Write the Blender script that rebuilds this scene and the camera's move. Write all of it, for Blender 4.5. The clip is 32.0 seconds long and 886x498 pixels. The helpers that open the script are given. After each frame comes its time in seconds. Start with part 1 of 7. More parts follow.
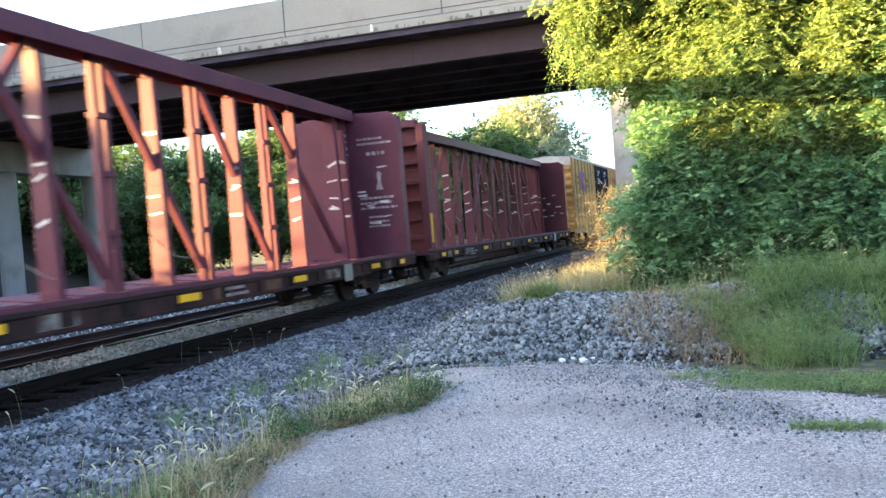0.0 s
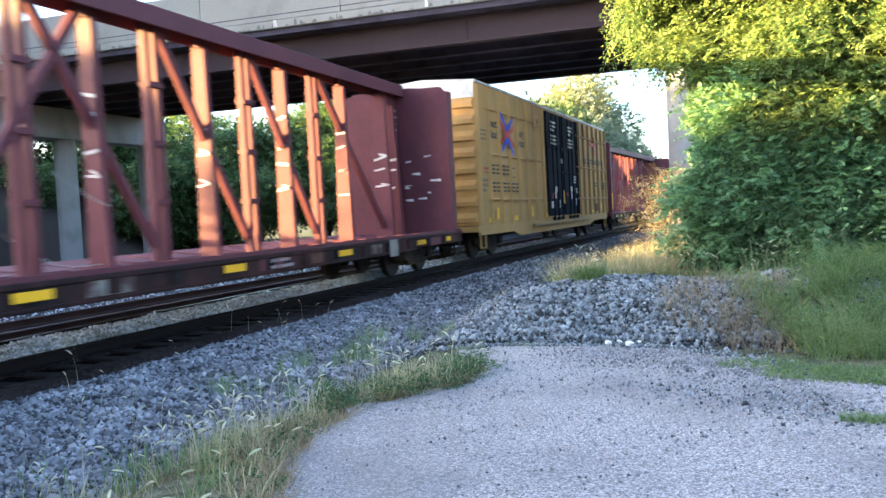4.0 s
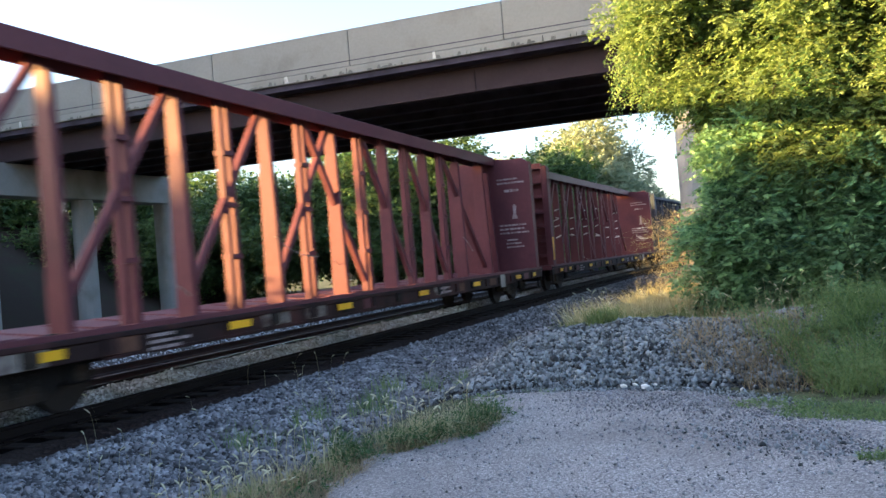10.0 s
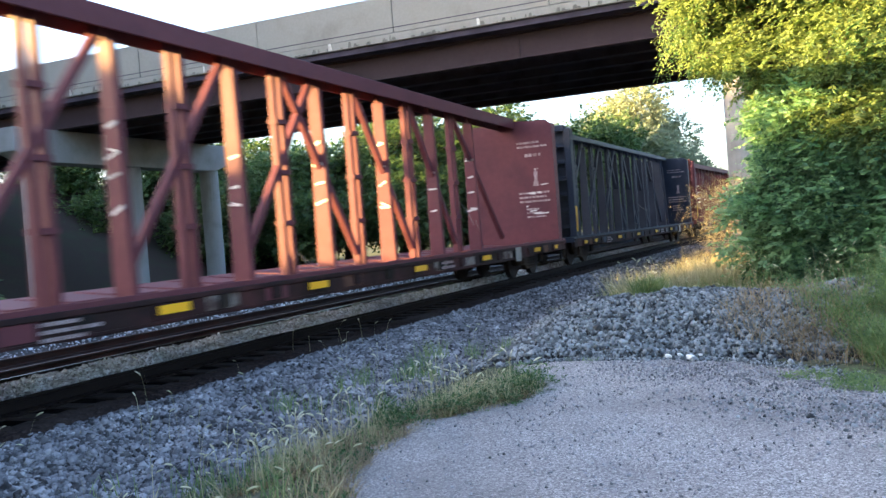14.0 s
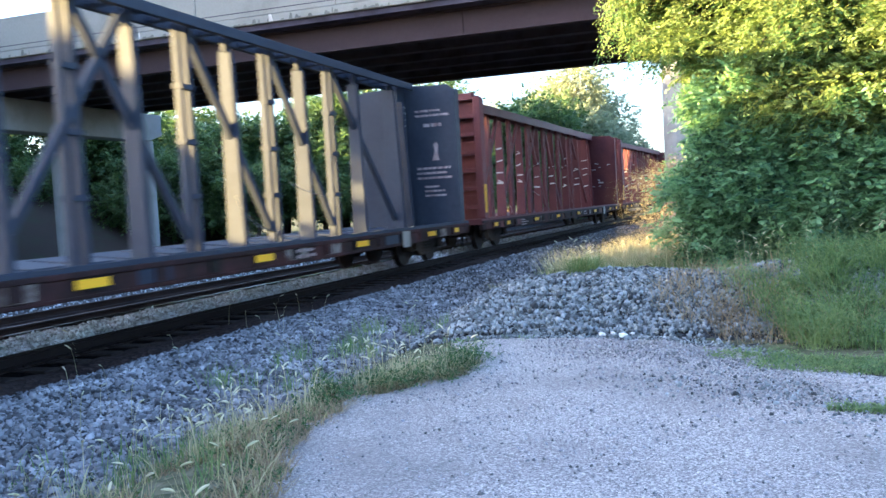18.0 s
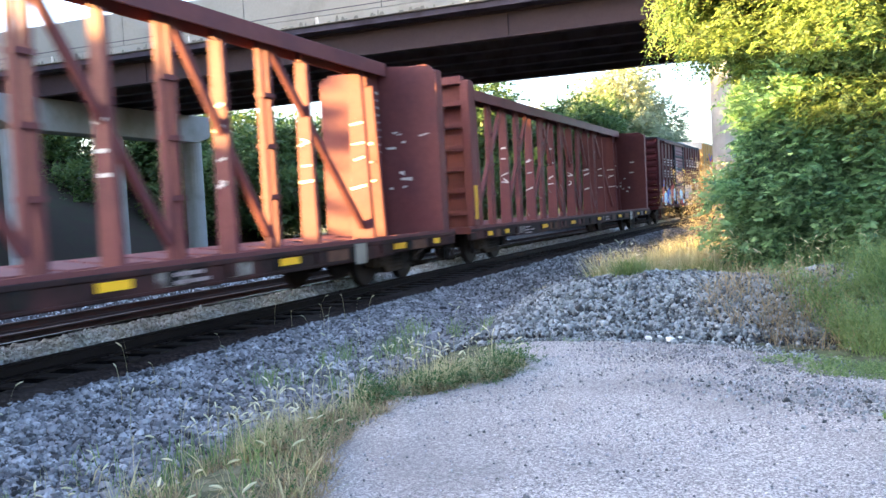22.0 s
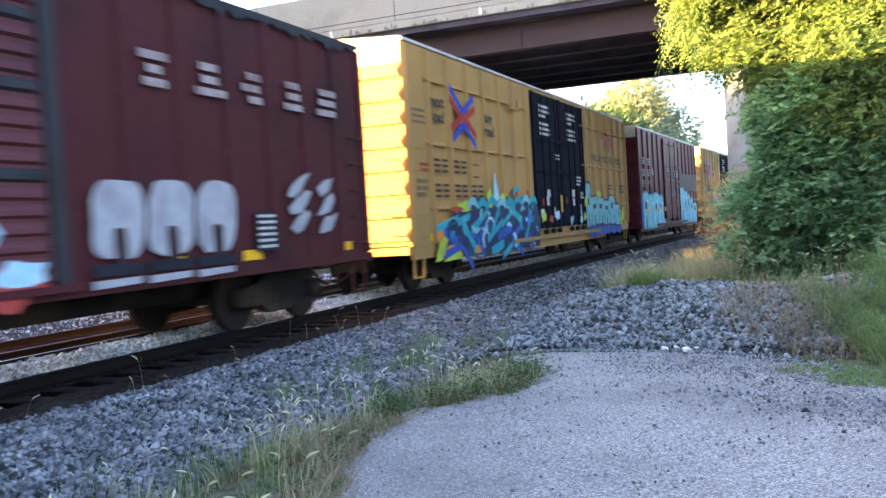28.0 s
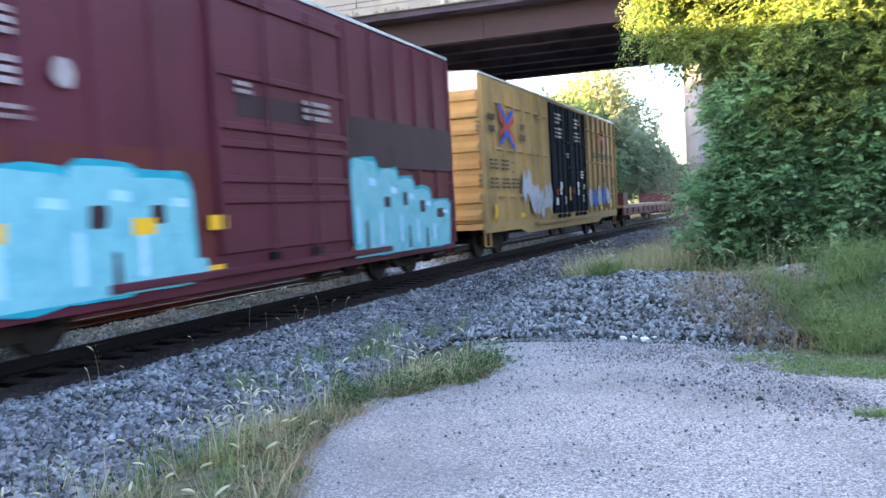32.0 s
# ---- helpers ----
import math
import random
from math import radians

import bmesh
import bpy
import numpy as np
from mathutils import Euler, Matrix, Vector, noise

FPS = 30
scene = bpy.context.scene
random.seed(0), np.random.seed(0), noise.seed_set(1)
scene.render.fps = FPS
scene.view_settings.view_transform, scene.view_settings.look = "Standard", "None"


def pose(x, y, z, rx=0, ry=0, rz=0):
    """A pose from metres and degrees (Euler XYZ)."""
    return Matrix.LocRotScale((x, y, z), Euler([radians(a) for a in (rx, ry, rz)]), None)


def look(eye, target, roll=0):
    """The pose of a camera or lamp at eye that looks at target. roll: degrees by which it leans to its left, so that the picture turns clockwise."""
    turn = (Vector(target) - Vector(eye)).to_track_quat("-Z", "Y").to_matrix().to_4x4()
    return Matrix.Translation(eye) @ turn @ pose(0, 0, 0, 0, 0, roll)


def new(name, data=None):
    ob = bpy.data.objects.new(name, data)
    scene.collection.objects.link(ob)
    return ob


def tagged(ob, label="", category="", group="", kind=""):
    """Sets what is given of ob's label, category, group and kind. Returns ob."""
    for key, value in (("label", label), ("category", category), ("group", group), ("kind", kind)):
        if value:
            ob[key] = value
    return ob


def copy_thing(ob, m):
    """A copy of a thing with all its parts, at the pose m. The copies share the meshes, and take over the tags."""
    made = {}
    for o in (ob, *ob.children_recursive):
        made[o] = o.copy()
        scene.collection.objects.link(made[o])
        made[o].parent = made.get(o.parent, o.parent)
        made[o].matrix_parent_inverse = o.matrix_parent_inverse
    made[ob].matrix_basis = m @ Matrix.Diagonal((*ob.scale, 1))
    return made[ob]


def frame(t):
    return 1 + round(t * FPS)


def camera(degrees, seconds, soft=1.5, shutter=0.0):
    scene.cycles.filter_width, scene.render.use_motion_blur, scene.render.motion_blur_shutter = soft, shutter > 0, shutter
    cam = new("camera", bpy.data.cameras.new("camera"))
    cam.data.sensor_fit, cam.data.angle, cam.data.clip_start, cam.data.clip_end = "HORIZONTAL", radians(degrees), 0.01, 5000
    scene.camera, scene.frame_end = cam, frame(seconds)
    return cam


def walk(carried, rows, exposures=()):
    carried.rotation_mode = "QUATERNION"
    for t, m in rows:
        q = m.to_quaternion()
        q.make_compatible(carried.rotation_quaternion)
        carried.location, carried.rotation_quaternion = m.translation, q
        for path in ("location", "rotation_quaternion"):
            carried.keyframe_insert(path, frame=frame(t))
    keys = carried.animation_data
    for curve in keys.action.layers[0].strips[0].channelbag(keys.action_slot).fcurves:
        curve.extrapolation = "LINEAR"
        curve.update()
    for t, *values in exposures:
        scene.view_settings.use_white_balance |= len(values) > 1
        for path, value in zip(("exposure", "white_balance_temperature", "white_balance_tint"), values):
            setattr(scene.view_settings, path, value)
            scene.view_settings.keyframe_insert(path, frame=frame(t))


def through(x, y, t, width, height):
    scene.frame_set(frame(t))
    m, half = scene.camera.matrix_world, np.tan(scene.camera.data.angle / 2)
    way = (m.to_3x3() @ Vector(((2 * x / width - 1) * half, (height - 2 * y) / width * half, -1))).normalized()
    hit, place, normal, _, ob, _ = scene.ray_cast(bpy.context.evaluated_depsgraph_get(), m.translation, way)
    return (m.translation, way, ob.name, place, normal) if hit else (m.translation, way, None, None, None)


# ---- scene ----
# Rail-side path under a road bridge; a mixed freight train passes from far right to near left.
# x: to the right, y: along the railway, away from the eye, z: up. z = 0 is the tarmac.

SECONDS = 32.0
cam = camera(54.4, SECONDS, soft=1.5, shutter=0.75)
PATH = [
    (0, pose(-0.033, 0.058, 1.512, 88.85, 4.60, 17.06)),
    (0.5, pose(-0.035, 0.061, 1.516, 88.71, 4.60, 17.38)),
    (1, pose(-0.042, 0.061, 1.511, 88.19, 4.25, 18.18)),
    (1.5, pose(-0.047, 0.062, 1.511, 87.94, 3.75, 18.40)),
    (2, pose(-0.044, 0.059, 1.516, 87.86, 3.52, 18.69)),
    (2.5, pose(-0.046, 0.049, 1.518, 87.94, 3.34, 19.36)),
    (3, pose(-0.043, 0.046, 1.520, 87.82, 3.20, 20.48)),
    (3.5, pose(-0.039, 0.043, 1.518, 87.51, 2.97, 20.23)),
    (5.5, pose(-0.036, 0.035, 1.504, 88.12, 2.73, 20.87)),
    (6, pose(-0.027, 0.029, 1.507, 88.26, 2.74, 21.36)),
    (6.5, pose(-0.009, 0.023, 1.527, 88.13, 2.76, 22.04)),
    (7, pose(0.013, 0.011, 1.532, 88.40, 3.01, 21.53)),
    (7.5, pose(0.032, 0.001, 1.524, 88.61, 2.53, 21.55)),
    (8, pose(0.040, -0.004, 1.522, 87.61, 3.36, 21.73)),
    (8.5, pose(0.045, -0.012, 1.520, 88.71, 3.68, 21.84)),
    (9, pose(0.040, -0.012, 1.524, 89.47, 4.14, 21.65)),
    (9.5, pose(0.029, -0.013, 1.528, 90.73, 4.42, 21.33)),
    (10, pose(0.027, -0.011, 1.525, 90.79, 4.70, 21.28)),
    (10.5, pose(0.019, -0.018, 1.520, 90.38, 4.35, 22.13)),
    (11, pose(0.014, -0.008, 1.518, 89.29, 3.93, 23.07)),
    (11.5, pose(0.008, -0.006, 1.519, 89.13, 3.94, 23.38)),
    (12, pose(0.000, -0.008, 1.516, 89.00, 3.96, 25.67)),
    (12.5, pose(0.006, -0.009, 1.521, 88.85, 3.50, 25.98)),
    (13, pose(0.009, -0.008, 1.523, 88.59, 3.59, 23.83)),
    (13.5, pose(0.008, -0.008, 1.516, 88.90, 4.14, 23.77)),
    (15.5, pose(0.002, -0.010, 1.519, 88.51, 4.35, 24.59)),
    (16, pose(0.001, -0.016, 1.521, 87.97, 4.17, 23.37)),
    (16.5, pose(0.003, -0.019, 1.522, 87.67, 3.97, 22.97)),
    (17, pose(0.018, -0.019, 1.517, 87.60, 4.13, 22.59)),
    (17.5, pose(0.015, -0.024, 1.521, 87.20, 3.48, 21.30)),
    (18, pose(0.017, -0.027, 1.527, 87.07, 3.25, 20.10)),
    (18.5, pose(-0.001, -0.024, 1.528, 86.94, 3.05, 20.63)),
    (19, pose(-0.001, -0.021, 1.523, 86.71, 3.04, 22.44)),
    (19.5, pose(-0.005, -0.018, 1.522, 86.51, 2.67, 22.44)),
    (20, pose(-0.009, -0.021, 1.522, 86.77, 2.70, 22.80)),
    (20.5, pose(-0.006, -0.020, 1.522, 87.35, 3.02, 22.71)),
    (21, pose(-0.006, -0.023, 1.521, 87.37, 3.08, 22.90)),
    (21.5, pose(-0.006, -0.022, 1.521, 87.28, 2.94, 22.83)),
    (22, pose(-0.002, -0.021, 1.524, 87.35, 3.03, 23.00)),
    (22.5, pose(0.005, -0.017, 1.530, 87.40, 3.16, 22.79)),
    (23, pose(0.004, -0.020, 1.531, 87.40, 3.27, 22.36)),
    (23.5, pose(0.006, -0.017, 1.528, 87.25, 3.27, 22.33)),
    (24, pose(0.002, -0.014, 1.523, 87.13, 3.15, 22.00)),
    (24.5, pose(0.006, -0.011, 1.528, 87.16, 3.36, 22.02)),
    (25, pose(0.010, -0.011, 1.529, 86.29, 4.07, 22.51)),
    (25.5, pose(0.005, -0.015, 1.528, 86.29, 3.52, 21.44)),
    (27.5, pose(0.009, -0.007, 1.514, 88.95, 3.57, 21.95)),
    (28, pose(0.005, -0.009, 1.510, 88.24, 3.47, 24.00)),
    (28.5, pose(0.016, 0.000, 1.515, 88.15, 3.31, 24.30)),
    (29, pose(0.017, 0.002, 1.514, 88.31, 3.64, 23.64)),
    (29.5, pose(0.013, 0.003, 1.511, 88.12, 3.47, 23.48)),
    (30, pose(0.007, -0.000, 1.516, 88.33, 3.23, 22.62)),
    (30.5, pose(-0.002, -0.002, 1.518, 88.04, 3.18, 21.79)),
    (31, pose(-0.005, -0.003, 1.516, 87.91, 3.33, 21.57)),
    (31.5, pose(-0.005, -0.003, 1.516, 87.55, 3.23, 21.51)),
    (32, pose(0.000, -0.005, 1.515, 87.39, 3.14, 21.41)),
]

# the eye's own brightness and white balance on the way
STOPS = [(0, 3.8), (1, 3.72), (2, 3.8), (3, 3.98), (6, 3.55), (7, 4.05), (8, 4.2), (9, 4.2), (10, 3.2), (11, 3.75), (12, 3.65), (13, 3.62), (16, 3.3), (17, 3.85), (18, 3.85), (20, 3.8), (21, 3.93), (23, 4.1), (24, 4.15), (25, 3.95), (28, 4.0), (29, 3.95), (30, 4.2), (31, 4.25), (32, 4.22)]
KELVIN = ((0, 5650), (3, 5650), (4, 5500), (6, 4950), (7, 5200), (9, 5500), (10, 5700), (13, 5650), (16, 5500), (18, 5080), (19, 5080), (21, 5650), (24, 5850), (28, 5850), (30, 5850), (32, 5800))
TINT = ((0, 12), (3, 13), (6, 12), (10, 14), (13, 14), (19, 13), (24, 18), (32, 19))
walk(cam, PATH, [(t, v, float(np.interp(t, *zip(*KELVIN))), float(np.interp(t, *zip(*TINT)))) for t, v in STOPS])

RAIL = 0.113                      # top of the rails
TRACK_X, BEND1, BEND2 = -8.58, -0.0261, 0.000557


def track_x(y):
    """Centre of the track: a very wide curve."""
    return TRACK_X + BEND1 * y + BEND2 * y * y


def track_turn(y):
    return -math.degrees(math.atan(BEND1 + 2 * BEND2 * y))


def train_run(t):
    """Metres that the train has gone since the start."""
    u = t / 16 - 1
    return sum(c * (u ** k - (-1) ** k) for k, c in enumerate((114.223, 6.9805, 0.6354, 0.8421), 1))


# ---- light ----
SUN_FROM = math.radians(66)       # from behind the eye, over the far side of the track
SUN_UP = math.radians(8)
world = bpy.data.worlds.new("sky")
scene.world = world
world.use_nodes = True
sky = world.node_tree.nodes.new("ShaderNodeTexSky")
sky.sky_type, sky.sun_disc = "NISHITA", False
sky.sun_elevation, sky.sun_rotation = math.radians(14), math.radians(180) + SUN_FROM
sky.air_density, sky.dust_density, sky.ozone_density = 1.0, 2.6, 0.7
back = world.node_tree.nodes["Background"]
world.node_tree.links.new(sky.outputs[0], back.inputs[0])
back.inputs[1].default_value = 0.07
sun_dir = Vector((-math.sin(SUN_FROM) * math.cos(SUN_UP), -math.cos(SUN_FROM) * math.cos(SUN_UP), math.sin(SUN_UP)))
sun_data = bpy.data.lights.new("sun", "SUN")
sun_data.energy, sun_data.angle, sun_data.color = 6.6, math.radians(0.6), (1.0, 0.63, 0.18)
sun = new("sun", sun_data)
sun.matrix_world = look(tuple(sun_dir * 80), (0, 0, 0))
scene.view_settings.exposure = 3.9


# ---- materials ----
def material(name, colour, rough=0.7, metal=0.0, vary=0.18, grain=30.0, blotch=1.2, bump=0.15, stain=None, stain_at=0.6, random=0.0, island=0.0, gloss=0.3):
    """A surface with grain and blotches; stain: a second colour in patches; random and island: shift from piece to piece."""
    m = bpy.data.materials.new(name)
    m.use_nodes = True
    nt = m.node_tree
    N, L = nt.nodes, nt.links
    b = N["Principled BSDF"]
    tex = N.new("ShaderNodeTexCoord")
    fine = N.new("ShaderNodeTexNoise")
    fine.inputs["Scale"].default_value, fine.inputs["Detail"].default_value = grain, 4
    wide = N.new("ShaderNodeTexNoise")
    wide.inputs["Scale"].default_value, wide.inputs["Detail"].default_value = blotch, 5
    for n in (fine, wide):
        L.new(tex.outputs["Object"], n.inputs["Vector"])
    mix = N.new("ShaderNodeMix")
    mix.data_type = "RGBA"
    mix.inputs[6].default_value = (*colour, 1)
    mix.inputs[7].default_value = (*(stain or [c * 0.55 for c in colour]), 1)
    ramp = N.new("ShaderNodeMapRange")
    ramp.inputs[1].default_value, ramp.inputs[2].default_value = stain_at - 0.12, stain_at + 0.12
    L.new(wide.outputs[0], ramp.inputs[0])
    L.new(ramp.outputs[0], mix.inputs[0])
    hsv = N.new("ShaderNodeHueSaturation")
    L.new(mix.outputs[2], hsv.inputs["Color"])
    val = N.new("ShaderNodeMath")
    val.operation = "MULTIPLY_ADD"
    val.inputs[1].default_value, val.inputs[2].default_value = 2 * vary, 1 - vary
    L.new(fine.outputs[0], val.inputs[0])
    last = val.outputs[0]
    if random or island:
        src = N.new("ShaderNodeObjectInfo") if random else N.new("ShaderNodeNewGeometry")
        add = N.new("ShaderNodeMath")
        add.operation = "MULTIPLY_ADD"
        k = random or island
        add.inputs[1].default_value, add.inputs[2].default_value = 2 * k, 1 - k
        L.new(src.outputs["Random" if random else "Random Per Island"], add.inputs[0])
        mul = N.new("ShaderNodeMath")
        mul.operation = "MULTIPLY"
        L.new(last, mul.inputs[0])
        L.new(add.outputs[0], mul.inputs[1])
        last = mul.outputs[0]
    L.new(last, hsv.inputs["Value"])
    L.new(hsv.outputs[0], b.inputs["Base Color"])
    b.inputs["Roughness"].default_value, b.inputs["Metallic"].default_value = rough, metal
    b.inputs["Specular IOR Level"].default_value = gloss
    if bump:
        bn = N.new("ShaderNodeBump")
        bn.inputs["Strength"].default_value, bn.inputs["Distance"].default_value = bump, 0.02
        L.new(fine.outputs[0], bn.inputs["Height"])
        L.new(bn.outputs[0], b.inputs["Normal"])
    return m


def leaf_material(name, colour, other, through=0.45, spread=0.5):
    """Thin leaves: colour shifts from leaf to leaf, light shines through."""
    m = bpy.data.materials.new(name)
    m.use_nodes = True
    nt = m.node_tree
    N, L = nt.nodes, nt.links
    b, out = N["Principled BSDF"], N["Material Output"]
    geo = N.new("ShaderNodeNewGeometry")
    tex = N.new("ShaderNodeTexCoord")
    wide = N.new("ShaderNodeTexNoise")
    wide.inputs["Scale"].default_value = 0.9
    L.new(tex.outputs["Object"], wide.inputs["Vector"])
    add = N.new("ShaderNodeMath")
    add.operation = "MULTIPLY_ADD"
    add.inputs[1].default_value = spread
    L.new(geo.outputs["Random Per Island"], add.inputs[0])
    L.new(wide.outputs[0], add.inputs[2])
    ramp = N.new("ShaderNodeMapRange")
    ramp.inputs[1].default_value, ramp.inputs[2].default_value = 0.4, 1.0
    L.new(add.outputs[0], ramp.inputs[0])
    mix = N.new("ShaderNodeMix")
    mix.data_type = "RGBA"
    mix.inputs[6].default_value, mix.inputs[7].default_value = (*colour, 1), (*other, 1)
    L.new(ramp.outputs[0], mix.inputs[0])
    L.new(mix.outputs[2], b.inputs["Base Color"])
    b.inputs["Roughness"].default_value = 0.55
    b.inputs["Specular IOR Level"].default_value = 0.3
    tr = N.new("ShaderNodeBsdfTranslucent")
    bright = N.new("ShaderNodeHueSaturation")
    bright.inputs["Value"].default_value, bright.inputs["Saturation"].default_value = 1.5, 1.1
    L.new(mix.outputs[2], bright.inputs["Color"])
    L.new(bright.outputs[0], tr.inputs["Color"])
    sh = N.new("ShaderNodeMixShader")
    sh.inputs[0].default_value = through
    L.new(b.outputs[0], sh.inputs[1])
    L.new(tr.outputs[0], sh.inputs[2])
    L.new(sh.outputs[0], out.inputs["Surface"])
    return m


def speckled(name, base, light, dark, scale, rough=0.9, patch=None, bump=0.6):
    """Ground of small chippings: cells of differing grey, wider patches of another colour."""
    m = bpy.data.materials.new(name)
    m.use_nodes = True
    nt = m.node_tree
    N, L = nt.nodes, nt.links
    b = N["Principled BSDF"]
    tex = N.new("ShaderNodeTexCoord")
    cell = N.new("ShaderNodeTexVoronoi")
    cell.inputs["Scale"].default_value = scale
    fine = N.new("ShaderNodeTexNoise")
    fine.inputs["Scale"].default_value, fine.inputs["Detail"].default_value = scale * 0.35, 6
    wide = N.new("ShaderNodeTexNoise")
    wide.inputs["Scale"].default_value, wide.inputs["Detail"].default_value = 0.55, 6
    for n in (cell, fine, wide):
        L.new(tex.outputs["Object"], n.inputs["Vector"])
    sep = N.new("ShaderNodeSeparateColor")
    L.new(cell.outputs["Color"], sep.inputs[0])
    ramp = N.new("ShaderNodeValToRGB")
    e = ramp.color_ramp.elements
    e[0].position, e[0].color = 0.0, (*dark, 1)
    e[1].position, e[1].color = 1.0, (*light, 1)
    k = e.new(0.45)
    k.color = (*base, 1)
    k = e.new(0.85)
    k.color = (*[(p + q) / 2 for p, q in zip(base, light)], 1)
    L.new(sep.outputs[0], ramp.inputs[0])
    mix = N.new("ShaderNodeMix")
    mix.data_type = "RGBA"
    mix.inputs[7].default_value = (*(patch or dark), 1)
    L.new(ramp.outputs[0], mix.inputs[6])
    pr = N.new("ShaderNodeMapRange")
    pr.inputs[1].default_value, pr.inputs[2].default_value, pr.inputs[4].default_value = 0.46, 0.66, 0.7
    L.new(wide.outputs[0], pr.inputs[0])
    L.new(pr.outputs[0], mix.inputs[0])
    hsv = N.new("ShaderNodeHueSaturation")
    L.new(mix.outputs[2], hsv.inputs["Color"])
    v = N.new("ShaderNodeMapRange")
    v.inputs[1].default_value, v.inputs[2].default_value, v.inputs[3].default_value, v.inputs[4].default_value = 0.25, 0.75, 0.7, 1.3
    L.new(fine.outputs[0], v.inputs[0])
    L.new(v.outputs[0], hsv.inputs["Value"])
    L.new(hsv.outputs[0], b.inputs["Base Color"])
    b.inputs["Roughness"].default_value = rough
    bn = N.new("ShaderNodeBump")
    bn.inputs["Strength"].default_value, bn.inputs["Distance"].default_value = bump, 0.6 / scale
    L.new(cell.outputs["Distance"], bn.inputs["Height"])
    L.new(bn.outputs[0], b.inputs["Normal"])
    return m


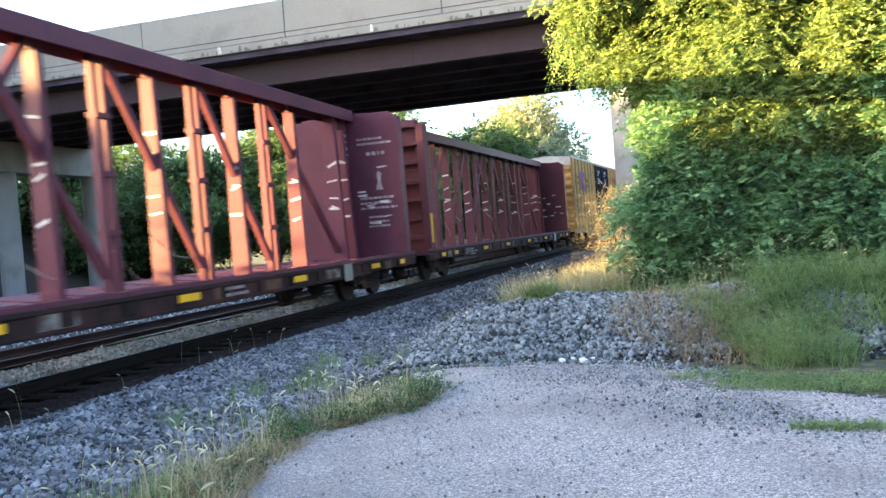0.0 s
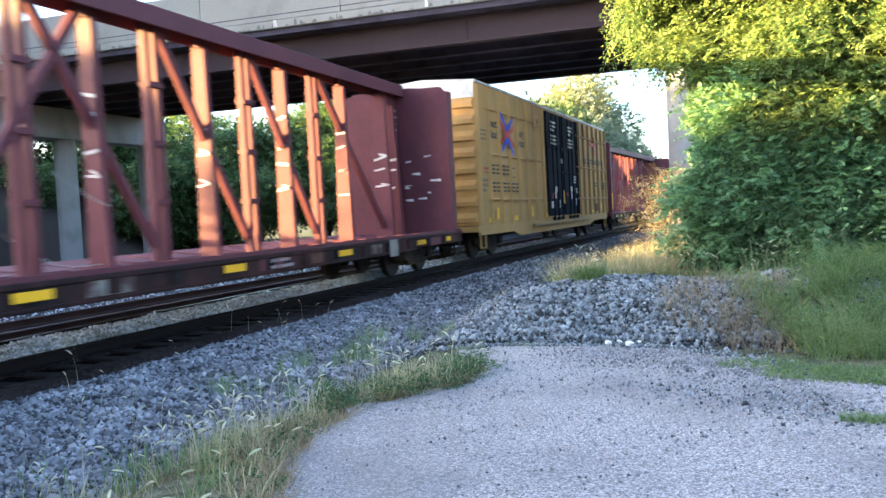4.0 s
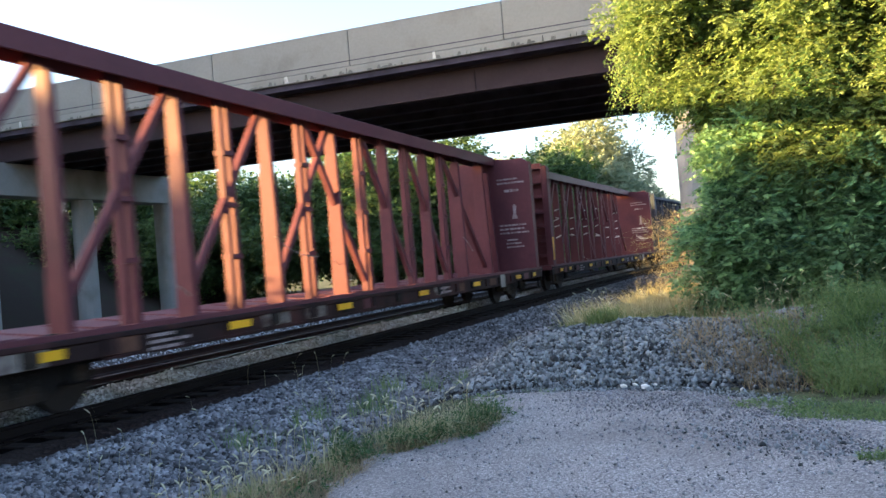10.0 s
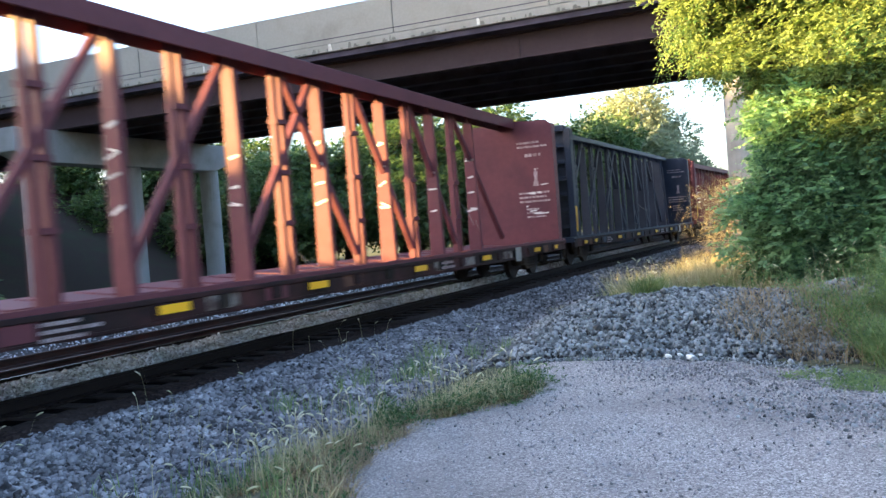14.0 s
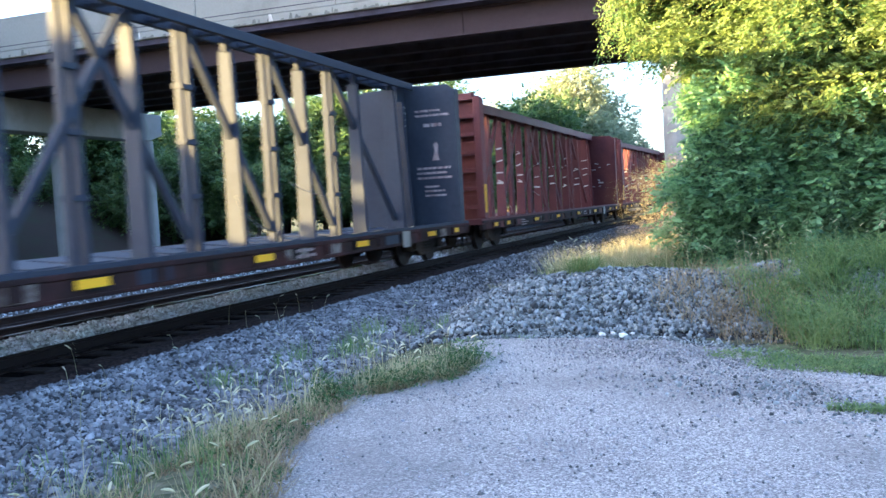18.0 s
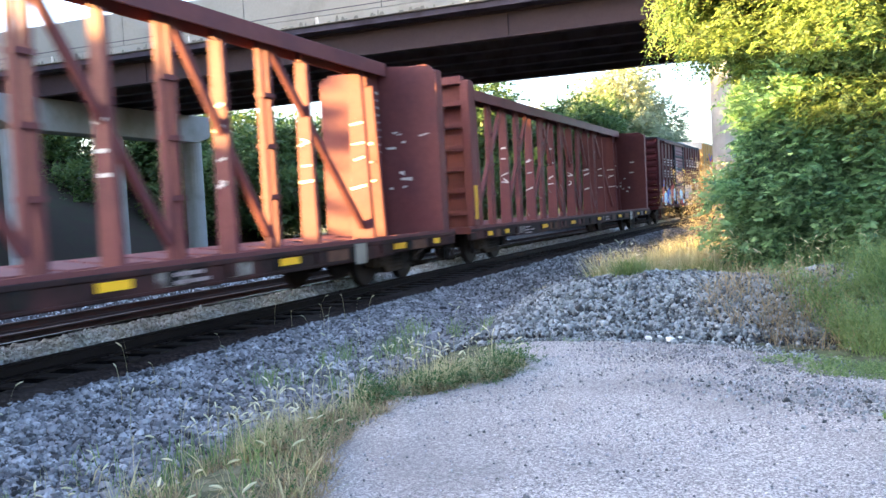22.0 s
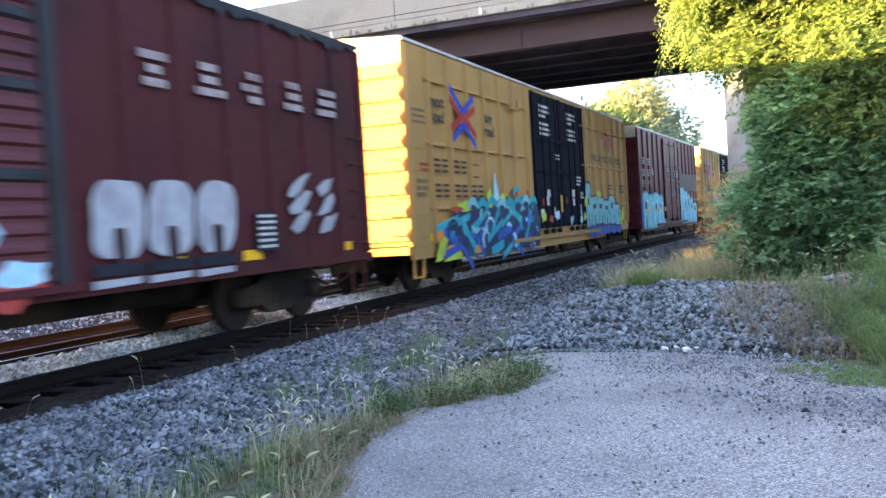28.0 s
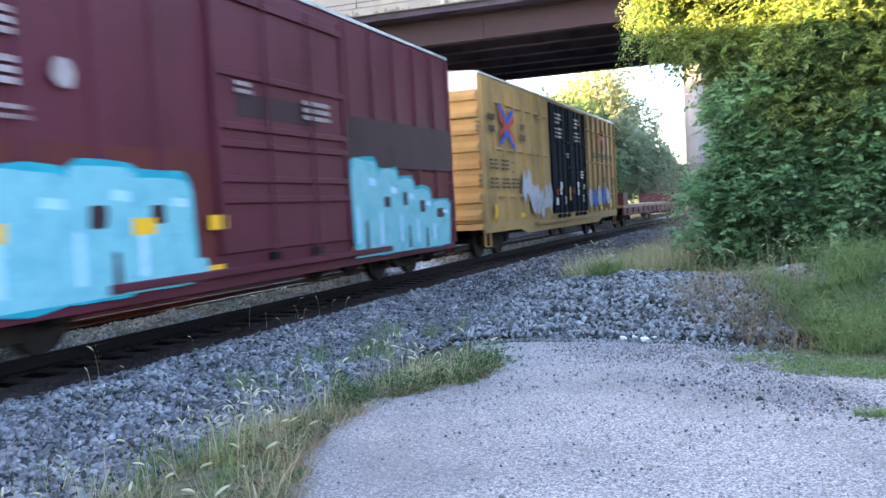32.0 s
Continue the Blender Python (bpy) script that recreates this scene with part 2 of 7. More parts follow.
M = {
    "tarmac": speckled("worn_tarmac", (0.264, 0.241, 0.228), (0.60, 0.55, 0.52), (0.10, 0.093, 0.09), 110, patch=(0.158, 0.146, 0.14), bump=0.22),
    # much darker than the stones: shade in the gaps is in this colour
    "bed": speckled("gap_shade_bed", (0.036, 0.036, 0.038), (0.10, 0.10, 0.103), (0.012, 0.012, 0.013), 26, patch=(0.06, 0.06, 0.06), bump=1.0),
    "soil": speckled("weedy_soil", (0.10, 0.10, 0.06), (0.17, 0.16, 0.11), (0.05, 0.06, 0.03), 14, patch=(0.06, 0.09, 0.03)),
    "stone": material("crushed_stone", (0.135, 0.133, 0.139), 0.7, vary=0.3, grain=25, blotch=3, bump=0.5, stain=(0.29, 0.285, 0.29), island=0.92),
    # gravel made paler than the shoulder stone to carry the sun's glint
    "stone_glint_pale": material("glint_pale_gravel", (0.50, 0.54, 0.60), 0.34, vary=0.3, grain=25, blotch=3, bump=0.5, stain=(0.28, 0.28, 0.27), island=0.7, gloss=0.8),
    "stone_piece": material("crushed_stone_piece", (0.135, 0.146, 0.15), 0.7, vary=0.3, grain=25, blotch=3, bump=0.5, stain=(0.20, 0.21, 0.21), random=0.5),
    "grit": material("loose_grit", (0.27, 0.26, 0.275), 0.9, vary=0.3, grain=60, bump=0.2, island=0.6),
    "heap_stone": material("blue_grey_crushed_stone", (0.148, 0.160, 0.166), 0.7, vary=0.3, grain=25, blotch=3, bump=0.5, stain=(0.21, 0.225, 0.23), island=0.9),
    "gravel": material("fine_grey_gravel", (0.215, 0.215, 0.22), 0.85, vary=0.3, grain=60, bump=0.2, island=0.7),
    "white_stone": material("white_stone", (0.72, 0.70, 0.66), 0.8, vary=0.15, grain=30, bump=0.4),
    "rail": material("rusty_rail", (0.010, 0.007, 0.007), 0.7, 0.3, vary=0.3, grain=40, bump=0.3),
    "rail_brown": material("brown_rail", (0.040, 0.026, 0.020), 0.75, 0.2, vary=0.3, grain=40, bump=0.3),
    "rail_worn": material("dull_rail_head", (0.13, 0.10, 0.08), 0.5, 0.6, vary=0.2, grain=50, bump=0.05),
    # near-black stands in for the shaded gap at the rail's foot
    "rail_shade": speckled("greasy_ballast", (0.005, 0.0045, 0.0045), (0.014, 0.012, 0.011), (0.002, 0.002, 0.002), 26, patch=(0.004, 0.0035, 0.0035), bump=0.6, rough=0.8),
    # sheet under that gravel, its glint brightness also put into the colour
    "crib": speckled("glint_pale_bed", (0.27, 0.285, 0.31), (0.55, 0.57, 0.60), (0.06, 0.062, 0.066), 34, patch=(0.18, 0.19, 0.205), bump=1.0, rough=0.6),
    "rail_top": material("polished_rail_head", (0.42, 0.41, 0.40), 0.25, 1.0, vary=0.1, grain=60, bump=0.02),
    "oily": speckled("oily_ballast", (0.024, 0.016, 0.014), (0.05, 0.037, 0.032), (0.014, 0.012, 0.012), 26, patch=(0.05, 0.04, 0.035), bump=0.8),
    "tie": material("creosoted_wood", (0.026, 0.019, 0.017), 0.9, vary=0.35, grain=18, bump=0.6, random=0.3),
    "concrete": material("weathered_concrete", (0.28, 0.27, 0.248), 0.9, vary=0.12, grain=12, blotch=0.7, bump=0.25, stain=(0.21, 0.20, 0.18), stain_at=0.62),
    "column": material("pale_concrete", (0.27, 0.27, 0.275), 0.9, vary=0.1, grain=14, blotch=0.9, bump=0.2, stain=(0.21, 0.205, 0.2)),
    "girder": material("weathering_steel_paint", (0.048, 0.033, 0.040), 0.7, 0.0, vary=0.15, grain=8, blotch=0.5, bump=0.1, stain=(0.058, 0.041, 0.047)),
    "under": material("dark_blue_grey", (0.066, 0.058, 0.082), 0.9, vary=0.2, grain=5, bump=0.1),
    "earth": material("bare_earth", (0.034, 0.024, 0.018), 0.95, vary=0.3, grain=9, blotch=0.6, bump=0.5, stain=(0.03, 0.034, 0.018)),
    "bark": material("rough_bark", (0.10, 0.08, 0.065), 0.95, vary=0.35, grain=22, bump=0.8),
    "twig": material("reddish_twig_bark", (0.16, 0.085, 0.06), 0.9, vary=0.3, grain=30, bump=0.2),
    "weed": leaf_material("bank_weed_leaf", (0.055, 0.115, 0.040), (0.19, 0.245, 0.095), 0.4, 0.65),
    "leaf_elm": leaf_material("elm_leaf", (0.045, 0.100, 0.044), (0.20, 0.255, 0.088), 0.5, 0.75),
    "leaf_dark": leaf_material("shrub_leaf", (0.040, 0.105, 0.066), (0.195, 0.32, 0.155), 0.42, 0.75),
    "leaf_wood": leaf_material("woodland_leaf", (0.030, 0.072, 0.030), (0.12, 0.175, 0.058), 0.35),
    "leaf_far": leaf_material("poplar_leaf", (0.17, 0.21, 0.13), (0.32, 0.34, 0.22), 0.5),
    "grass": leaf_material("green_grass", (0.075, 0.135, 0.045), (0.19, 0.225, 0.09), 0.35),
    "straw": leaf_material("dry_grass", (0.22, 0.22, 0.11), (0.46, 0.41, 0.25), 0.35),
    "dead": leaf_material("dead_grass_blade", (0.15, 0.115, 0.07), (0.33, 0.26, 0.16), 0.35),
    "dry_leaf": leaf_material("tawny_leaf", (0.14, 0.13, 0.085), (0.27, 0.23, 0.15), 0.35),
    "seed": leaf_material("foxtail_seed", (0.42, 0.43, 0.27), (0.60, 0.57, 0.42), 0.4),
    "clover": leaf_material("low_weed_leaf", (0.024, 0.068, 0.02), (0.07, 0.12, 0.04), 0.3),
    "spray_orange": material("orange_spray_paint", (0.62, 0.24, 0.03), 0.55, vary=0.15, grain=12, bump=0.02),
    "sill_grime": material("grimy_sill_paint", (0.022, 0.012, 0.012), 0.7, vary=0.35, grain=10, blotch=1.6, bump=0.1, stain=(0.060, 0.022, 0.021), stain_at=0.56),
    "rusty_patch": material("rusty_sill_paint", (0.11, 0.05, 0.032), 0.8, vary=0.3, grain=14, blotch=3, bump=0.1),
    "dusty_patch": material("dusty_faded_stencil", (0.22, 0.19, 0.17), 0.8, vary=0.35, grain=18, blotch=5, bump=0.05, stain=(0.06, 0.035, 0.03), stain_at=0.5),
    "steel_dark": material("grimy_cast_steel", (0.013, 0.011, 0.011), 0.75, 0.2, vary=0.35, grain=14, bump=0.3, stain=(0.06, 0.042, 0.03)),
    "wheel": material("brown_wheel_steel", (0.024, 0.017, 0.015), 0.65, 0.3, vary=0.25, grain=20, bump=0.15),
    "yellow_mark": material("reflective_yellow_tape", (0.80, 0.43, 0.02), 0.4, vary=0.06, grain=40, bump=0.03),
    "white_mark": material("faded_white_paint", (0.62, 0.60, 0.57), 0.7, vary=0.2, grain=25, blotch=4, bump=0.03, stain=(0.42, 0.36, 0.34), stain_at=0.6),
    "black_mark": material("black_lettering_paint", (0.025, 0.025, 0.028), 0.6, vary=0.2, grain=30, bump=0.02),
    "faded_black": material("faded_black_lettering", (0.16, 0.115, 0.06), 0.65, vary=0.2, grain=30, bump=0.02),
    "faded_white": material("worn_white_lettering", (0.36, 0.29, 0.29), 0.7, vary=0.25, grain=25, blotch=4, bump=0.02, stain=(0.2, 0.13, 0.13), stain_at=0.55),
    "red_mark": material("red_lettering_paint", (0.36, 0.035, 0.03), 0.6, vary=0.15, grain=30, bump=0.02),
    "blue_mark": material("blue_lettering_paint", (0.03, 0.06, 0.42), 0.6, vary=0.12, grain=30, bump=0.02),
    "band": material("dull_steel_band", (0.33, 0.31, 0.29), 0.5, 0.6, vary=0.2, grain=20, bump=0.05),
    "wood_deck": material("weathered_deck_board", (0.30, 0.19, 0.12), 0.85, vary=0.3, grain=25, bump=0.4, random=0.2),
    "door_black": material("black_plug_door_paint", (0.009, 0.010, 0.018), 0.7, vary=0.25, grain=6, blotch=0.9, bump=0.08, stain=(0.012, 0.012, 0.018)),
    "roof_tar": material("tarred_roof", (0.03, 0.03, 0.035), 0.8, vary=0.3, grain=10, bump=0.5),
    "roof_zinc": material("galvanised_roof", (0.55, 0.54, 0.52), 0.55, 0.4, vary=0.15, grain=8, bump=0.1),
    "spray_cyan": material("cyan_spray_paint", (0.19, 0.45, 0.50), 0.55, vary=0.18, grain=12, blotch=2.5, bump=0.02, stain=(0.13, 0.36, 0.43)),
    "spray_teal": material("teal_spray_paint", (0.02, 0.28, 0.36), 0.55, vary=0.2, grain=12, blotch=2.5, bump=0.02, stain=(0.05, 0.42, 0.48)),
    "spray_blue": material("blue_spray_paint", (0.03, 0.09, 0.42), 0.55, vary=0.2, grain=12, blotch=2.5, bump=0.02, stain=(0.02, 0.05, 0.2)),
    "spray_white": material("white_spray_paint", (0.36, 0.355, 0.39), 0.6, vary=0.25, grain=10, blotch=2.5, bump=0.02, stain=(0.25, 0.22, 0.26)),
    "spray_green": material("lime_spray_paint", (0.42, 0.55, 0.06), 0.55, vary=0.15, grain=12, bump=0.02),
    "spray_navy": material("navy_spray_paint", (0.012, 0.022, 0.075), 0.55, vary=0.25, grain=10, blotch=2.5, bump=0.02, stain=(0.02, 0.07, 0.13)),
    "overpaint": material("dark_overpaint", (0.034, 0.012, 0.018), 0.6, vary=0.2, grain=10, bump=0.02),
    "grime": material("dark_grime", (0.15, 0.145, 0.13), 0.95, vary=0.3, grain=14, bump=0.05),
    "spray_black": material("black_spray_paint", (0.02, 0.02, 0.03), 0.6, vary=0.2, grain=12, bump=0.02),
    "spray_red": material("red_spray_paint", (0.38, 0.06, 0.05), 0.6, vary=0.2, grain=10, blotch=2.5, bump=0.02),
    "spray_pale": material("pale_blue_spray_paint", (0.35, 0.58, 0.75), 0.6, vary=0.2, grain=10, blotch=2.5, bump=0.02, stain=(0.6, 0.65, 0.7)),
}
def dull(m, level=0.14):
    """Weathered paint with little shine."""
    m.node_tree.nodes["Principled BSDF"].inputs["Specular IOR Level"].default_value = level
    return m


PAINT = {
    "maroon": material("maroon_car_paint", (0.1, 0.031, 0.047), 0.5, vary=0.14, grain=9, blotch=0.8, bump=0.06, stain=(0.074, 0.024, 0.038)),
    "oxide": material("oxide_red_car_paint", (0.112, 0.037, 0.045), 0.55, vary=0.16, grain=9, blotch=0.8, bump=0.06, stain=(0.084, 0.029, 0.038)),
    "rust": material("faded_rusty_car_paint", (0.122, 0.042, 0.043), 0.6, vary=0.2, grain=9, blotch=0.9, bump=0.08, stain=(0.088, 0.033, 0.039)),
    "slate": material("slate_grey_car_paint", (0.034, 0.040, 0.058), 0.55, vary=0.2, grain=9, blotch=0.8, bump=0.06, stain=(0.024, 0.029, 0.046)),
    "yellow": material("faded_yellow_car_paint", (0.41, 0.235, 0.078), 0.6, vary=0.07, grain=6, blotch=0.6, bump=0.05, stain=(0.34, 0.205, 0.075), stain_at=0.58),
    "mustard": material("dusty_yellow_car_paint", (0.37, 0.225, 0.085), 0.65, vary=0.1, grain=6, blotch=0.6, bump=0.05, stain=(0.26, 0.175, 0.075), stain_at=0.55),
    "brown": material("old_brown_car_paint", (0.07, 0.02, 0.023), 0.5, vary=0.2, grain=8, blotch=0.7, bump=0.08, stain=(0.042, 0.017, 0.02)),
    "brick": material("brick_red_car_paint", (0.112, 0.026, 0.024), 0.6, vary=0.18, grain=8, blotch=0.9, bump=0.06, stain=(0.075, 0.02, 0.02)),
    "plum": material("plum_car_paint", (0.098, 0.021, 0.034), 0.5, vary=0.15, grain=8, blotch=0.7, bump=0.06, stain=(0.075, 0.017, 0.025)),
}
for key in ("oily", "rail_shade", "bed", "soil", "tarmac"):
    dull(M[key], {"tarmac": 0.25, "rail_shade": 0.0, "oily": 0.02}.get(key, 0.1))
for m_ in list(PAINT.values()) + [M["sill_grime"], M["steel_dark"], M["door_black"], M["rail"], M["tie"], M["girder"], M["under"]] + [v for k, v in M.items() if k.startswith("spray") or k.endswith("mark")]:
    dull(m_)
dull(PAINT["brown"], 0.05)
dull(M["door_black"], 0.03)
for key in ("door_black",):
    PAINT[key] = M[key]


# ---- mesh helpers ----
class Shape:
    """Gathers boxes, beams and tubes into one mesh."""

    def __init__(self):
        self.v, self.f = [], []

    def hull(self, ring_a, ring_b):
        """A solid between two rings with the same number of corners."""
        o, n = len(self.v), len(ring_a)
        self.v += [tuple(p) for p in ring_a] + [tuple(p) for p in ring_b]
        self.f += [tuple(range(o + n - 1, o - 1, -1)), tuple(range(o + n, o + 2 * n))]
        self.f += [(o + i, o + (i + 1) % n, o + n + (i + 1) % n, o + n + i) for i in range(n)]
        return self

    def box(self, x0, x1, y0, y1, z0, z1):
        return self.hull([(x0, y0, z0), (x1, y0, z0), (x1, y1, z0), (x0, y1, z0)], [(x0, y0, z1), (x1, y0, z1), (x1, y1, z1), (x0, y1, z1)])

    def taper(self, y0, y1, z0, z1, w0, w1, x=0.0):
        """An upright plate across the car: half width w0 at the foot, w1 at the head."""
        return self.hull([(x - w0, y0, z0), (x + w0, y0, z0), (x + w0, y1, z0), (x - w0, y1, z0)], [(x - w1, y0, z1), (x + w1, y0, z1), (x + w1, y1, z1), (x - w1, y1, z1)])

    def beam(self, p, q, w, h):
        """A bar from p to q, w wide across the car and h deep."""
        p, q = Vector(p), Vector(q)
        d = (q - p).normalized()
        side = Vector((1, 0, 0)) if abs(d.x) < 0.9 else Vector((0, 1, 0))
        up = d.cross(side).normalized()
        side = up.cross(d).normalized()
        ring = [a * side * w / 2 + b * up * h / 2 for a, b in ((-1, -1), (1, -1), (1, 1), (-1, 1))]
        return self.hull([p + r for r in ring], [q + r for r in ring])

    def tube(self, p, q, r, n=10, r2=None):
        p, q = Vector(p), Vector(q)
        d = (q - p).normalized()
        side = d.orthogonal().normalized()
        up = d.cross(side)
        rings = [[c + (math.cos(2 * math.pi * i / n) * side + math.sin(2 * math.pi * i / n) * up) * k for i in range(n)] for c, k in ((p, r), (q, r if r2 is None else r2))]
        return self.hull(*rings)

    def sweep(self, points, w, h):
        """A bent flat bar through the points, in one connected piece."""
        o, n = len(self.v), len(points)
        for x, y, z in points:
            self.v += [(x - w / 2, y, z - h / 2), (x + w / 2, y, z - h / 2), (x + w / 2, y, z + h / 2), (x - w / 2, y, z + h / 2)]
        for i in range(n - 1):
            k = o + 4 * i
            self.f += [(k + j, k + (j + 1) % 4, k + 4 + (j + 1) % 4, k + 4 + j) for j in range(4)]
        self.f += [(o + 3, o + 2, o + 1, o), tuple(o + 4 * (n - 1) + j for j in range(4))]
        return self

    def plate(self, points, axis, a, b):
        """An outline of (u, z) drawn out along an axis from a to b: axis 'x' takes u as y, axis 'y' takes u as x."""
        put = (lambda u, z, k: (k, u, z)) if axis == "x" else (lambda u, z, k: (u, k, z))
        return self.hull([put(u, z, a) for u, z in points], [put(u, z, b) for u, z in points])

    def mesh(self, name, mat, bevel=0.0, smooth=False):
        me = bpy.data.meshes.new(name)
        me.from_pydata(self.v, [], self.f)
        bm = bmesh.new()
        bm.from_mesh(me)
        bmesh.ops.recalc_face_normals(bm, faces=bm.faces)
        if bevel:
            bmesh.ops.bevel(bm, geom=list(bm.edges), offset=bevel, segments=1, affect="EDGES", clamp_overlap=True)
        bm.to_mesh(me)
        bm.free()
        me.materials.append(mat)
        if smooth:
            me.polygons.foreach_set("use_smooth", [True] * len(me.polygons))
        return me


def part(name, shape, mat, parent, label="", bevel=0.0, smooth=False, kind=""):
    """One mesh object under a thing or a part."""
    ob = new(name, shape.mesh(name, mat, bevel, smooth) if isinstance(shape, Shape) else shape)
    ob.parent = parent
    return tagged(ob, label, "", "", kind)


def thing(name, label, category, group="", kind="", at=(0, 0, 0)):
    ob = new(name)
    ob.location = at
    return tagged(ob, label, category, group, kind)


def sheet(name, xs, ys, height, mat, label, category="", kind="structure"):
    """A ground sheet on a grid of lines, with its height from a function of arrays."""
    X, Y = np.meshgrid(np.array(xs, float), np.array(ys, float))
    Z = height(X, Y)
    me = bpy.data.meshes.new(name)
    n, k = X.shape
    idx = np.arange(n * k).reshape(n, k)
    quads = np.stack([idx[:-1, :-1], idx[:-1, 1:], idx[1:, 1:], idx[1:, :-1]], -1).reshape(-1, 4)
    me.from_pydata(np.stack([X, Y, Z], -1).reshape(-1, 3).tolist(), [], quads.tolist())
    me.materials.append(mat)
    me.polygons.foreach_set("use_smooth", [True] * len(me.polygons))
    return tagged(new(name, me), label, category, "", kind)


def soup(name, verts, faces, mat, label="", category="", kind="stuff", parent=None):
    """One mesh from arrays of corners and of faces with equal sides."""
    me = bpy.data.meshes.new(name)
    verts, faces = np.asarray(verts, np.float32).reshape(-1, 3), np.asarray(faces, np.int32)
    me.vertices.add(len(verts))
    me.vertices.foreach_set("co", verts.ravel())
    n, k = faces.shape
    me.loops.add(n * k)
    me.loops.foreach_set("vertex_index", faces.ravel())
    me.polygons.add(n)
    me.polygons.foreach_set("loop_start", np.arange(0, n * k, k, dtype=np.int32))
    me.update(calc_edges=True)
    me.materials.append(mat)
    ob = new(name, me)
    if parent:
        ob.parent = parent
    return tagged(ob, label, category, "", kind)


rng = np.random.default_rng(7)


def smooth_step(a, b, v):
    t = np.clip((v - a) / (b - a), 0, 1)
    return t * t * (3 - 2 * t)


def wobble(X, Y, scale, seed=0.0):
    """Cheap uneven ground."""
    return (np.sin(X * 1.7 / scale + seed) * np.cos(Y * 1.3 / scale - seed) + 0.6 * np.sin(X * 3.1 / scale + Y * 2.3 / scale + 2 * seed)) / 1.6


# ---- ground, path, track bed ----
def pile_height(X, Y):
    """The heap of crushed stone at the end of the tarmac."""
    crest = 11.4 - 0.05 * (X + 2)
    rise = smooth_step(-4.7, -2.9, X) * (1 - smooth_step(1.2, 4.2, X))
    front = smooth_step(9.1, 11.2, Y)
    behind = 1 - smooth_step(11.7, 13.6, Y)
    return (0.52 + 0.05 * np.sin(X * 2.1)) * rise * front * behind


def ground_height(X, Y):
    d = X - (TRACK_X + BEND1 * Y + BEND2 * Y * Y)
    near = smooth_step(4.2, 5.4, d)
    low = -0.34 * (1 - near)
    north = smooth_step(9, 13, Y)
    low = low - 0.12 * north * (1 - smooth_step(5.5, 8.0, d)) * near
    bank = 0.35 * smooth_step(0.3, 5, X) * smooth_step(8, 11, Y)
    far_left = 0.25 * smooth_step(-7, -14, d)
    return low + bank + far_left + 0.02 * wobble(X, Y, 0.6) - 0.03


def bed_height(X, Y):
    d = X - (TRACK_X + BEND1 * Y + BEND2 * Y * Y)
    top = -0.095 - 0.075 * smooth_step(0.70, 0.84, d) * (1 - smooth_step(1.6, 2.2, d)) - 0.22 * smooth_step(1.9, 4.4, d) - 0.08 * smooth_step(4.3, 5.0, d)
    far = -0.285 * smooth_step(-1.6, -2.7, d) + 0.12 * smooth_step(-6.0, -7.5, d) - 0.25 * smooth_step(-9.5, -11, d)
    return top + far + 0.012 * wobble(X, Y, 0.25) + 0.01 * wobble(X, Y, 0.9, 2.0)


def lines(*spans):
    """Grid lines: (start, end, step) one after another."""
    out = []
    for a, b, s in spans:
        out += list(np.arange(a, b, s))
    return out + [spans[-1][1]]


ground = sheet("ground", lines((-900, -120, 60), (-120, -20, 10), (-20, -6, 0.5), (-6, 5, 0.22), (5, 20, 1.5), (20, 120, 10), (120, 900, 60)),
               lines((-900, -60, 60), (-60, -4, 6), (-4, 20, 0.25), (20, 60, 2), (60, 140, 8), (140, 1400, 70)), ground_height, M["soil"],
               "weedy brown soil with low green growth", "ground")


def tarmac_edge(y):
    """Left edge of the tarmac."""
    return np.interp(y, [-30, 1.5, 3.0, 4.0, 4.8, 5.5, 6.2, 6.7, 7.2, 7.7, 8.1, 8.5, 8.95, 9.3], [-1.4, -1.6, -2.25, -2.56, -2.95, -3.05, -3.12, -2.75, -2.55, -2.52, -2.75, -3.1, -3.2, -3.1])


def tarmac_far(x):
    """Far edge of the tarmac, where stone heap and grass begin."""
    return np.interp(x, [-3.4, -3.0, -2.4, -1.0, -0.3, 0.0, 0.5, 1.5, 4, 12], [8.8, 9.1, 9.25, 9.1, 8.55, 8.3, 7.6, 7.0, 6.6, 6.0])


def build_tarmac():
    ys, rows = np.array(lines((-30, 0, 2.0), (0, 9.2, 0.12))), 60
    v, f = [], []
    for y in ys:
        left = float(tarmac_edge(y)) + 0.06 * math.sin(y * 9) + 0.04 * math.sin(y * 23)
        for i in range(rows + 1):
            k = i / rows
            x = left + (10 - left) * k ** 1.8
            lim = float(tarmac_far(x)) + 0.05 * math.sin(x * 11) + 0.03 * math.sin(x * 27)
            yy = min(y, lim)
            z = 0.012 * math.sin(x * 1.3) * math.cos(yy * 0.9) + 0.004 * math.sin(x * 7 + yy * 5) + 0.006
            if i == 0:
                z -= 0.05
            elif yy >= lim:
                z -= 0.02
            v.append((x, yy, z))
    n = rows + 1
    for j in range(len(ys) - 1):
        for i in range(rows):
            f.append((j * n + i, j * n + i + 1, (j + 1) * n + i + 1, (j + 1) * n + i))
    me = bpy.data.meshes.new("path")
    me.from_pydata(v, [], f)
    bm = bmesh.new()
    bm.from_mesh(me)
    bmesh.ops.remove_doubles(bm, verts=bm.verts, dist=0.0005)
    bm.to_mesh(me)
    bm.free()
    me.materials.append(M["tarmac"])
    me.polygons.foreach_set("use_smooth", [True] * len(me.polygons))
    tagged(new("path", me), "worn grey tarmac path with loose grit and crumbled edges", "path", "", "structure")


build_tarmac()

ys_bed = lines((-60, 0, 2), (0, 30, 0.25), (30, 170, 2))
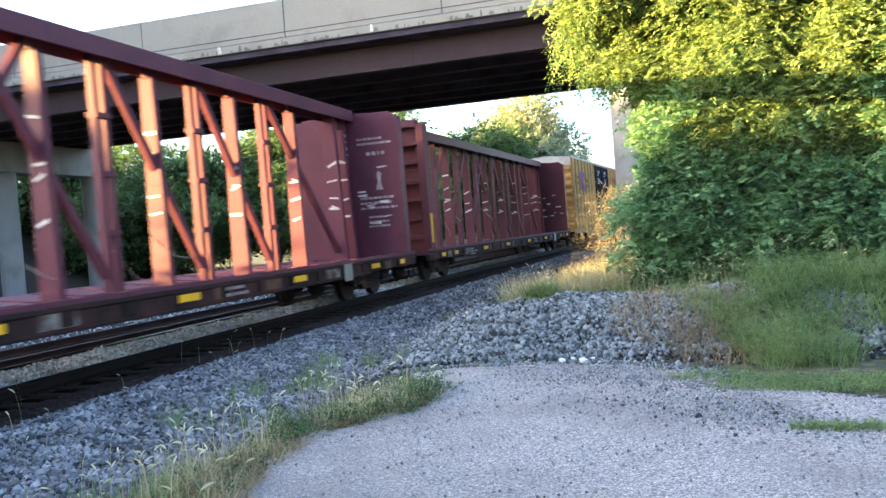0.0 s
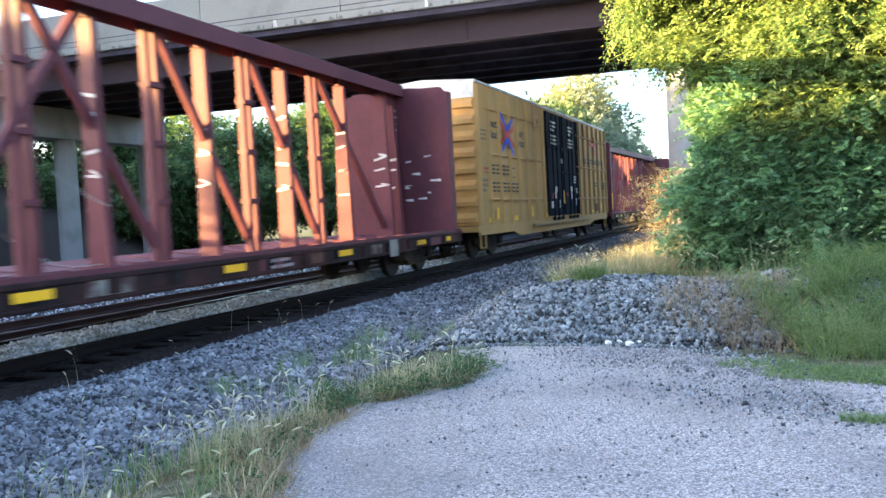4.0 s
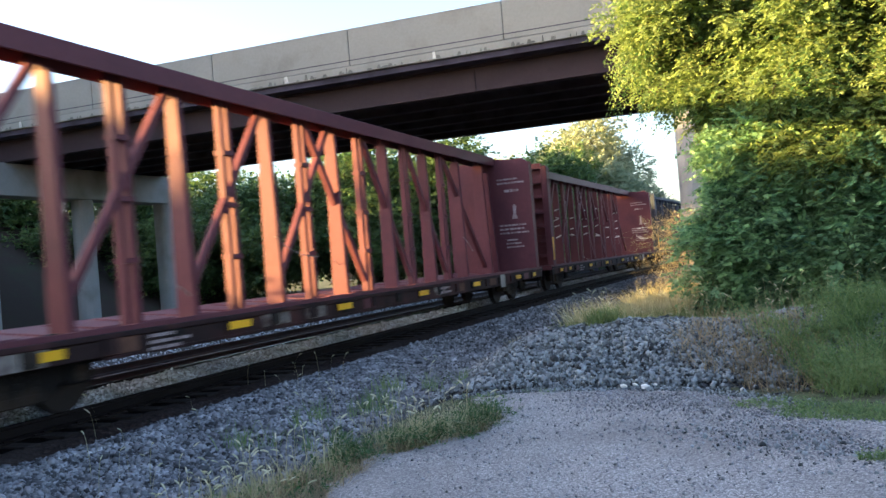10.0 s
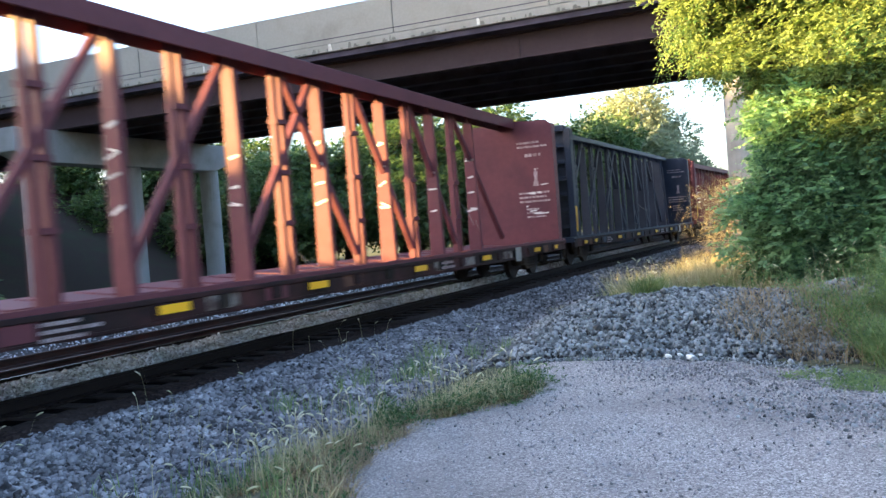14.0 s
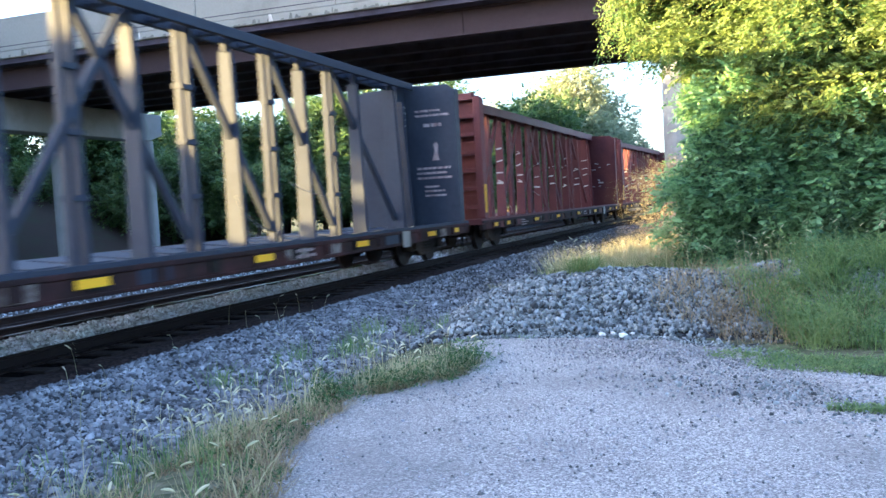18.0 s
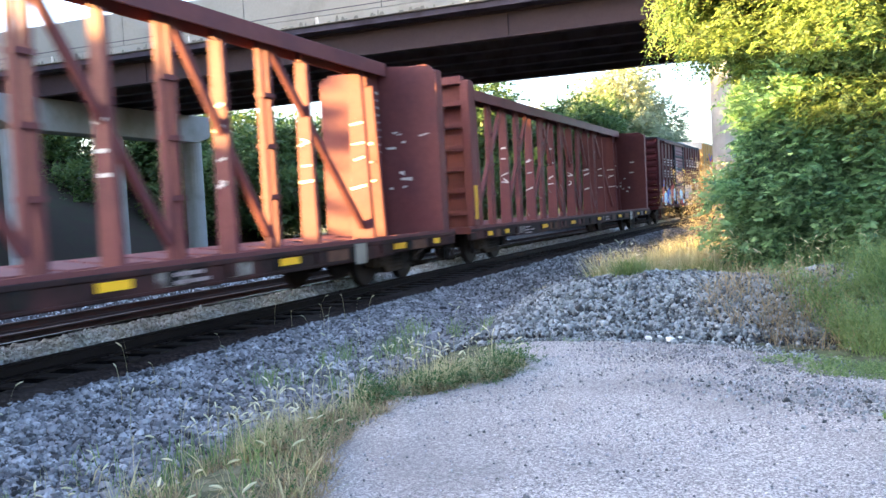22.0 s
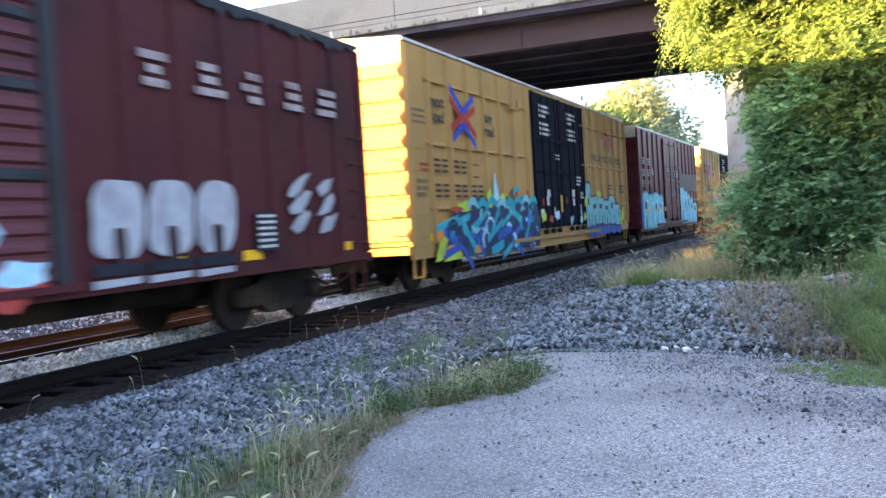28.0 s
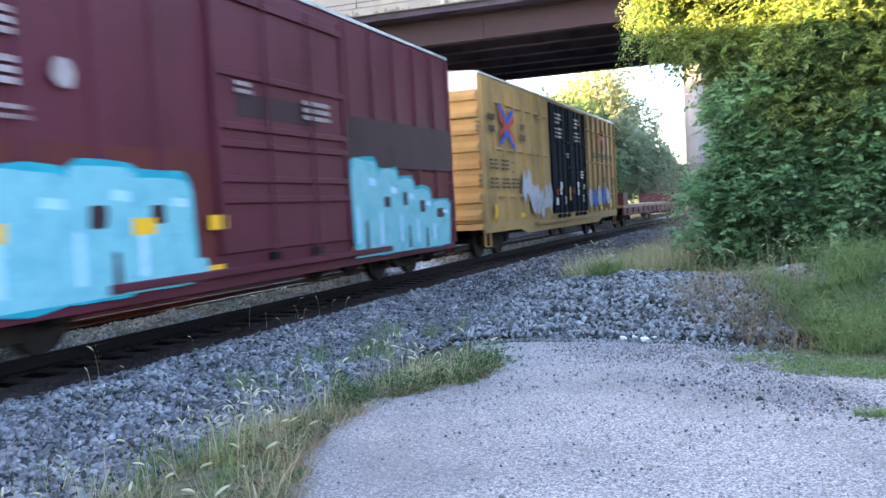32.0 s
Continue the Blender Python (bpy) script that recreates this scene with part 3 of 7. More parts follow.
ds_bed = lines((-11, -7.6, 0.5), (-7.6, 5.0, 0.16))


def build_bed():
    D, Y = np.meshgrid(np.array(ds_bed), np.array(ys_bed))
    X = TRACK_X + BEND1 * Y + BEND2 * Y * Y + D
    Z = bed_height(X, Y)
    n, k = X.shape
    idx = np.arange(n * k).reshape(n, k)
    quads = np.stack([idx[:-1, :-1], idx[:-1, 1:], idx[1:, 1:], idx[1:, :-1]], -1).reshape(-1, 4)
    soup("track_bed", np.stack([X, Y, Z], -1), quads, M["bed"], "bed of crushed ballast under the railway track, gap shade in its dark colour", "track bed", "structure")


build_bed()


def strip(name, d0, d1, step, lift, mat, label, ragged=0.08, side=1):
    """A band along the track, from d0 to d1 off its centre, with ragged outer edges; lift: height over the bed as a function of d."""
    D, Y = np.meshgrid(np.array(lines((d0, d1, step))), np.array(lines((-60, 0, 2), (0, 40, 0.2), (40, 170, 2))))
    rim = np.clip(1 - np.minimum(np.abs(D - d0), np.abs(D - d1)) / 0.25, 0, 1)
    D = D + rim * ragged * (np.sin(Y * 3.1) + 0.6 * np.sin(Y * 7.7 + 1.0) + 0.4 * np.sin(Y * 17.3)) * 0.6
    X = TRACK_X + BEND1 * Y + BEND2 * Y * Y + D
    Z = bed_height(X, Y) + lift(D, rim)
    n, k = X.shape
    idx = np.arange(n * k).reshape(n, k)
    quads = np.stack([idx[:-1, :-1], idx[:-1, 1:], idx[1:, 1:], idx[1:, :-1]], -1).reshape(-1, 4)
    return soup(name, np.stack([X, Y, Z], -1), quads, mat, label, "track bed", "structure")


# brown fouled ballast out past the tie ends, shade painted black beside the rails, gravel filling the track up to the
# rail heads
strip("oily_ballast", 0.6, 1.84, 0.08, lambda D, rim: 0.088 - 0.085 * rim * (D > 1.2), M["oily"], "brown oily ballast along the tie ends")
strip("greasy_ballast", 0.7, 1.24, 0.06, lambda D, rim: 0.096 - 0.012 * rim, M["rail_shade"], "ballast beside the rail, painted black for the shaded gap", 0.05)
strip("oily_ballast", -1.5, -0.6, 0.1, lambda D, rim: 0.040 - 0.05 * rim * (D < -1.2), M["oily"], "brown oily ballast along the tie ends")
strip("oily_ballast", -6.1, -2.55, 0.12, lambda D, rim: 0.045 - 0.05 * rim, M["oily"], "brown oily ballast under the second track")


def crib_lift(D):
    """Gravel between the rails: it lies higher towards the far rail."""
    return 0.065 + 0.09 * smooth_step(0.35, -0.6, D)


# bright colour here stands in for sunlight glinting between the rails
strip("gravel_bed", -0.69, 0.69, 0.06, lambda D, rim: crib_lift(D) - 0.012, M["crib"], "gravel bed between the rails, sun glint in its pale colour", 0.0)


# ---- rails ----
def rail_profile():
    half = [(0.0, RAIL), (0.030, RAIL - 0.003), (0.036, RAIL - 0.012), (0.036, RAIL - 0.034), (0.010, RAIL - 0.046), (0.010, RAIL - 0.135), (0.072, RAIL - 0.150), (0.072, RAIL - 0.164)]
    return half


def build_rail(offset, name, label, mat, drop=0.0, y0=-60.0, y1=170.0):
    prof = rail_profile()
    ring = [(x, z) for x, z in prof] + [(-x, z) for x, z in reversed(prof[1:])]
    ys = lines((y0, 0, 4), (0, 60, 1), (60, y1, 4)) if y1 > 60 else lines((y0, y1, 1.0))
    v, f, n = [], [], len(ring)
    for y in ys:
        xc = track_x(y) + offset
        v += [(xc + x, y, z - drop) for x, z in ring]
    for j in range(len(ys) - 1):
        f += [(j * n + i, j * n + (i + 1) % n, (j + 1) * n + (i + 1) % n, (j + 1) * n + i) for i in range(n)]
    me = bpy.data.meshes.new(name)
    me.from_pydata(v, [], f)
    me.materials.append(mat)
    me.materials.append(M["rail_top"] if drop == 0 else M["rail_worn"])
    for p in me.polygons:
        i = p.index % n
        p.material_index = 1 if i in (0, n - 1) else 0
    me.validate()
    return me


track = thing("railway_track", "railway track with rusty rails on dark wooden ties", "railway track", kind="structure")
for off in (0.752, -0.752):
    part("rail", build_rail(off, "rail", "", M["rail"]), None, track, "rusty steel rail with a polished top")
SECOND, SECOND_DROP = -4.27, 0.283
track_two = thing("second_track", "second railway track, lower, with brown rusty rails", "railway track", kind="structure")
for off in (SECOND + 0.752, SECOND - 0.752):
    part("rail", build_rail(off, "rail", "", M["rail_brown"], drop=SECOND_DROP), None, track_two, "brown rusty rail")


# ---- bridge ----
BR_Y0, BR_Y1, BR_LOW, BR_DECK, BR_TOP = 27.1, 38.6, 7.2, 8.33, 9.9


def build_bridge():
    b = thing("road_bridge", "road bridge with a concrete parapet on dark brown steel girders", "bridge")
    x0, x1 = -75.0, 45.0
    skew = 0.03

    def yy(x, y):
        return y + skew * (x + 12)

    def long_box(xa, xb, ya, yb, za, zb):
        s = Shape()
        s.hull([(xa, yy(xa, ya), za), (xb, yy(xb, ya), za), (xb, yy(xb, yb), za), (xa, yy(xa, yb), za)],
               [(xa, yy(xa, ya), zb), (xb, yy(xb, ya), zb), (xb, yy(xb, yb), zb), (xa, yy(xa, yb), zb)])
        return s

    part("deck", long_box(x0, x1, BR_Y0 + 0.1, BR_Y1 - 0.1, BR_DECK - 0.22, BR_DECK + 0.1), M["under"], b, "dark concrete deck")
    for i, y in enumerate(np.linspace(BR_Y0 + 0.95, BR_Y1 - 0.95, 6)):
        g = long_box(x0, x1, y - 0.008, y + 0.008, BR_LOW, BR_DECK - 0.22)
        # inner girders take the deck's dark blue grey, outer ones the brown paint
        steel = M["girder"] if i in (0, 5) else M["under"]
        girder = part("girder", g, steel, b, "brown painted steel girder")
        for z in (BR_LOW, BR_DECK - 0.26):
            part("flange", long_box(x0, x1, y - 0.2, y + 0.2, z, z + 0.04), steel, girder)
        if i == 0:
            for x in np.arange(-70, 44, 7.6):
                s = Shape()
                s.box(x - 0.006, x + 0.006, yy(x, y) - 0.05, yy(x, y) - 0.009, BR_LOW + 0.05, BR_DECK - 0.27)
                part("splice_seam", s, M["girder"], girder)
    # parapet: a lower kerb band with grime and panels above it, divided by joints
    for side, y in ((-1, BR_Y0), (1, BR_Y1 - 0.32)):
        kerb = long_box(x0, x1, y - 0.04, y + 0.36, BR_DECK - 0.02, BR_DECK + 0.26)
        part("kerb_band", kerb, M["concrete"], b, "grimy concrete edge of the deck", bevel=0.02)
        step = 5.6
        for x in np.arange(x0, x1 - 1, step):
            panel = long_box(x + 0.012, x + step - 0.012, y, y + 0.3, BR_DECK + 0.28, BR_TOP)
            part("parapet_panel", panel, M["concrete"], b, bevel=0.015)
            if side < 0:
                line = long_box(x + 0.012, x + step - 0.012, y - 0.006, y, BR_DECK + 0.44, BR_DECK + 0.47)
                part("groove_line", line, M["under"], b)
    # streaks of soot and lime on the lower band
    r = random.Random(4)
    for i in range(150):
        x = -34 + i * 0.27 + r.uniform(-0.3, 0.3)
        w, h = r.uniform(0.03, 0.22), r.uniform(0.02, 0.13) * r.choice((1, 1, 1.7))
        s = Shape()
        s.hull([(x, yy(x, BR_Y0) - 0.044, BR_DECK), (x + w, yy(x, BR_Y0) - 0.044, BR_DECK), (x + w * 0.8, yy(x, BR_Y0) - 0.044, BR_DECK + h), (x + w * 0.3, yy(x, BR_Y0) - 0.044, BR_DECK + h)],
               [(x, yy(x, BR_Y0) - 0.04, BR_DECK), (x + w, yy(x, BR_Y0) - 0.04, BR_DECK), (x + w * 0.8, yy(x, BR_Y0) - 0.04, BR_DECK + h), (x + w * 0.3, yy(x, BR_Y0) - 0.04, BR_DECK + h)])
        part("grime_streak", s, M["grime"], b)
    for x, w in ((-21.5, 0.08), (-16.0, 0.16), (-10.3, 0.12), (-28.3, 0.14)):
        s = Shape()
        y = yy(x, BR_Y0)
        s.hull([(x, y - 0.046, BR_DECK + 0.02), (x + w, y - 0.046, BR_DECK + 0.02), (x + w * 0.7, y - 0.046, BR_DECK + 0.26), (x, y - 0.046, BR_DECK + 0.26)],
               [(x, y - 0.041, BR_DECK + 0.02), (x + w, y - 0.041, BR_DECK + 0.02), (x + w * 0.7, y - 0.041, BR_DECK + 0.26), (x, y - 0.041, BR_DECK + 0.26)])
        part("lime_stain", s, M["white_mark"], b)
    # piers: a cap beam on three round columns each
    for x in (-30.6, -2.15):
        pier = thing("bridge_pier", "bridge pier of three pale concrete columns under a cap beam", "bridge pier", "bridge piers")
        s = Shape()
        ya, yb = yy(x, BR_Y0) - 1.4, yy(x, BR_Y1) + 0.7
        s.plate([(ya, BR_LOW - 0.01), (ya, BR_LOW - 1.0), (ya + 1.0, BR_LOW - 1.42), (yb - 1.0, BR_LOW - 1.42), (yb, BR_LOW - 1.1), (yb, BR_LOW - 0.01)], "x", x - 0.55, x + 0.55)
        part("cap_beam", s, M["column"], pier, "concrete cap beam", bevel=0.03)
        for y in (26.95, 32.6, 38.4):
            c = Shape().tube((x, yy(x, y), -0.6), (x, yy(x, y), BR_LOW - 1.41), 0.5, 20)
            part("column", c, M["column"], pier, "round concrete column", smooth=False)
    # sloped earth bank under the far end of the bridge
    bank = Shape()
    bank.plate([(-35.5, -0.6), (-50.0, 7.0), (-75.0, 7.2), (-75.0, -0.6)], "y", 22.0, 56.0)
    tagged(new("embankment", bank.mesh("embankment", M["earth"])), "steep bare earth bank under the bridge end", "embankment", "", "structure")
    bank = Shape()
    bank.plate([(6.0, -0.6), (20.0, 7.0), (60.0, 7.2), (60.0, -0.6)], "y", 24.0, 56.0)
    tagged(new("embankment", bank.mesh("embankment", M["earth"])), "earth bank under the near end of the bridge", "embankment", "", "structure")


build_bridge()


# ---- train ----
def bars(shape, rows, x, y0, z1, height, gap, r, thick=0.004):
    """Lines of unreadable lettering on a face that looks along x: broken bars."""
    z = z1
    for length in rows:
        y = y0
        while y < y0 + length - 0.02:
            w = min(r.uniform(0.35, 1.1) * height * 2.2, y0 + length - y)
            shape.box(x, x + thick, y, y + w, z - height, z)
            y += w + height * r.uniform(0.25, 0.6)
        z -= height + gap
    return shape


def bars_end(shape, rows, y, x0, z1, height, gap, r, thick=0.004):
    """The same on a face that looks along y, towards -y."""
    z = z1
    for length in rows:
        x = x0
        while x < x0 + length - 0.02:
            w = min(r.uniform(0.35, 1.1) * height * 2.2, x0 + length - x)
            shape.box(x, x + w, y - thick, y, z - height, z)
            x += w + height * r.uniform(0.25, 0.6)
        z -= height + gap
    return shape


def lettering(name, text, size, mat, parent, y, z, x, label="", spread=1.0, bold=0.0):
    """Raised letters on the side of a car, read from the +x side."""
    cu = bpy.data.curves.new(name, "FONT")
    cu.body, cu.size, cu.extrude, cu.space_character, cu.offset = text, size, 0.002, spread, bold
    cu.align_x = "CENTER"
    tmp = bpy.data.objects.new(name, cu)
    scene.collection.objects.link(tmp)
    me = bpy.data.meshes.new_from_object(tmp.evaluated_get(bpy.context.evaluated_depsgraph_get()))
    bpy.data.objects.remove(tmp)
    me.transform(Matrix.Translation((x, y, z)) @ Euler((radians(90), 0, radians(90))).to_matrix().to_4x4())
    me.materials.clear()
    me.materials.append(mat)
    return part(name, me, None, parent, label, kind="stuff")


WHEELS = []     # (wheelset, place of its car in the train)
SHARED = {}


def truck_meshes():
    if SHARED:
        return SHARED
    wheel = Shape()
    for sx in (-1, 1):
        wheel.tube((sx * 0.70, 0, 0), (sx * 0.735, 0, 0), 0.475, 28)
        wheel.tube((sx * 0.735, 0, 0), (sx * 0.835, 0, 0), 0.457, 28)
        wheel.tube((sx * 0.835, 0, 0), (sx * 0.86, 0, 0), 0.14, 12)
    wheel.tube((-0.98, 0, 0), (0.98, 0, 0), 0.085, 10)
    SHARED["wheelset"] = wheel.mesh("wheelset", M["wheel"])
    for key, sx in (("left", -1), ("right", 1)):
        cap = Shape().tube((sx * 1.10, 0, 0), (sx * 1.15, 0, 0), 0.10, 10)
        for k in range(3):
            a = k * 2.094
            cap.tube((sx * 1.14, 0.055 * math.cos(a), 0.055 * math.sin(a)), (sx * 1.17, 0.055 * math.cos(a), 0.055 * math.sin(a)), 0.018, 6)
        SHARED["cap_" + key] = cap.mesh("bearing_cap", M["steel_dark"])
    for key, sx in (("left", -1), ("right", 1)):
        fr = Shape()
        out = [(-1.12, 0.36), (-1.12, 0.60), (-0.62, 0.66), (-0.42, 0.80), (0.42, 0.80), (0.62, 0.66), (1.12, 0.60), (1.12, 0.36), (0.68, 0.40), (0.42, 0.20), (-0.42, 0.20), (-0.68, 0.40)]
        fr.plate(out, "x", sx * 0.92, sx * 1.07)
        fr.box(min(sx * 0.90, sx * 1.12), max(sx * 0.90, sx * 1.12), -1.10, -0.70, 0.34, 0.60)
        fr.box(min(sx * 0.90, sx * 1.12), max(sx * 0.90, sx * 1.12), 0.70, 1.10, 0.34, 0.60)
        SHARED["frame_" + key] = fr.mesh("side_frame", M["steel_dark"], 0.02)
        sp = Shape()
        for y in (-0.22, 0.0, 0.22):
            for k in range(5):
                z = 0.27 + k * 0.075
                sp.tube((sx * 1.0, y, z), (sx * 1.0, y, z + 0.045), 0.095, 10)
        SHARED["spring_" + key] = sp.mesh("springs", M["steel_dark"])
    bo = Shape()
    bo.box(-1.05, 1.05, -0.22, 0.22, 0.48, 0.72)
    bo.box(-0.75, 0.75, -0.62, -0.52, 0.38, 0.46)
    bo.box(-0.75, 0.75, 0.52, 0.62, 0.38, 0.46)
    SHARED["bolster"] = bo.mesh("bolster", M["steel_dark"], 0.02)
    return SHARED


def add_truck(car, y, place):
    m = truck_meshes()
    tr = part("truck", m["bolster"], None, car, "grimy cast steel truck with two axles")
    tr.location = (0, y, 0)
    for key in ("frame_left", "frame_right"):
        part("side_frame", m[key], None, tr)
    for key in ("spring_left", "spring_right"):
        part("spring_nest", m[key], None, tr, kind="stuff")
    for dy in (-0.89, 0.89):
        w = part("wheelset", m["wheelset"], None, tr, "brown steel wheels on an axle")
        w.location = (0, dy, 0.457)
        WHEELS.append((w, place, y + dy))
        for key in ("cap_left", "cap_right"):
            c = part("bearing_cap", m[key], None, tr)
            c.location = (0, dy, 0.457)


def add_coupler(car, y_end, s):
    c = Shape()
    c.box(-0.09, 0.09, min(y_end - s * 0.3, y_end + s * 0.62), max(y_end - s * 0.3, y_end + s * 0.62), 0.70, 0.92)
    c.box(-0.20, 0.16, min(y_end + s * 0.52, y_end + s * 0.86), max(y_end + s * 0.52, y_end + s * 0.86), 0.66, 0.97)
    part("coupler", c, M["steel_dark"], car, "rusty knuckle coupler", bevel=0.03)
    h = Shape()
    pts = [(0.28, y_end, 0.72), (0.32, y_end + s * 0.25, 0.50), (0.28, y_end + s * 0.55, 0.38), (0.16, y_end + s * 0.85, 0.42)]
    for a, b in zip(pts, pts[1:]):
        h.tube(a, b, 0.03, 8)
    part("brake_hose", h, M["steel_dark"], car)


def hand_wheel(x, y, z, radius):
    """A brake wheel that faces along the car: a rim, three spokes and a hub."""
    s, n = Shape(), 18
    ring = [(x + radius * math.cos(2 * math.pi * i / n), z + radius * math.sin(2 * math.pi * i / n)) for i in range(n)]
    for (xa, za), (xb, zb) in zip(ring, ring[1:] + ring[:1]):
        s.tube((xa, y, za), (xb, y, zb), 0.018, 6)
    for k in range(3):
        a = 0.5 + k * 2.094
        s.tube((x, y, z), (x + radius * math.cos(a), y, z + radius * math.sin(a)), 0.013, 6)
    return s.tube((x, y - 0.03, z), (x, y + 0.07, z), 0.05, 8)


def ladder(car, x, y, z0, z1, n, mat, width=0.45, along="y"):
    for i in range(n):
        z = z0 + (z1 - z0) * i / max(1, n - 1)
        s = Shape()
        if along == "y":
            for a, b in (((x, y, z), (x + 0.07, y, z)), ((x + 0.07, y, z), (x + 0.07, y + width, z)), ((x + 0.07, y + width, z), (x, y + width, z))):
                s.tube(a, b, 0.012, 6)
        else:
            s.tube((x, y, z), (x + width, y, z), 0.012, 6)
        part("grab_iron", s, mat, car)


def centerbeam(place, paint, seed, label, open_chord=False, dark_panel=True, band_rows=True, width=1.46, notice=True):
    """A long flat car with a bulkhead at each end and a braced centre beam; front towards -y."""
    r = random.Random(seed)
    p = PAINT[paint]
    car = thing("centerbeam_car", label, "freight car", "cars of the train")
    H, half, inner = 4.74, 11.95, 11.29
    HB = 4.56
    deck_z, fall = 0.89, 0.12
    slope = lambda x: deck_z + 0.06 - fall * (width - x) / (width - 0.1)
    # underframe
    s = Shape().box(-0.33, 0.33, -half + 0.3, half - 0.3, 0.46, 0.74)
    part("centre_sill", s, M["steel_dark"], car, "deep grimy centre sill", bevel=0.01)
    for sx in (-1, 1):
        s = Shape().plate([(-half, 0.62), (-half + 3.2, 0.62), (-half + 4.4, 0.56), (half - 4.4, 0.56), (half - 3.2, 0.62), (half, 0.62), (half, deck_z - 0.07), (-half, deck_z - 0.07)], "x", sx * (width - 0.11), sx * width)
        part("side_sill", s, M["sill_grime"], car, "grimy side sill", bevel=0.012)
        s = Shape().box(min(sx * (width - 0.12), sx * (width + 0.03)), max(sx * (width - 0.12), sx * (width + 0.03)), -half, half, deck_z - 0.07, deck_z - 0.002)
        part("sill_flange", s, M["sill_grime"], car, bevel=0.01)
        s = Shape().box(min(sx * (width - 0.12), sx * (width + 0.02)), max(sx * (width - 0.12), sx * (width + 0.02)), -half + 3.3, half - 3.3, 0.58, 0.61)
        part("lower_flange", s, M["sill_grime"], car)
        for i in range(19):
            y = -half + 1.2 + i * (2 * half - 2.4) / 18
            k = Shape().box(min(sx * width, sx * (width + 0.035)), max(sx * width, sx * (width + 0.035)), y - 0.28, y - 0.06, 0.64, 0.82)
            part("stake_pocket", k, M["steel_dark"] if i % 2 else M["sill_grime"], car)
    for sx in (-1, 1):
        s = Shape().plate([(sx * 0.1, slope(0.1) - 0.05), (sx * width, deck_z), (sx * width, deck_z + 0.06), (sx * 0.1, slope(0.1))], "y", -inner - 0.3, inner + 0.3)
        part("deck", s, p, car, "steel deck sloping towards the centre beam")
    s = Shape().box(-0.1, 0.1, -inner, inner, 0.74, slope(0.1) - 0.004)
    part("beam_foot", s, p, car)
    n = 22
    for i in range(n):
        y = -inner + 0.75 + i * (2 * inner - 1.5) / (n - 1)
        for sx in (-1, 1):
            k = Shape().plate([(sx * 0.24, slope(0.24) - 0.01), (sx * 1.3, slope(1.3) - 0.01), (sx * 1.3, slope(1.3) + 0.015), (sx * 0.24, slope(0.24) + 0.03)], "y", y - 0.31, y + 0.31)
            part("deck_riser", k, p, car, bevel=0.01)
    # bulkheads
    for s_ in (-1, 1):
        yi, yo = s_ * inner, s_ * (inner + 0.36)
        a, b = min(yi, yo), max(yi, yo)
        wall = Shape()
        wall.plate([(-width, deck_z - 0.1), (width, deck_z - 0.1), (width, HB - 0.12), (width - 0.12, HB), (0.4, HB + 0.1), (-0.4, HB + 0.1), (-width + 0.12, HB), (-width, HB - 0.12)], "y", yi, yi + s_ * 0.05)
        bh = part("bulkhead", wall, p, car, "tall steel end bulkhead")
        for sx in (-1, 1):
            e = Shape().box(min(sx * (width - 0.22), sx * width), max(sx * (width - 0.22), sx * width), min(yi + s_ * 0.05, yo), max(yi + s_ * 0.05, yo), deck_z + 0.06, HB - 0.06)
            part("bulkhead_post", e, p, bh, bevel=0.02)
        for k in range(7):
            z = 1.25 + k * 0.53
            e = Shape().box(-width + 0.22, width - 0.22, min(yi + s_ * 0.05, yo - s_ * 0.03), max(yi + s_ * 0.05, yo - s_ * 0.03), z, z + (0.2 if k == 6 else 0.11))
            part("bulkhead_rib", e, p, bh, bevel=0.012)
        e = Shape().box(-0.12, 0.12, min(yi + s_ * 0.05, yo), max(yi + s_ * 0.05, yo), deck_z + 0.06, 2.5)
        part("brake_post", e, p, bh)
        if s_ < 0:
            t = hand_wheel(0.55, yo - 0.06, 2.1, 0.27)
            part("brake_wheel", t, M["steel_dark"], bh, "round hand brake wheel")
            ladder(car, 0.86, yo - 0.05, 1.25, 3.2, 6, p, 0.42, "x")
        # end platform and steps
        e = Shape().box(-width, width, min(yo, s_ * (half + 0.02)), max(yo, s_ * (half + 0.02)), 0.78, deck_z + 0.058)
        part("end_platform", e, p, car, bevel=0.01)
        for sx in (-1, 1):
            st = Shape()
            yb = s_ * (half - 0.32)
            x = sx * (width - 0.04)
            st.beam((x, yb - 0.2, 0.7), (x, yb - 0.2, 0.32), 0.05, 0.03)
            st.beam((x, yb + 0.2, 0.7), (x, yb + 0.2, 0.32), 0.05, 0.03)
            st.beam((x, yb - 0.2, 0.32), (x, yb + 0.2, 0.32), 0.05, 0.03)
            part("sill_step", st, M["steel_dark"], car)
        yl = Shape().box(width + 0.001, width + 0.006, min(yi + s_ * 0.12, yo - s_ * 0.06), max(yi + s_ * 0.12, yo - s_ * 0.06), 1.12, 1.95)
        if s_ < 0:
            part("yellow_stripe", yl, M["yellow_mark"], car, "yellow reflective stripe")
        add_coupler(car, s_ * half, s_)
        add_truck(car, s_ * 9.55, place)
    # centre beam: broad tapered posts, thin double posts between them, braces that lean towards the middle
    pitch, ahead = 2.64, 0.15
    broad = [ahead + pitch * k for k in range(-4, 4)]
    z0, z1 = slope(0.1) - 0.01, H - 0.12
    ends = [(-inner + 0.55, 0.30), (-inner + 1.02, 0.26), (inner - 1.0, 0.26), (inner - 0.5, 0.31)]
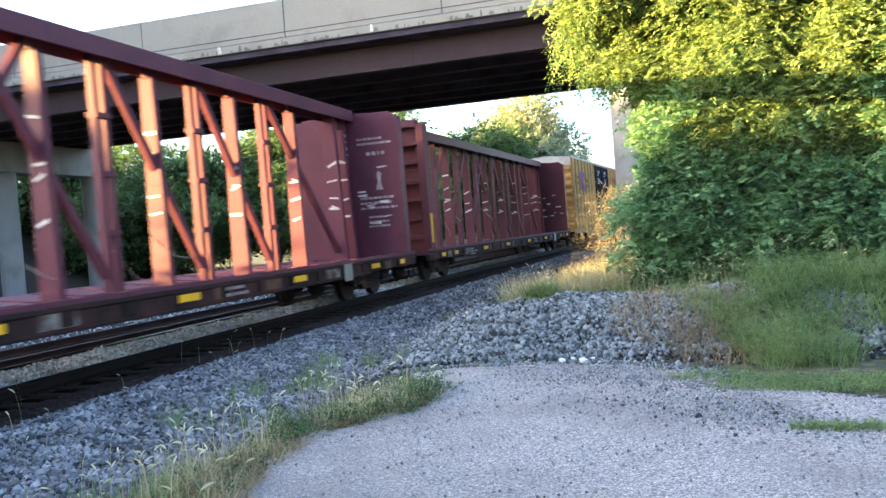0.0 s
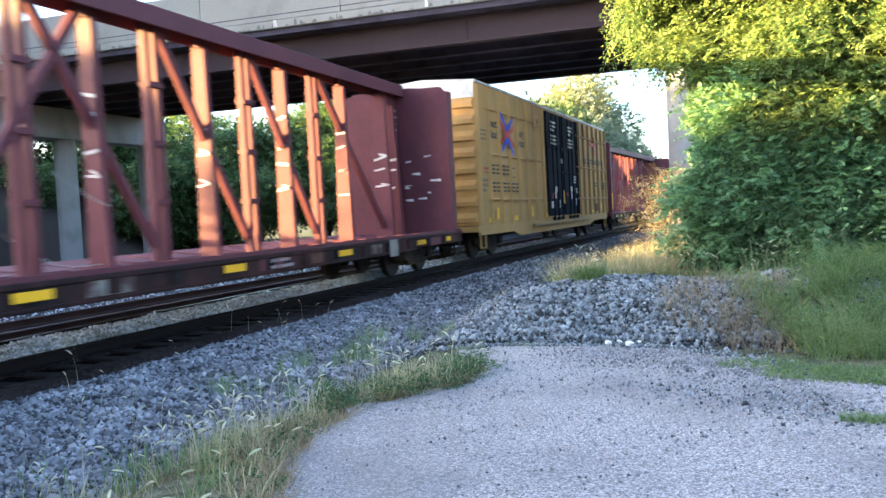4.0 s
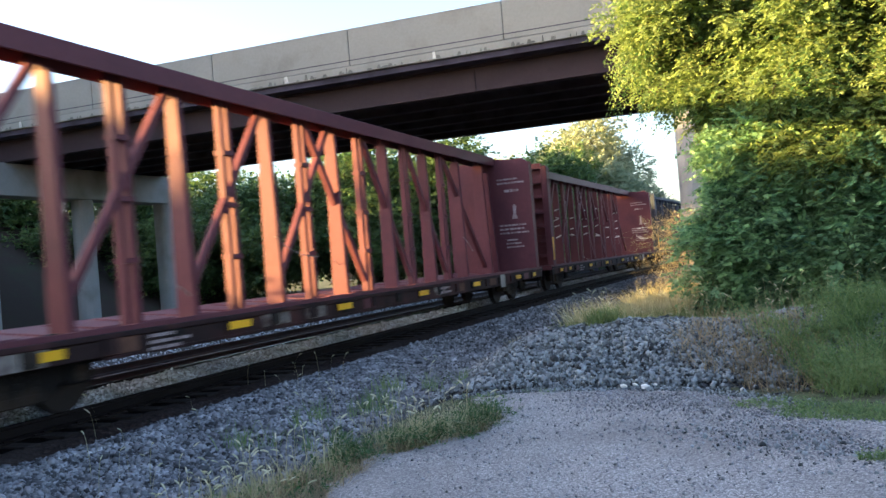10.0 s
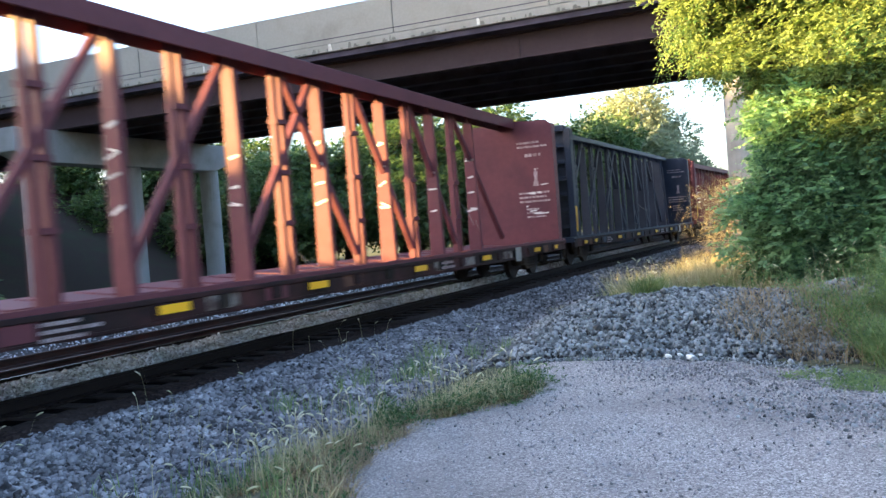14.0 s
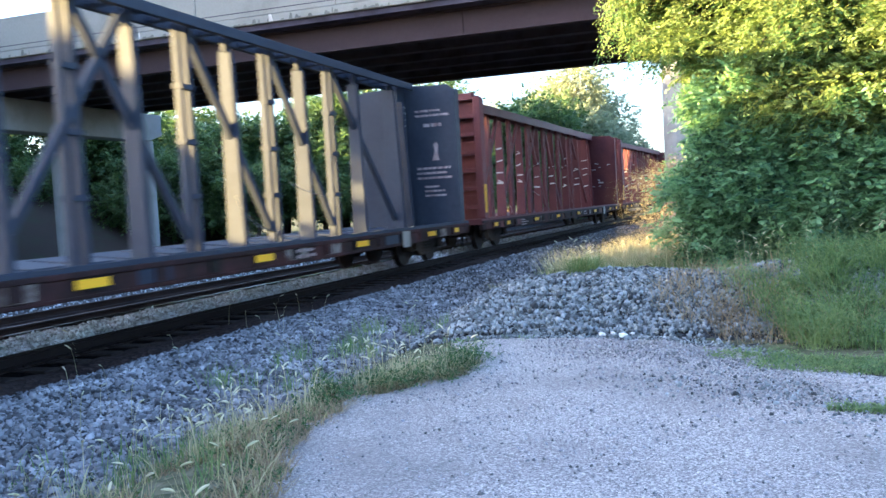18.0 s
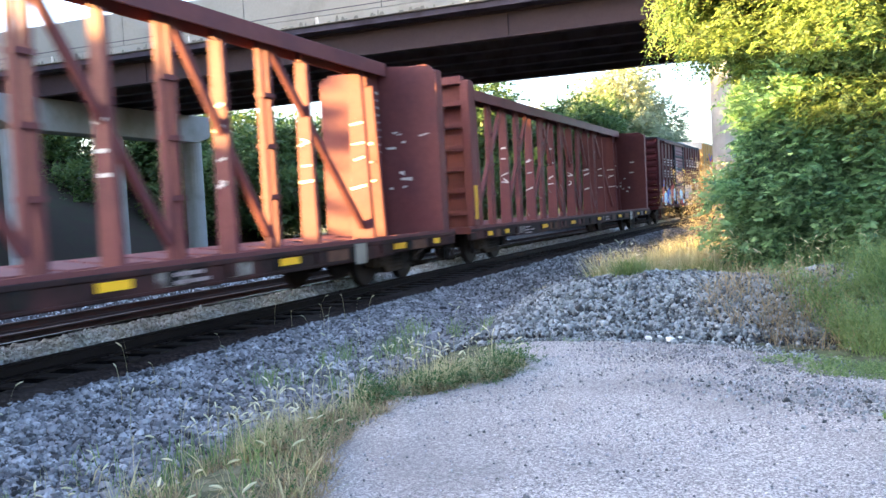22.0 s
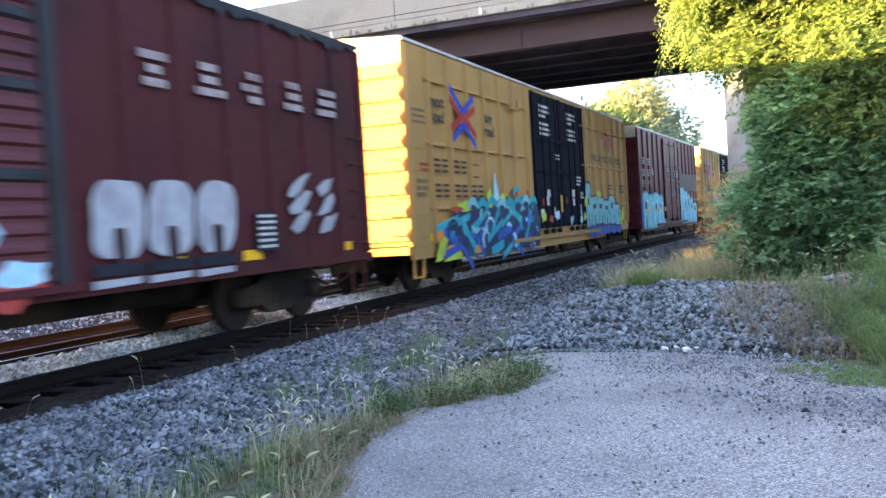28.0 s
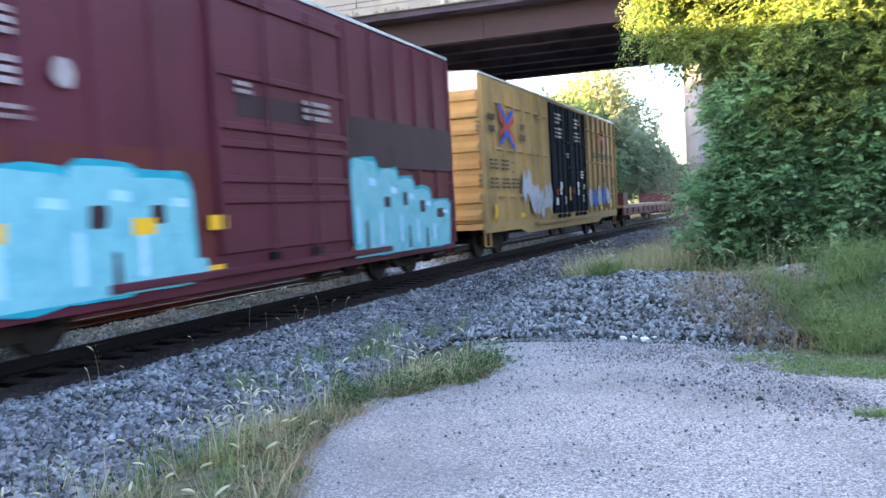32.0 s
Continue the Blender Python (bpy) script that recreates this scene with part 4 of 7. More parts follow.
    for y, foot in [(y, 0.182) for y in broad] + (ends if dark_panel else ends[:2]):
        head = 0.122 if foot < 0.25 else foot * 0.55
        tall = z1 - 0.25 if foot < 0.25 else z1 - (0.14 if foot < 0.28 else 0.42)
        s = Shape().taper(y - 0.06, y + 0.06, z0, tall, foot, head)
        s.taper(y - 0.09, y + 0.09, tall - 0.02, z1, 0.05, 0.05)
        post = part("broad_post", s, p, car, bevel=0.008)
        for z in (1.62, 2.55, 3.45):
            w = (foot + (head - foot) * (z - z0) / (tall - z0)) * 0.96
            b = Shape().box(-w, w, y - 0.068, y - 0.06, z, z + 0.035)
            part("weld_seam", b, p, post)
        if band_rows:
            for z in [1.9 + r.random() * 0.25 + 0.42 * k for k in range(r.choice((3, 4)))]:
                w = foot - 0.01 + (head - foot) * (z - z0) / (z1 - z0 - 0.25)
                a_, t_ = w * r.uniform(0.5, 1), r.uniform(0.03, 0.06)
                zig = [(-a_, z + r.uniform(-0.05, 0.05)), (w * r.uniform(0.5, 1), z + r.uniform(-0.02, 0.08)), (-a_ * r.uniform(0.1, 0.9), z + r.uniform(0.05, 0.13))][:r.choice((2, 2, 3))]
                b = Shape()
                for (ua, qa), (ub, qb) in zip(zig, zig[1:]):
                    b.plate([(ua, qa), (ub, qb), (ub, qb + t_), (ua, qa + t_)], "y", y - 0.074, y - 0.069)
                part("paint_scuff", b, M["white_mark"], post)
    pairs = [y + pitch / 2 for y in broad[:-1]]
    for y in pairs:
        for dy in (-0.11, 0.11):
            s = Shape().taper(y + dy - 0.055, y + dy + 0.055, z0, z1, 0.075, 0.06)
            part("thin_post", s, p, car, bevel=0.008)
        for z in (1.75, 2.65, 3.55):
            s = Shape().box(-0.09, 0.09, y - 0.175, y + 0.175, z, z + 0.08)
            part("tie_plate", s, p, car)
    for k in range(len(broad) - 1):
        if broad[k] < -0.1:
            a, b = (0, broad[k] + 0.15, z0 + 0.55), (0, broad[k + 1] - 0.12, z1 - 0.1)
        else:
            a, b = (0, pairs[k - 1] + 0.16, z1 - 0.1), (0, pairs[k] - 0.16, z0 + 0.3)
        part("brace", Shape().beam(a, b, 0.12, 0.13), p, car, bevel=0.008)
    part("brace", Shape().beam((0, pairs[-1] + 0.16, z1 - 0.1), (0, inner - 1.05, z0 + 0.3), 0.12, 0.13), p, car, bevel=0.008)
    # loose steel strapping that hangs in the beam
    for _ in range(4):
        y, z, x = r.uniform(-inner + 1, inner - 2.5), r.uniform(1.4, 2.2), r.uniform(-0.1, 0.3)
        ln, drop = r.uniform(0.7, 1.6), r.uniform(0.3, 0.9)
        s = Shape()
        pts = [(x + 0.12 * math.sin(3 * i / 6 + y), y + ln * i / 6, max(z0 + 0.1, z - drop * math.sin(1.5 * i / 6))) for i in range(7)]
        s.sweep(pts, 0.006, 0.016)
        part("loose_strap", s, M["band"], car, "loose bent steel strap")
    # solid panel of the beam next to each bulkhead
    if dark_panel:
        for s_ in (-1, 1):
            a, b = sorted((s_ * (inner - 0.46), s_ * inner))
            part("beam_panel", Shape().box(-0.05, 0.05, a, b, z0, z1), p, car)
            q = bars(Shape(), [0.34] * 16, 0.052, a + 0.06, z1 - 0.5, 0.055, 0.11, r)
            part("stencilling", q, M["white_mark"], car, "rows of unreadable white stencilling", kind="stuff")
    if open_chord:
        for sx in (-1, 1):
            part("top_rail", Shape().box(min(sx * 0.2, sx * 0.3), max(sx * 0.2, sx * 0.3), -inner, inner, H - 0.2, H - 0.02), p, car, bevel=0.01)
        for i in range(34):
            y = -inner + 0.4 + i * (2 * inner - 0.8) / 33
            part("chord_slat", Shape().box(-0.2, 0.2, y - 0.1, y + 0.1, H - 0.16, H - 0.08), p, car)
    else:
        s = Shape().plate([(-0.27, H - 0.3), (-0.27, H), (0.27, H), (0.27, H - 0.3), (0.23, H - 0.3), (0.23, H - 0.05), (-0.23, H - 0.05), (-0.23, H - 0.3)], "y", -inner, inner)
        part("top_chord", s, p, car, "continuous steel top chord", bevel=0.01)
    # lettering on the inner face of the rear bulkhead, and marks on the sill
    t = bars_end(Shape(), [0.7, 0.95], inner, 0.32, H - 0.75, 0.055, 0.07, r)
    bars_end(t, [0.5], inner, 0.55, H - 1.12, 0.09, 0.05, r)
    t.plate([(0.75, 2.62), (0.95, 2.62), (0.9, 2.85), (0.93, 3.05), (0.86, 3.12), (0.8, 3.05), (0.82, 2.85)], "y", inner - 0.004, inner)
    bars_end(t, [0.95, 0.85, 1.0], inner, 0.3, 2.45, 0.06, 0.07, r)
    bars_end(t, [0.4, 0.55, 0.6], inner, 0.5, 1.95, 0.05, 0.07, r)
    if notice:
        part("bulkhead_notice", t, M["faded_white"], car, "faded white unreadable notice with a small emblem", kind="stuff")
    if band_rows:
        for _ in range(9):
            z, x = r.uniform(1.7, 3.2), r.uniform(0.15, 1.1)
            k, ln = Shape(), r.uniform(0.08, 0.3)
            k.plate([(x, z), (x + ln, z + r.uniform(-0.05, 0.07)), (x + ln, z + 0.05), (x, z + 0.04)], "y", inner - 0.008, inner - 0.005)
            part("paint_scuff", k, M["white_mark"], car)
    t = bars_end(Shape(), [0.7, 0.5], -inner - 0.39, 0.1, 4.15, 0.12, 0.1, r)
    part("car_number_bars", t, M["faded_white"], car, "unreadable white number bars", kind="stuff")
    for y in (-10.9, -9.6, -6.2, -2.9, 0.9, 4.6, 8.6, 10.6):
        m_ = Shape().box(width + 0.036, width + 0.041, y, y + (0.55 if abs(y) < 9 else 0.34), 0.685, 0.795)
        part("yellow_marker", m_, M["yellow_mark"], car, "yellow reflective marker")
    m_ = Shape().box(width + 0.036, width + 0.044, 7.0, 7.42, 0.52, 0.88)
    part("placard", m_, M["band"], car, "small grey placard in a frame")
    for y in (-10.2, -8.6, -5.3, -4.0, -1.8, 1.9, 3.4, 6.1, 9.5):
        k = Shape().box(width + 0.001, width + 0.008, y, y + r.uniform(0.5, 0.8), 0.63, 0.85)
        part("sill_patch", k, r.choice((p, M["rusty_patch"], M["dusty_patch"])), car, "rusty dusty patch on the sill")
    t = bars(Shape(), [0.5, 0.8, 0.6], width + 0.037, -7.9, 0.80, 0.04, 0.04, r)
    bars(t, [0.6, 0.7], width + 0.037, 2.2, 0.80, 0.05, 0.05, r)
    part("sill_lettering", t, M["faded_white"], car, kind="stuff")
    return car


def slide(car, dy):
    """Moves the parts that a car has so far along it."""
    for c in car.children:
        c.location.y += dy


def boxcar(place, length, paint, seed, label, door, door_paint, posts, rows, roof, truck_in=2.1, top=5.0, skirt=True, ribs=8, z0=0.98):
    """A closed car; door: (start, end) measured from the middle; posts: number of side bays; rows: heights of the level ribs."""
    r = random.Random(seed)
    p = PAINT[paint]
    car = thing("boxcar", label, "freight car", "cars of the train")
    h, W = length / 2, 1.54
    deep = 0.09 if skirt else 0.06
    body = Shape().plate([(-W, z0), (W, z0), (W, top - 0.08), (W - 0.02, top), (-W + 0.02, top), (-W, top - 0.08)], "y", -h, h)
    part("body", body, p, car)
    roof_s = Shape().plate([(-W - 0.03, top - 0.04), (W + 0.03, top - 0.04), (W + 0.03, top + 0.02), (0, top + 0.14), (-W - 0.03, top + 0.02)], "y", -h - 0.02, h + 0.02)
    rf = part("roof", roof_s, M[roof], car, "low pitched metal roof")
    for i in range(int(length / 1.25)):
        y = -h + 0.6 + i * 1.25
        s = Shape()
        for sx in (-1, 1):
            s.beam((sx * (W - 0.12), y, top + 0.035), (0, y, top + 0.145), 0.05, 0.03)
        part("roof_rib", s, M[roof], rf)
    # sills
    s = Shape().box(-0.33, 0.33, -h + 0.2, h - 0.2, 0.5, 0.98)
    part("centre_sill", s, M["steel_dark"], car)
    for sx in (-1, 1):
        sill = Shape()
        if skirt:
            sill.plate([(-h, 0.70), (-h + 3.3, 0.70), (-h + 4.1, 0.54), (h - 4.1, 0.54), (h - 3.3, 0.70), (h, 0.70), (h, z0 + 0.05), (-h, z0 + 0.05)], "x", sx * (W - 0.06), sx * (W + 0.004))
        else:
            sill.plate([(-h, z0 - 0.14), (h, z0 - 0.14), (h, z0 + 0.05), (-h, z0 + 0.05)], "x", sx * (W - 0.06), sx * (W + 0.004))
        part("side_sill", sill, p, car)
        bay = length / posts
        for i in range(posts + 1):
            y = -h + i * bay
            if door[0] - 0.1 < y < door[1] + 0.1:
                continue
            y = min(max(y, -h + 0.06), h - 0.06)
            k = Shape().hull([(sx * W, y - 0.085, z0), (sx * (W + deep), y - 0.04, z0), (sx * (W + deep), y + 0.04, z0), (sx * W, y + 0.085, z0)],
                             [(sx * W, y - 0.085, top - 0.1), (sx * (W + deep), y - 0.04, top - 0.1), (sx * (W + deep), y + 0.04, top - 0.1), (sx * W, y + 0.085, top - 0.1)])
            part("side_post", k, p, car)
        for z in rows:
            for a, b in ((-h + 0.9, door[0] - 0.12), (door[1] + 0.12, h - 0.15)):
                m = int((b - a) / bay)
                for j in range(max(1, m + 1)):
                    ya = a + j * bay
                    yb = min(ya + bay - 0.14, b)
                    if yb - ya < 0.15:
                        continue
                    k = Shape().hull([(sx * W, ya, z), (sx * W, yb, z), (sx * W, yb, z + 0.09), (sx * W, ya, z + 0.09)],
                                     [(sx * (W + deep - 0.01), ya, z + 0.01), (sx * (W + deep - 0.01), yb, z + 0.01), (sx * (W + deep - 0.01), yb, z + 0.04), (sx * (W + deep - 0.01), ya, z + 0.04)])
                    part("side_rib", k, p, car)
    # ends with level corrugations
    for s_ in (-1, 1):
        for i in range(ribs):
            z = z0 + 0.2 + i * (top - z0 - 0.55 - (0.28 if roof == "roof_zinc" else 0)) / (ribs - 1)
            k = Shape().hull([(-W + 0.03, s_ * h, z - 0.13), (W - 0.03, s_ * h, z - 0.13), (W - 0.03, s_ * h, z + 0.16), (-W + 0.03, s_ * h, z + 0.16)],
                             [(-W + 0.05, s_ * (h + 0.06), z - 0.10), (W - 0.05, s_ * (h + 0.06), z - 0.10), (W - 0.10, s_ * (h + 0.06), z + 0.02), (-W + 0.10, s_ * (h + 0.06), z + 0.02)])
            part("end_corrugation", k, p, car)
        if roof == "roof_zinc":
            fas = Shape().plate([(-W + 0.02, top - 0.46), (W - 0.02, top - 0.46), (W - 0.02, top - 0.045), (-W + 0.02, top - 0.045)], "y", s_ * h, s_ * (h + 0.02))
            part("end_fascia", fas, M[roof], car, "pale galvanised top panel of the end")
        e = Shape().box(-W, W, min(s_ * h, s_ * (h + 0.16)), max(s_ * h, s_ * (h + 0.16)), 0.80, 0.96)
        part("end_sill", e, p, car, bevel=0.01)
        ladder(car, W - 0.55, s_ * (h + 0.13), 1.2, 2.7, 5, p, 0.42, "x")
        if s_ < 0:
            t = hand_wheel(-0.45, -h - 0.26, 1.75, 0.27)
            part("brake_wheel", t, M["steel_dark"], car, "round hand brake wheel")
            t = Shape().box(-0.62, -0.28, -h - 0.22, -h - 0.07, 1.55, 1.95)
            part("brake_gear_box", t, p, car, bevel=0.02)
        for sx in (-1, 1):
            ladder(car, sx * W if sx > 0 else -W - 0.07, s_ * (h - 0.3) - 0.22, 1.15, 2.9, 5, p, 0.44)
            st = Shape()
            yb = s_ * (h - 0.32)
            x = sx * (W - 0.04)
            st.beam((x, yb - 0.22, 0.8), (x, yb - 0.22, 0.34), 0.05, 0.03)
            st.beam((x, yb + 0.22, 0.8), (x, yb + 0.22, 0.34), 0.05, 0.03)
            st.beam((x, yb - 0.22, 0.34), (x, yb + 0.22, 0.34), 0.05, 0.03)
            part("sill_step", st, p, car)
        add_coupler(car, s_ * (h + 0.1), s_)
        add_truck(car, s_ * (h - truck_in), place)
    for y in (-h + 0.8, -h + 3.4, -2.4, 2.0, h - 3.6, h - 1.0):
        m_ = Shape().box(W + 0.006, W + 0.011, y, y + 0.42, z0 + 0.06, z0 + 0.2)
        part("yellow_marker", m_, M["yellow_mark"], car, "yellow reflective marker")
    return car, W, h


def plug_doors(car, W, door, z0, z1, paint, leaves, bays, rods, level=()):
    """Sliding plug doors on the near side and plain ones on the far side."""
    p = PAINT[paint]
    w = (door[1] - door[0]) / leaves
    for i in range(leaves):
        a = door[0] + i * w
        d = part("door", Shape().box(W, W + 0.05, a + 0.02, a + w - 0.02, z0, z1), p, car, "plug door with locking rods", bevel=0.01)
        for ya, yb, za, zb in ((a + 0.02, a + 0.12, z0, z1), (a + w - 0.12, a + w - 0.02, z0, z1)):
            part("door_edge", Shape().box(W + 0.05, W + 0.09, ya, yb, za, zb), p, d, bevel=0.006)
        for z in level:
            part("door_rail", Shape().box(W + 0.05, W + 0.10, a + 0.12, a + w - 0.12, z - 0.05, z + 0.05), p, d, bevel=0.01)
        for k in range(rods):
            y = a + w * (k + 1) / (rods + 1)
            part("locking_rod", Shape().tube((W + 0.12, y, z0 - 0.08), (W + 0.12, y, z1 - 0.05), 0.022, 8), p, d)
            part("rod_foot", Shape().box(W + 0.05, W + 0.16, y - 0.09, y + 0.09, z0 - 0.16, z0 - 0.04), M["steel_dark"], d, bevel=0.01)
    part("far_door", Shape().box(-W - 0.05, -W, door[0], door[1], z0, z1), p, car)
    part("door_track", Shape().box(W, W + 0.13, door[0] - 2.2, door[1] + 1.6, z0 - 0.3, z0 - 0.2), p if leaves == 1 else PAINT["mustard"], car, bevel=0.01)


def yellow_boxcar(place, seed, label, paint, L=19.6):
    top = 5.02
    door = (-2.4, 2.9)
    car, W, h = boxcar(place, L, paint, seed, label, door, "door_black", 19, (1.66, 2.98, 4.28), "roof_zinc", truck_in=2.3, top=top, ribs=8)
    slide(car, -0.35 if L > 19 else -0.1)
    h = 9.9
    plug_doors(car, W, door, 1.06, top - 0.14, "door_black", 2, 0, 3, (1.75, 2.7, 3.6))
    r = random.Random(seed)
    # crossed emblem of four bands in red and blue
    y, z, x = -7.42, 3.68, W + 0.093
    bands = (("blue_mark", -0.68, 0.60, 0.0, 0.13), ("red_mark", -0.72, 0.36, 0.0, -0.06), ("blue_mark", 0.62, 0.50, -0.02, 0.13), ("red_mark", 0.70, 0.26, 0.0, -0.04))
    for i, (mat, ya, za, yb, zb) in enumerate(bands):
        for turn in (1, -1):
            pts = [(y + turn * ya, z + turn * (za - 0.085)), (y + turn * yb, z + turn * (zb - 0.085)), (y + turn * yb, z + turn * (zb + 0.085)), (y + turn * ya, z + turn * (za + 0.085))]
            part("emblem_band", Shape().plate(pts, "x", x, x + 0.004 + 0.0008 * i + (0.0004 if turn > 0 else 0)), M[mat], car, "painted band of a crossed emblem")
    for txt, yy_, zz in (("next", -8.78, 3.80), ("load", -8.78, 3.48), ("any", -5.85, 3.70), ("road", -5.85, 3.38)):
        lettering("slogan", txt, 0.34, M["black_mark"], car, yy_, zz, W + 0.093, "slogan in black letters", 1.05, 0.008)
    # reporting mark and number, as bars
    for yb, zb in ((-9.12, 2.44), (-8.1, 2.44), (-9.12, 1.92), (-8.1, 1.92), (-7.15, 1.92)):
        for j in range(3):
            for k in range(2):
                part("number_bar", Shape().box(W + 0.092, W + 0.096, yb + 0.4 * k, yb + 0.4 * k + 0.3, zb + 0.115 * j, zb + 0.115 * j + 0.05), M["black_mark"], car, "black bar of the car number")
    part("notice_frame", Shape().box(W + 0.004, W + 0.008, -6.85, -6.45, 2.66, 2.69).box(W + 0.004, W + 0.008, -6.85, -6.45, 2.38, 2.41), M["black_mark"], car, kind="stuff")
    part("faded_notice", bars(Shape(), [0.4, 0.5], W + 0.004, -9.6, 2.62, 0.06, 0.05, r), M["red_mark"], car, "faded red notice, unreadable", kind="stuff")
    part("faded_notice", bars(Shape(), [0.6, 0.6, 0.6], W + 0.004, -9.86, 3.7, 0.05, 0.07, r), M["faded_black"], car, "faded notice lines", kind="stuff")
    part("faded_notice", bars(Shape(), [0.5, 0.5, 0.4], W + 0.004, -9.8, 2.3, 0.09, 0.05, r), M["faded_black"], car, "faded notice lines", kind="stuff")
    # red emblem and slogan of the far half
    yb, zb = 5.3, 3.62
    part("company_emblem", Shape().box(W + 0.092, W + 0.096, yb, yb + 1.55, zb + 0.40, zb + 0.56), M["red_mark"], car, "faded red emblem")
    for y_, w_, lean in ((yb + 0.45, 0.17, 0.0), (yb + 1.0, 0.17, 0.0), (yb + 1.55, 0.2, 0.22)):
        part("emblem_leg", Shape().plate([(y_, zb), (y_ + w_, zb), (y_ + w_ - lean, zb + 0.4), (y_ - lean, zb + 0.4)], "x", W + 0.092, W + 0.096), M["red_mark"], car)
    lettering("slogan", "RAILCAR POOLING EXPERTS", 0.33, M["black_mark"], car, 6.1, 3.2, W + 0.093, "black slogan on the side", 1.08)
    # white notices on the black doors
    s = Shape()
    for a in (-1.9, 0.85):
        bars(s, [0.95, 0.95, 0.55], W + 0.112, a, 4.55, 0.075, 0.065, r)
        bars(s, [0.95, 0.95, 0.95], W + 0.112, a, 4.05, 0.075, 0.065, r)
    bars(s, [0.4, 0.4], W + 0.112, -0.5, 3.2, 0.05, 0.05, r)
    bars(s, [0.5, 0.5, 0.4], W + 0.112, 1.7, 2.6, 0.06, 0.05, r)
    part("door_notice", s, M["white_mark"], car, "unreadable white notices on the doors", kind="stuff")
    for y_, z_, w_, h_, m_ in ((-1.5, 1.95, 0.28, 0.2, "white_mark"), (-1.6, 1.7, 0.22, 0.26, "white_mark"), (1.1, 1.95, 0.28, 0.22, "white_mark"), (1.15, 1.68, 0.18, 0.24, "white_mark"), (-0.2, 1.5, 0.16, 0.5, "yellow_mark"), (-2.0, 1.7, 0.12, 0.2, "red_mark"), (0.4, 1.75, 0.12, 0.18, "red_mark"), (2.0, 1.4, 0.1, 0.3, "white_mark"), (-0.9, 1.35, 0.1, 0.3, "white_mark"), (-2.2, 1.35, 0.3, 0.25, "white_mark"), (2.1, 1.9, 0.3, 0.22, "white_mark")):
        part("door_sticker", Shape().box(W + 0.115, W + 0.12, y_, y_ + w_, z_, z_ + h_), M[m_], car)
    for y_, w_ in ((-h + 1.05, 0.22), (-h + 5.0, 0.2), (h - 2.3, 0.22), (-h + 11.5, 0.0)):
        if w_:
            part("yellow_panel", Shape().box(W + 0.092, W + 0.096, y_, y_ + w_, 1.12, 1.46), M["yellow_mark"], car)
    part("notice_board", Shape().box(W + 0.09, W + 0.075, h - 3.6, h - 3.15, 1.1, 1.45), M["black_mark"], car, "small black notice board")
    part("notice_lines", bars(Shape(), [0.4, 0.4, 0.4], W + 0.076, h - 3.58, 1.4, 0.05, 0.05, r), M["white_mark"], car, kind="stuff")
    bars_mesh = bars(Shape(), [0.9, 0.9, 0.8], W + 0.093, h - 2.1, 2.4, 0.05, 0.06, r)
    bars(bars_mesh, [0.7, 0.7], W + 0.093, h - 3.9, 2.4, 0.05, 0.06, r)
    part("stencilling", bars_mesh, M["black_mark"], car, kind="stuff")
    part("roof_bracket", Shape().box(W + 0.09, W + 0.14, -h + 5.6, -h + 6.2, 4.18, 4.25).box(W + 0.09, W + 0.14, -h + 6.12, -h + 6.2, 4.18, 4.45), PAINT[paint], car)
    part("roof_bracket", Shape().box(W + 0.09, W + 0.14, h - 3.7, h - 3.4, 4.18, 4.25).box(W + 0.09, W + 0.14, h - 3.7, h - 3.62, 4.18, 4.45), PAINT[paint], car)
    return car, W, h


def blob(cy, cz, ry, rz, r, n=14, rough=0.25, turn=0.0):
    """An uneven rounded outline."""
    pts = []
    for i in range(n):
        a = 2 * math.pi * i / n
        k = 1 + r.uniform(-rough, rough)
        u, v = math.cos(a) * ry * k, math.sin(a) * rz * k
        pts.append((cy + u * math.cos(turn) - v * math.sin(turn), cz + u * math.sin(turn) + v * math.cos(turn)))
    return pts


def spray(car, x, outlines, mat, label=""):
    """Flat sprayed shapes on the side of a car, one part."""
    for i, pts in enumerate(outlines):
        part("graffiti", Shape().plate(pts, "x", x, x + 0.003 + 0.00005 * i), M[mat], car, label)


def rounded(y0, z0, w, h, r, lean=0.0, n=20, power=0.36, rough=0.05):
    """A fat rounded block as an outline: half way between an oval and a box."""
    out = []
    for i in range(n):
        a = 2 * math.pi * i / n
        c, q = math.cos(a), math.sin(a)
        u = math.copysign(abs(c) ** power, c) * w / 2 * (1 + r.uniform(-rough, rough))
        v = math.copysign(abs(q) ** power, q) * h / 2 * (1 + r.uniform(-rough, rough))
        out.append((y0 + w / 2 + u + lean * v, z0 + h / 2 + v))
    return out


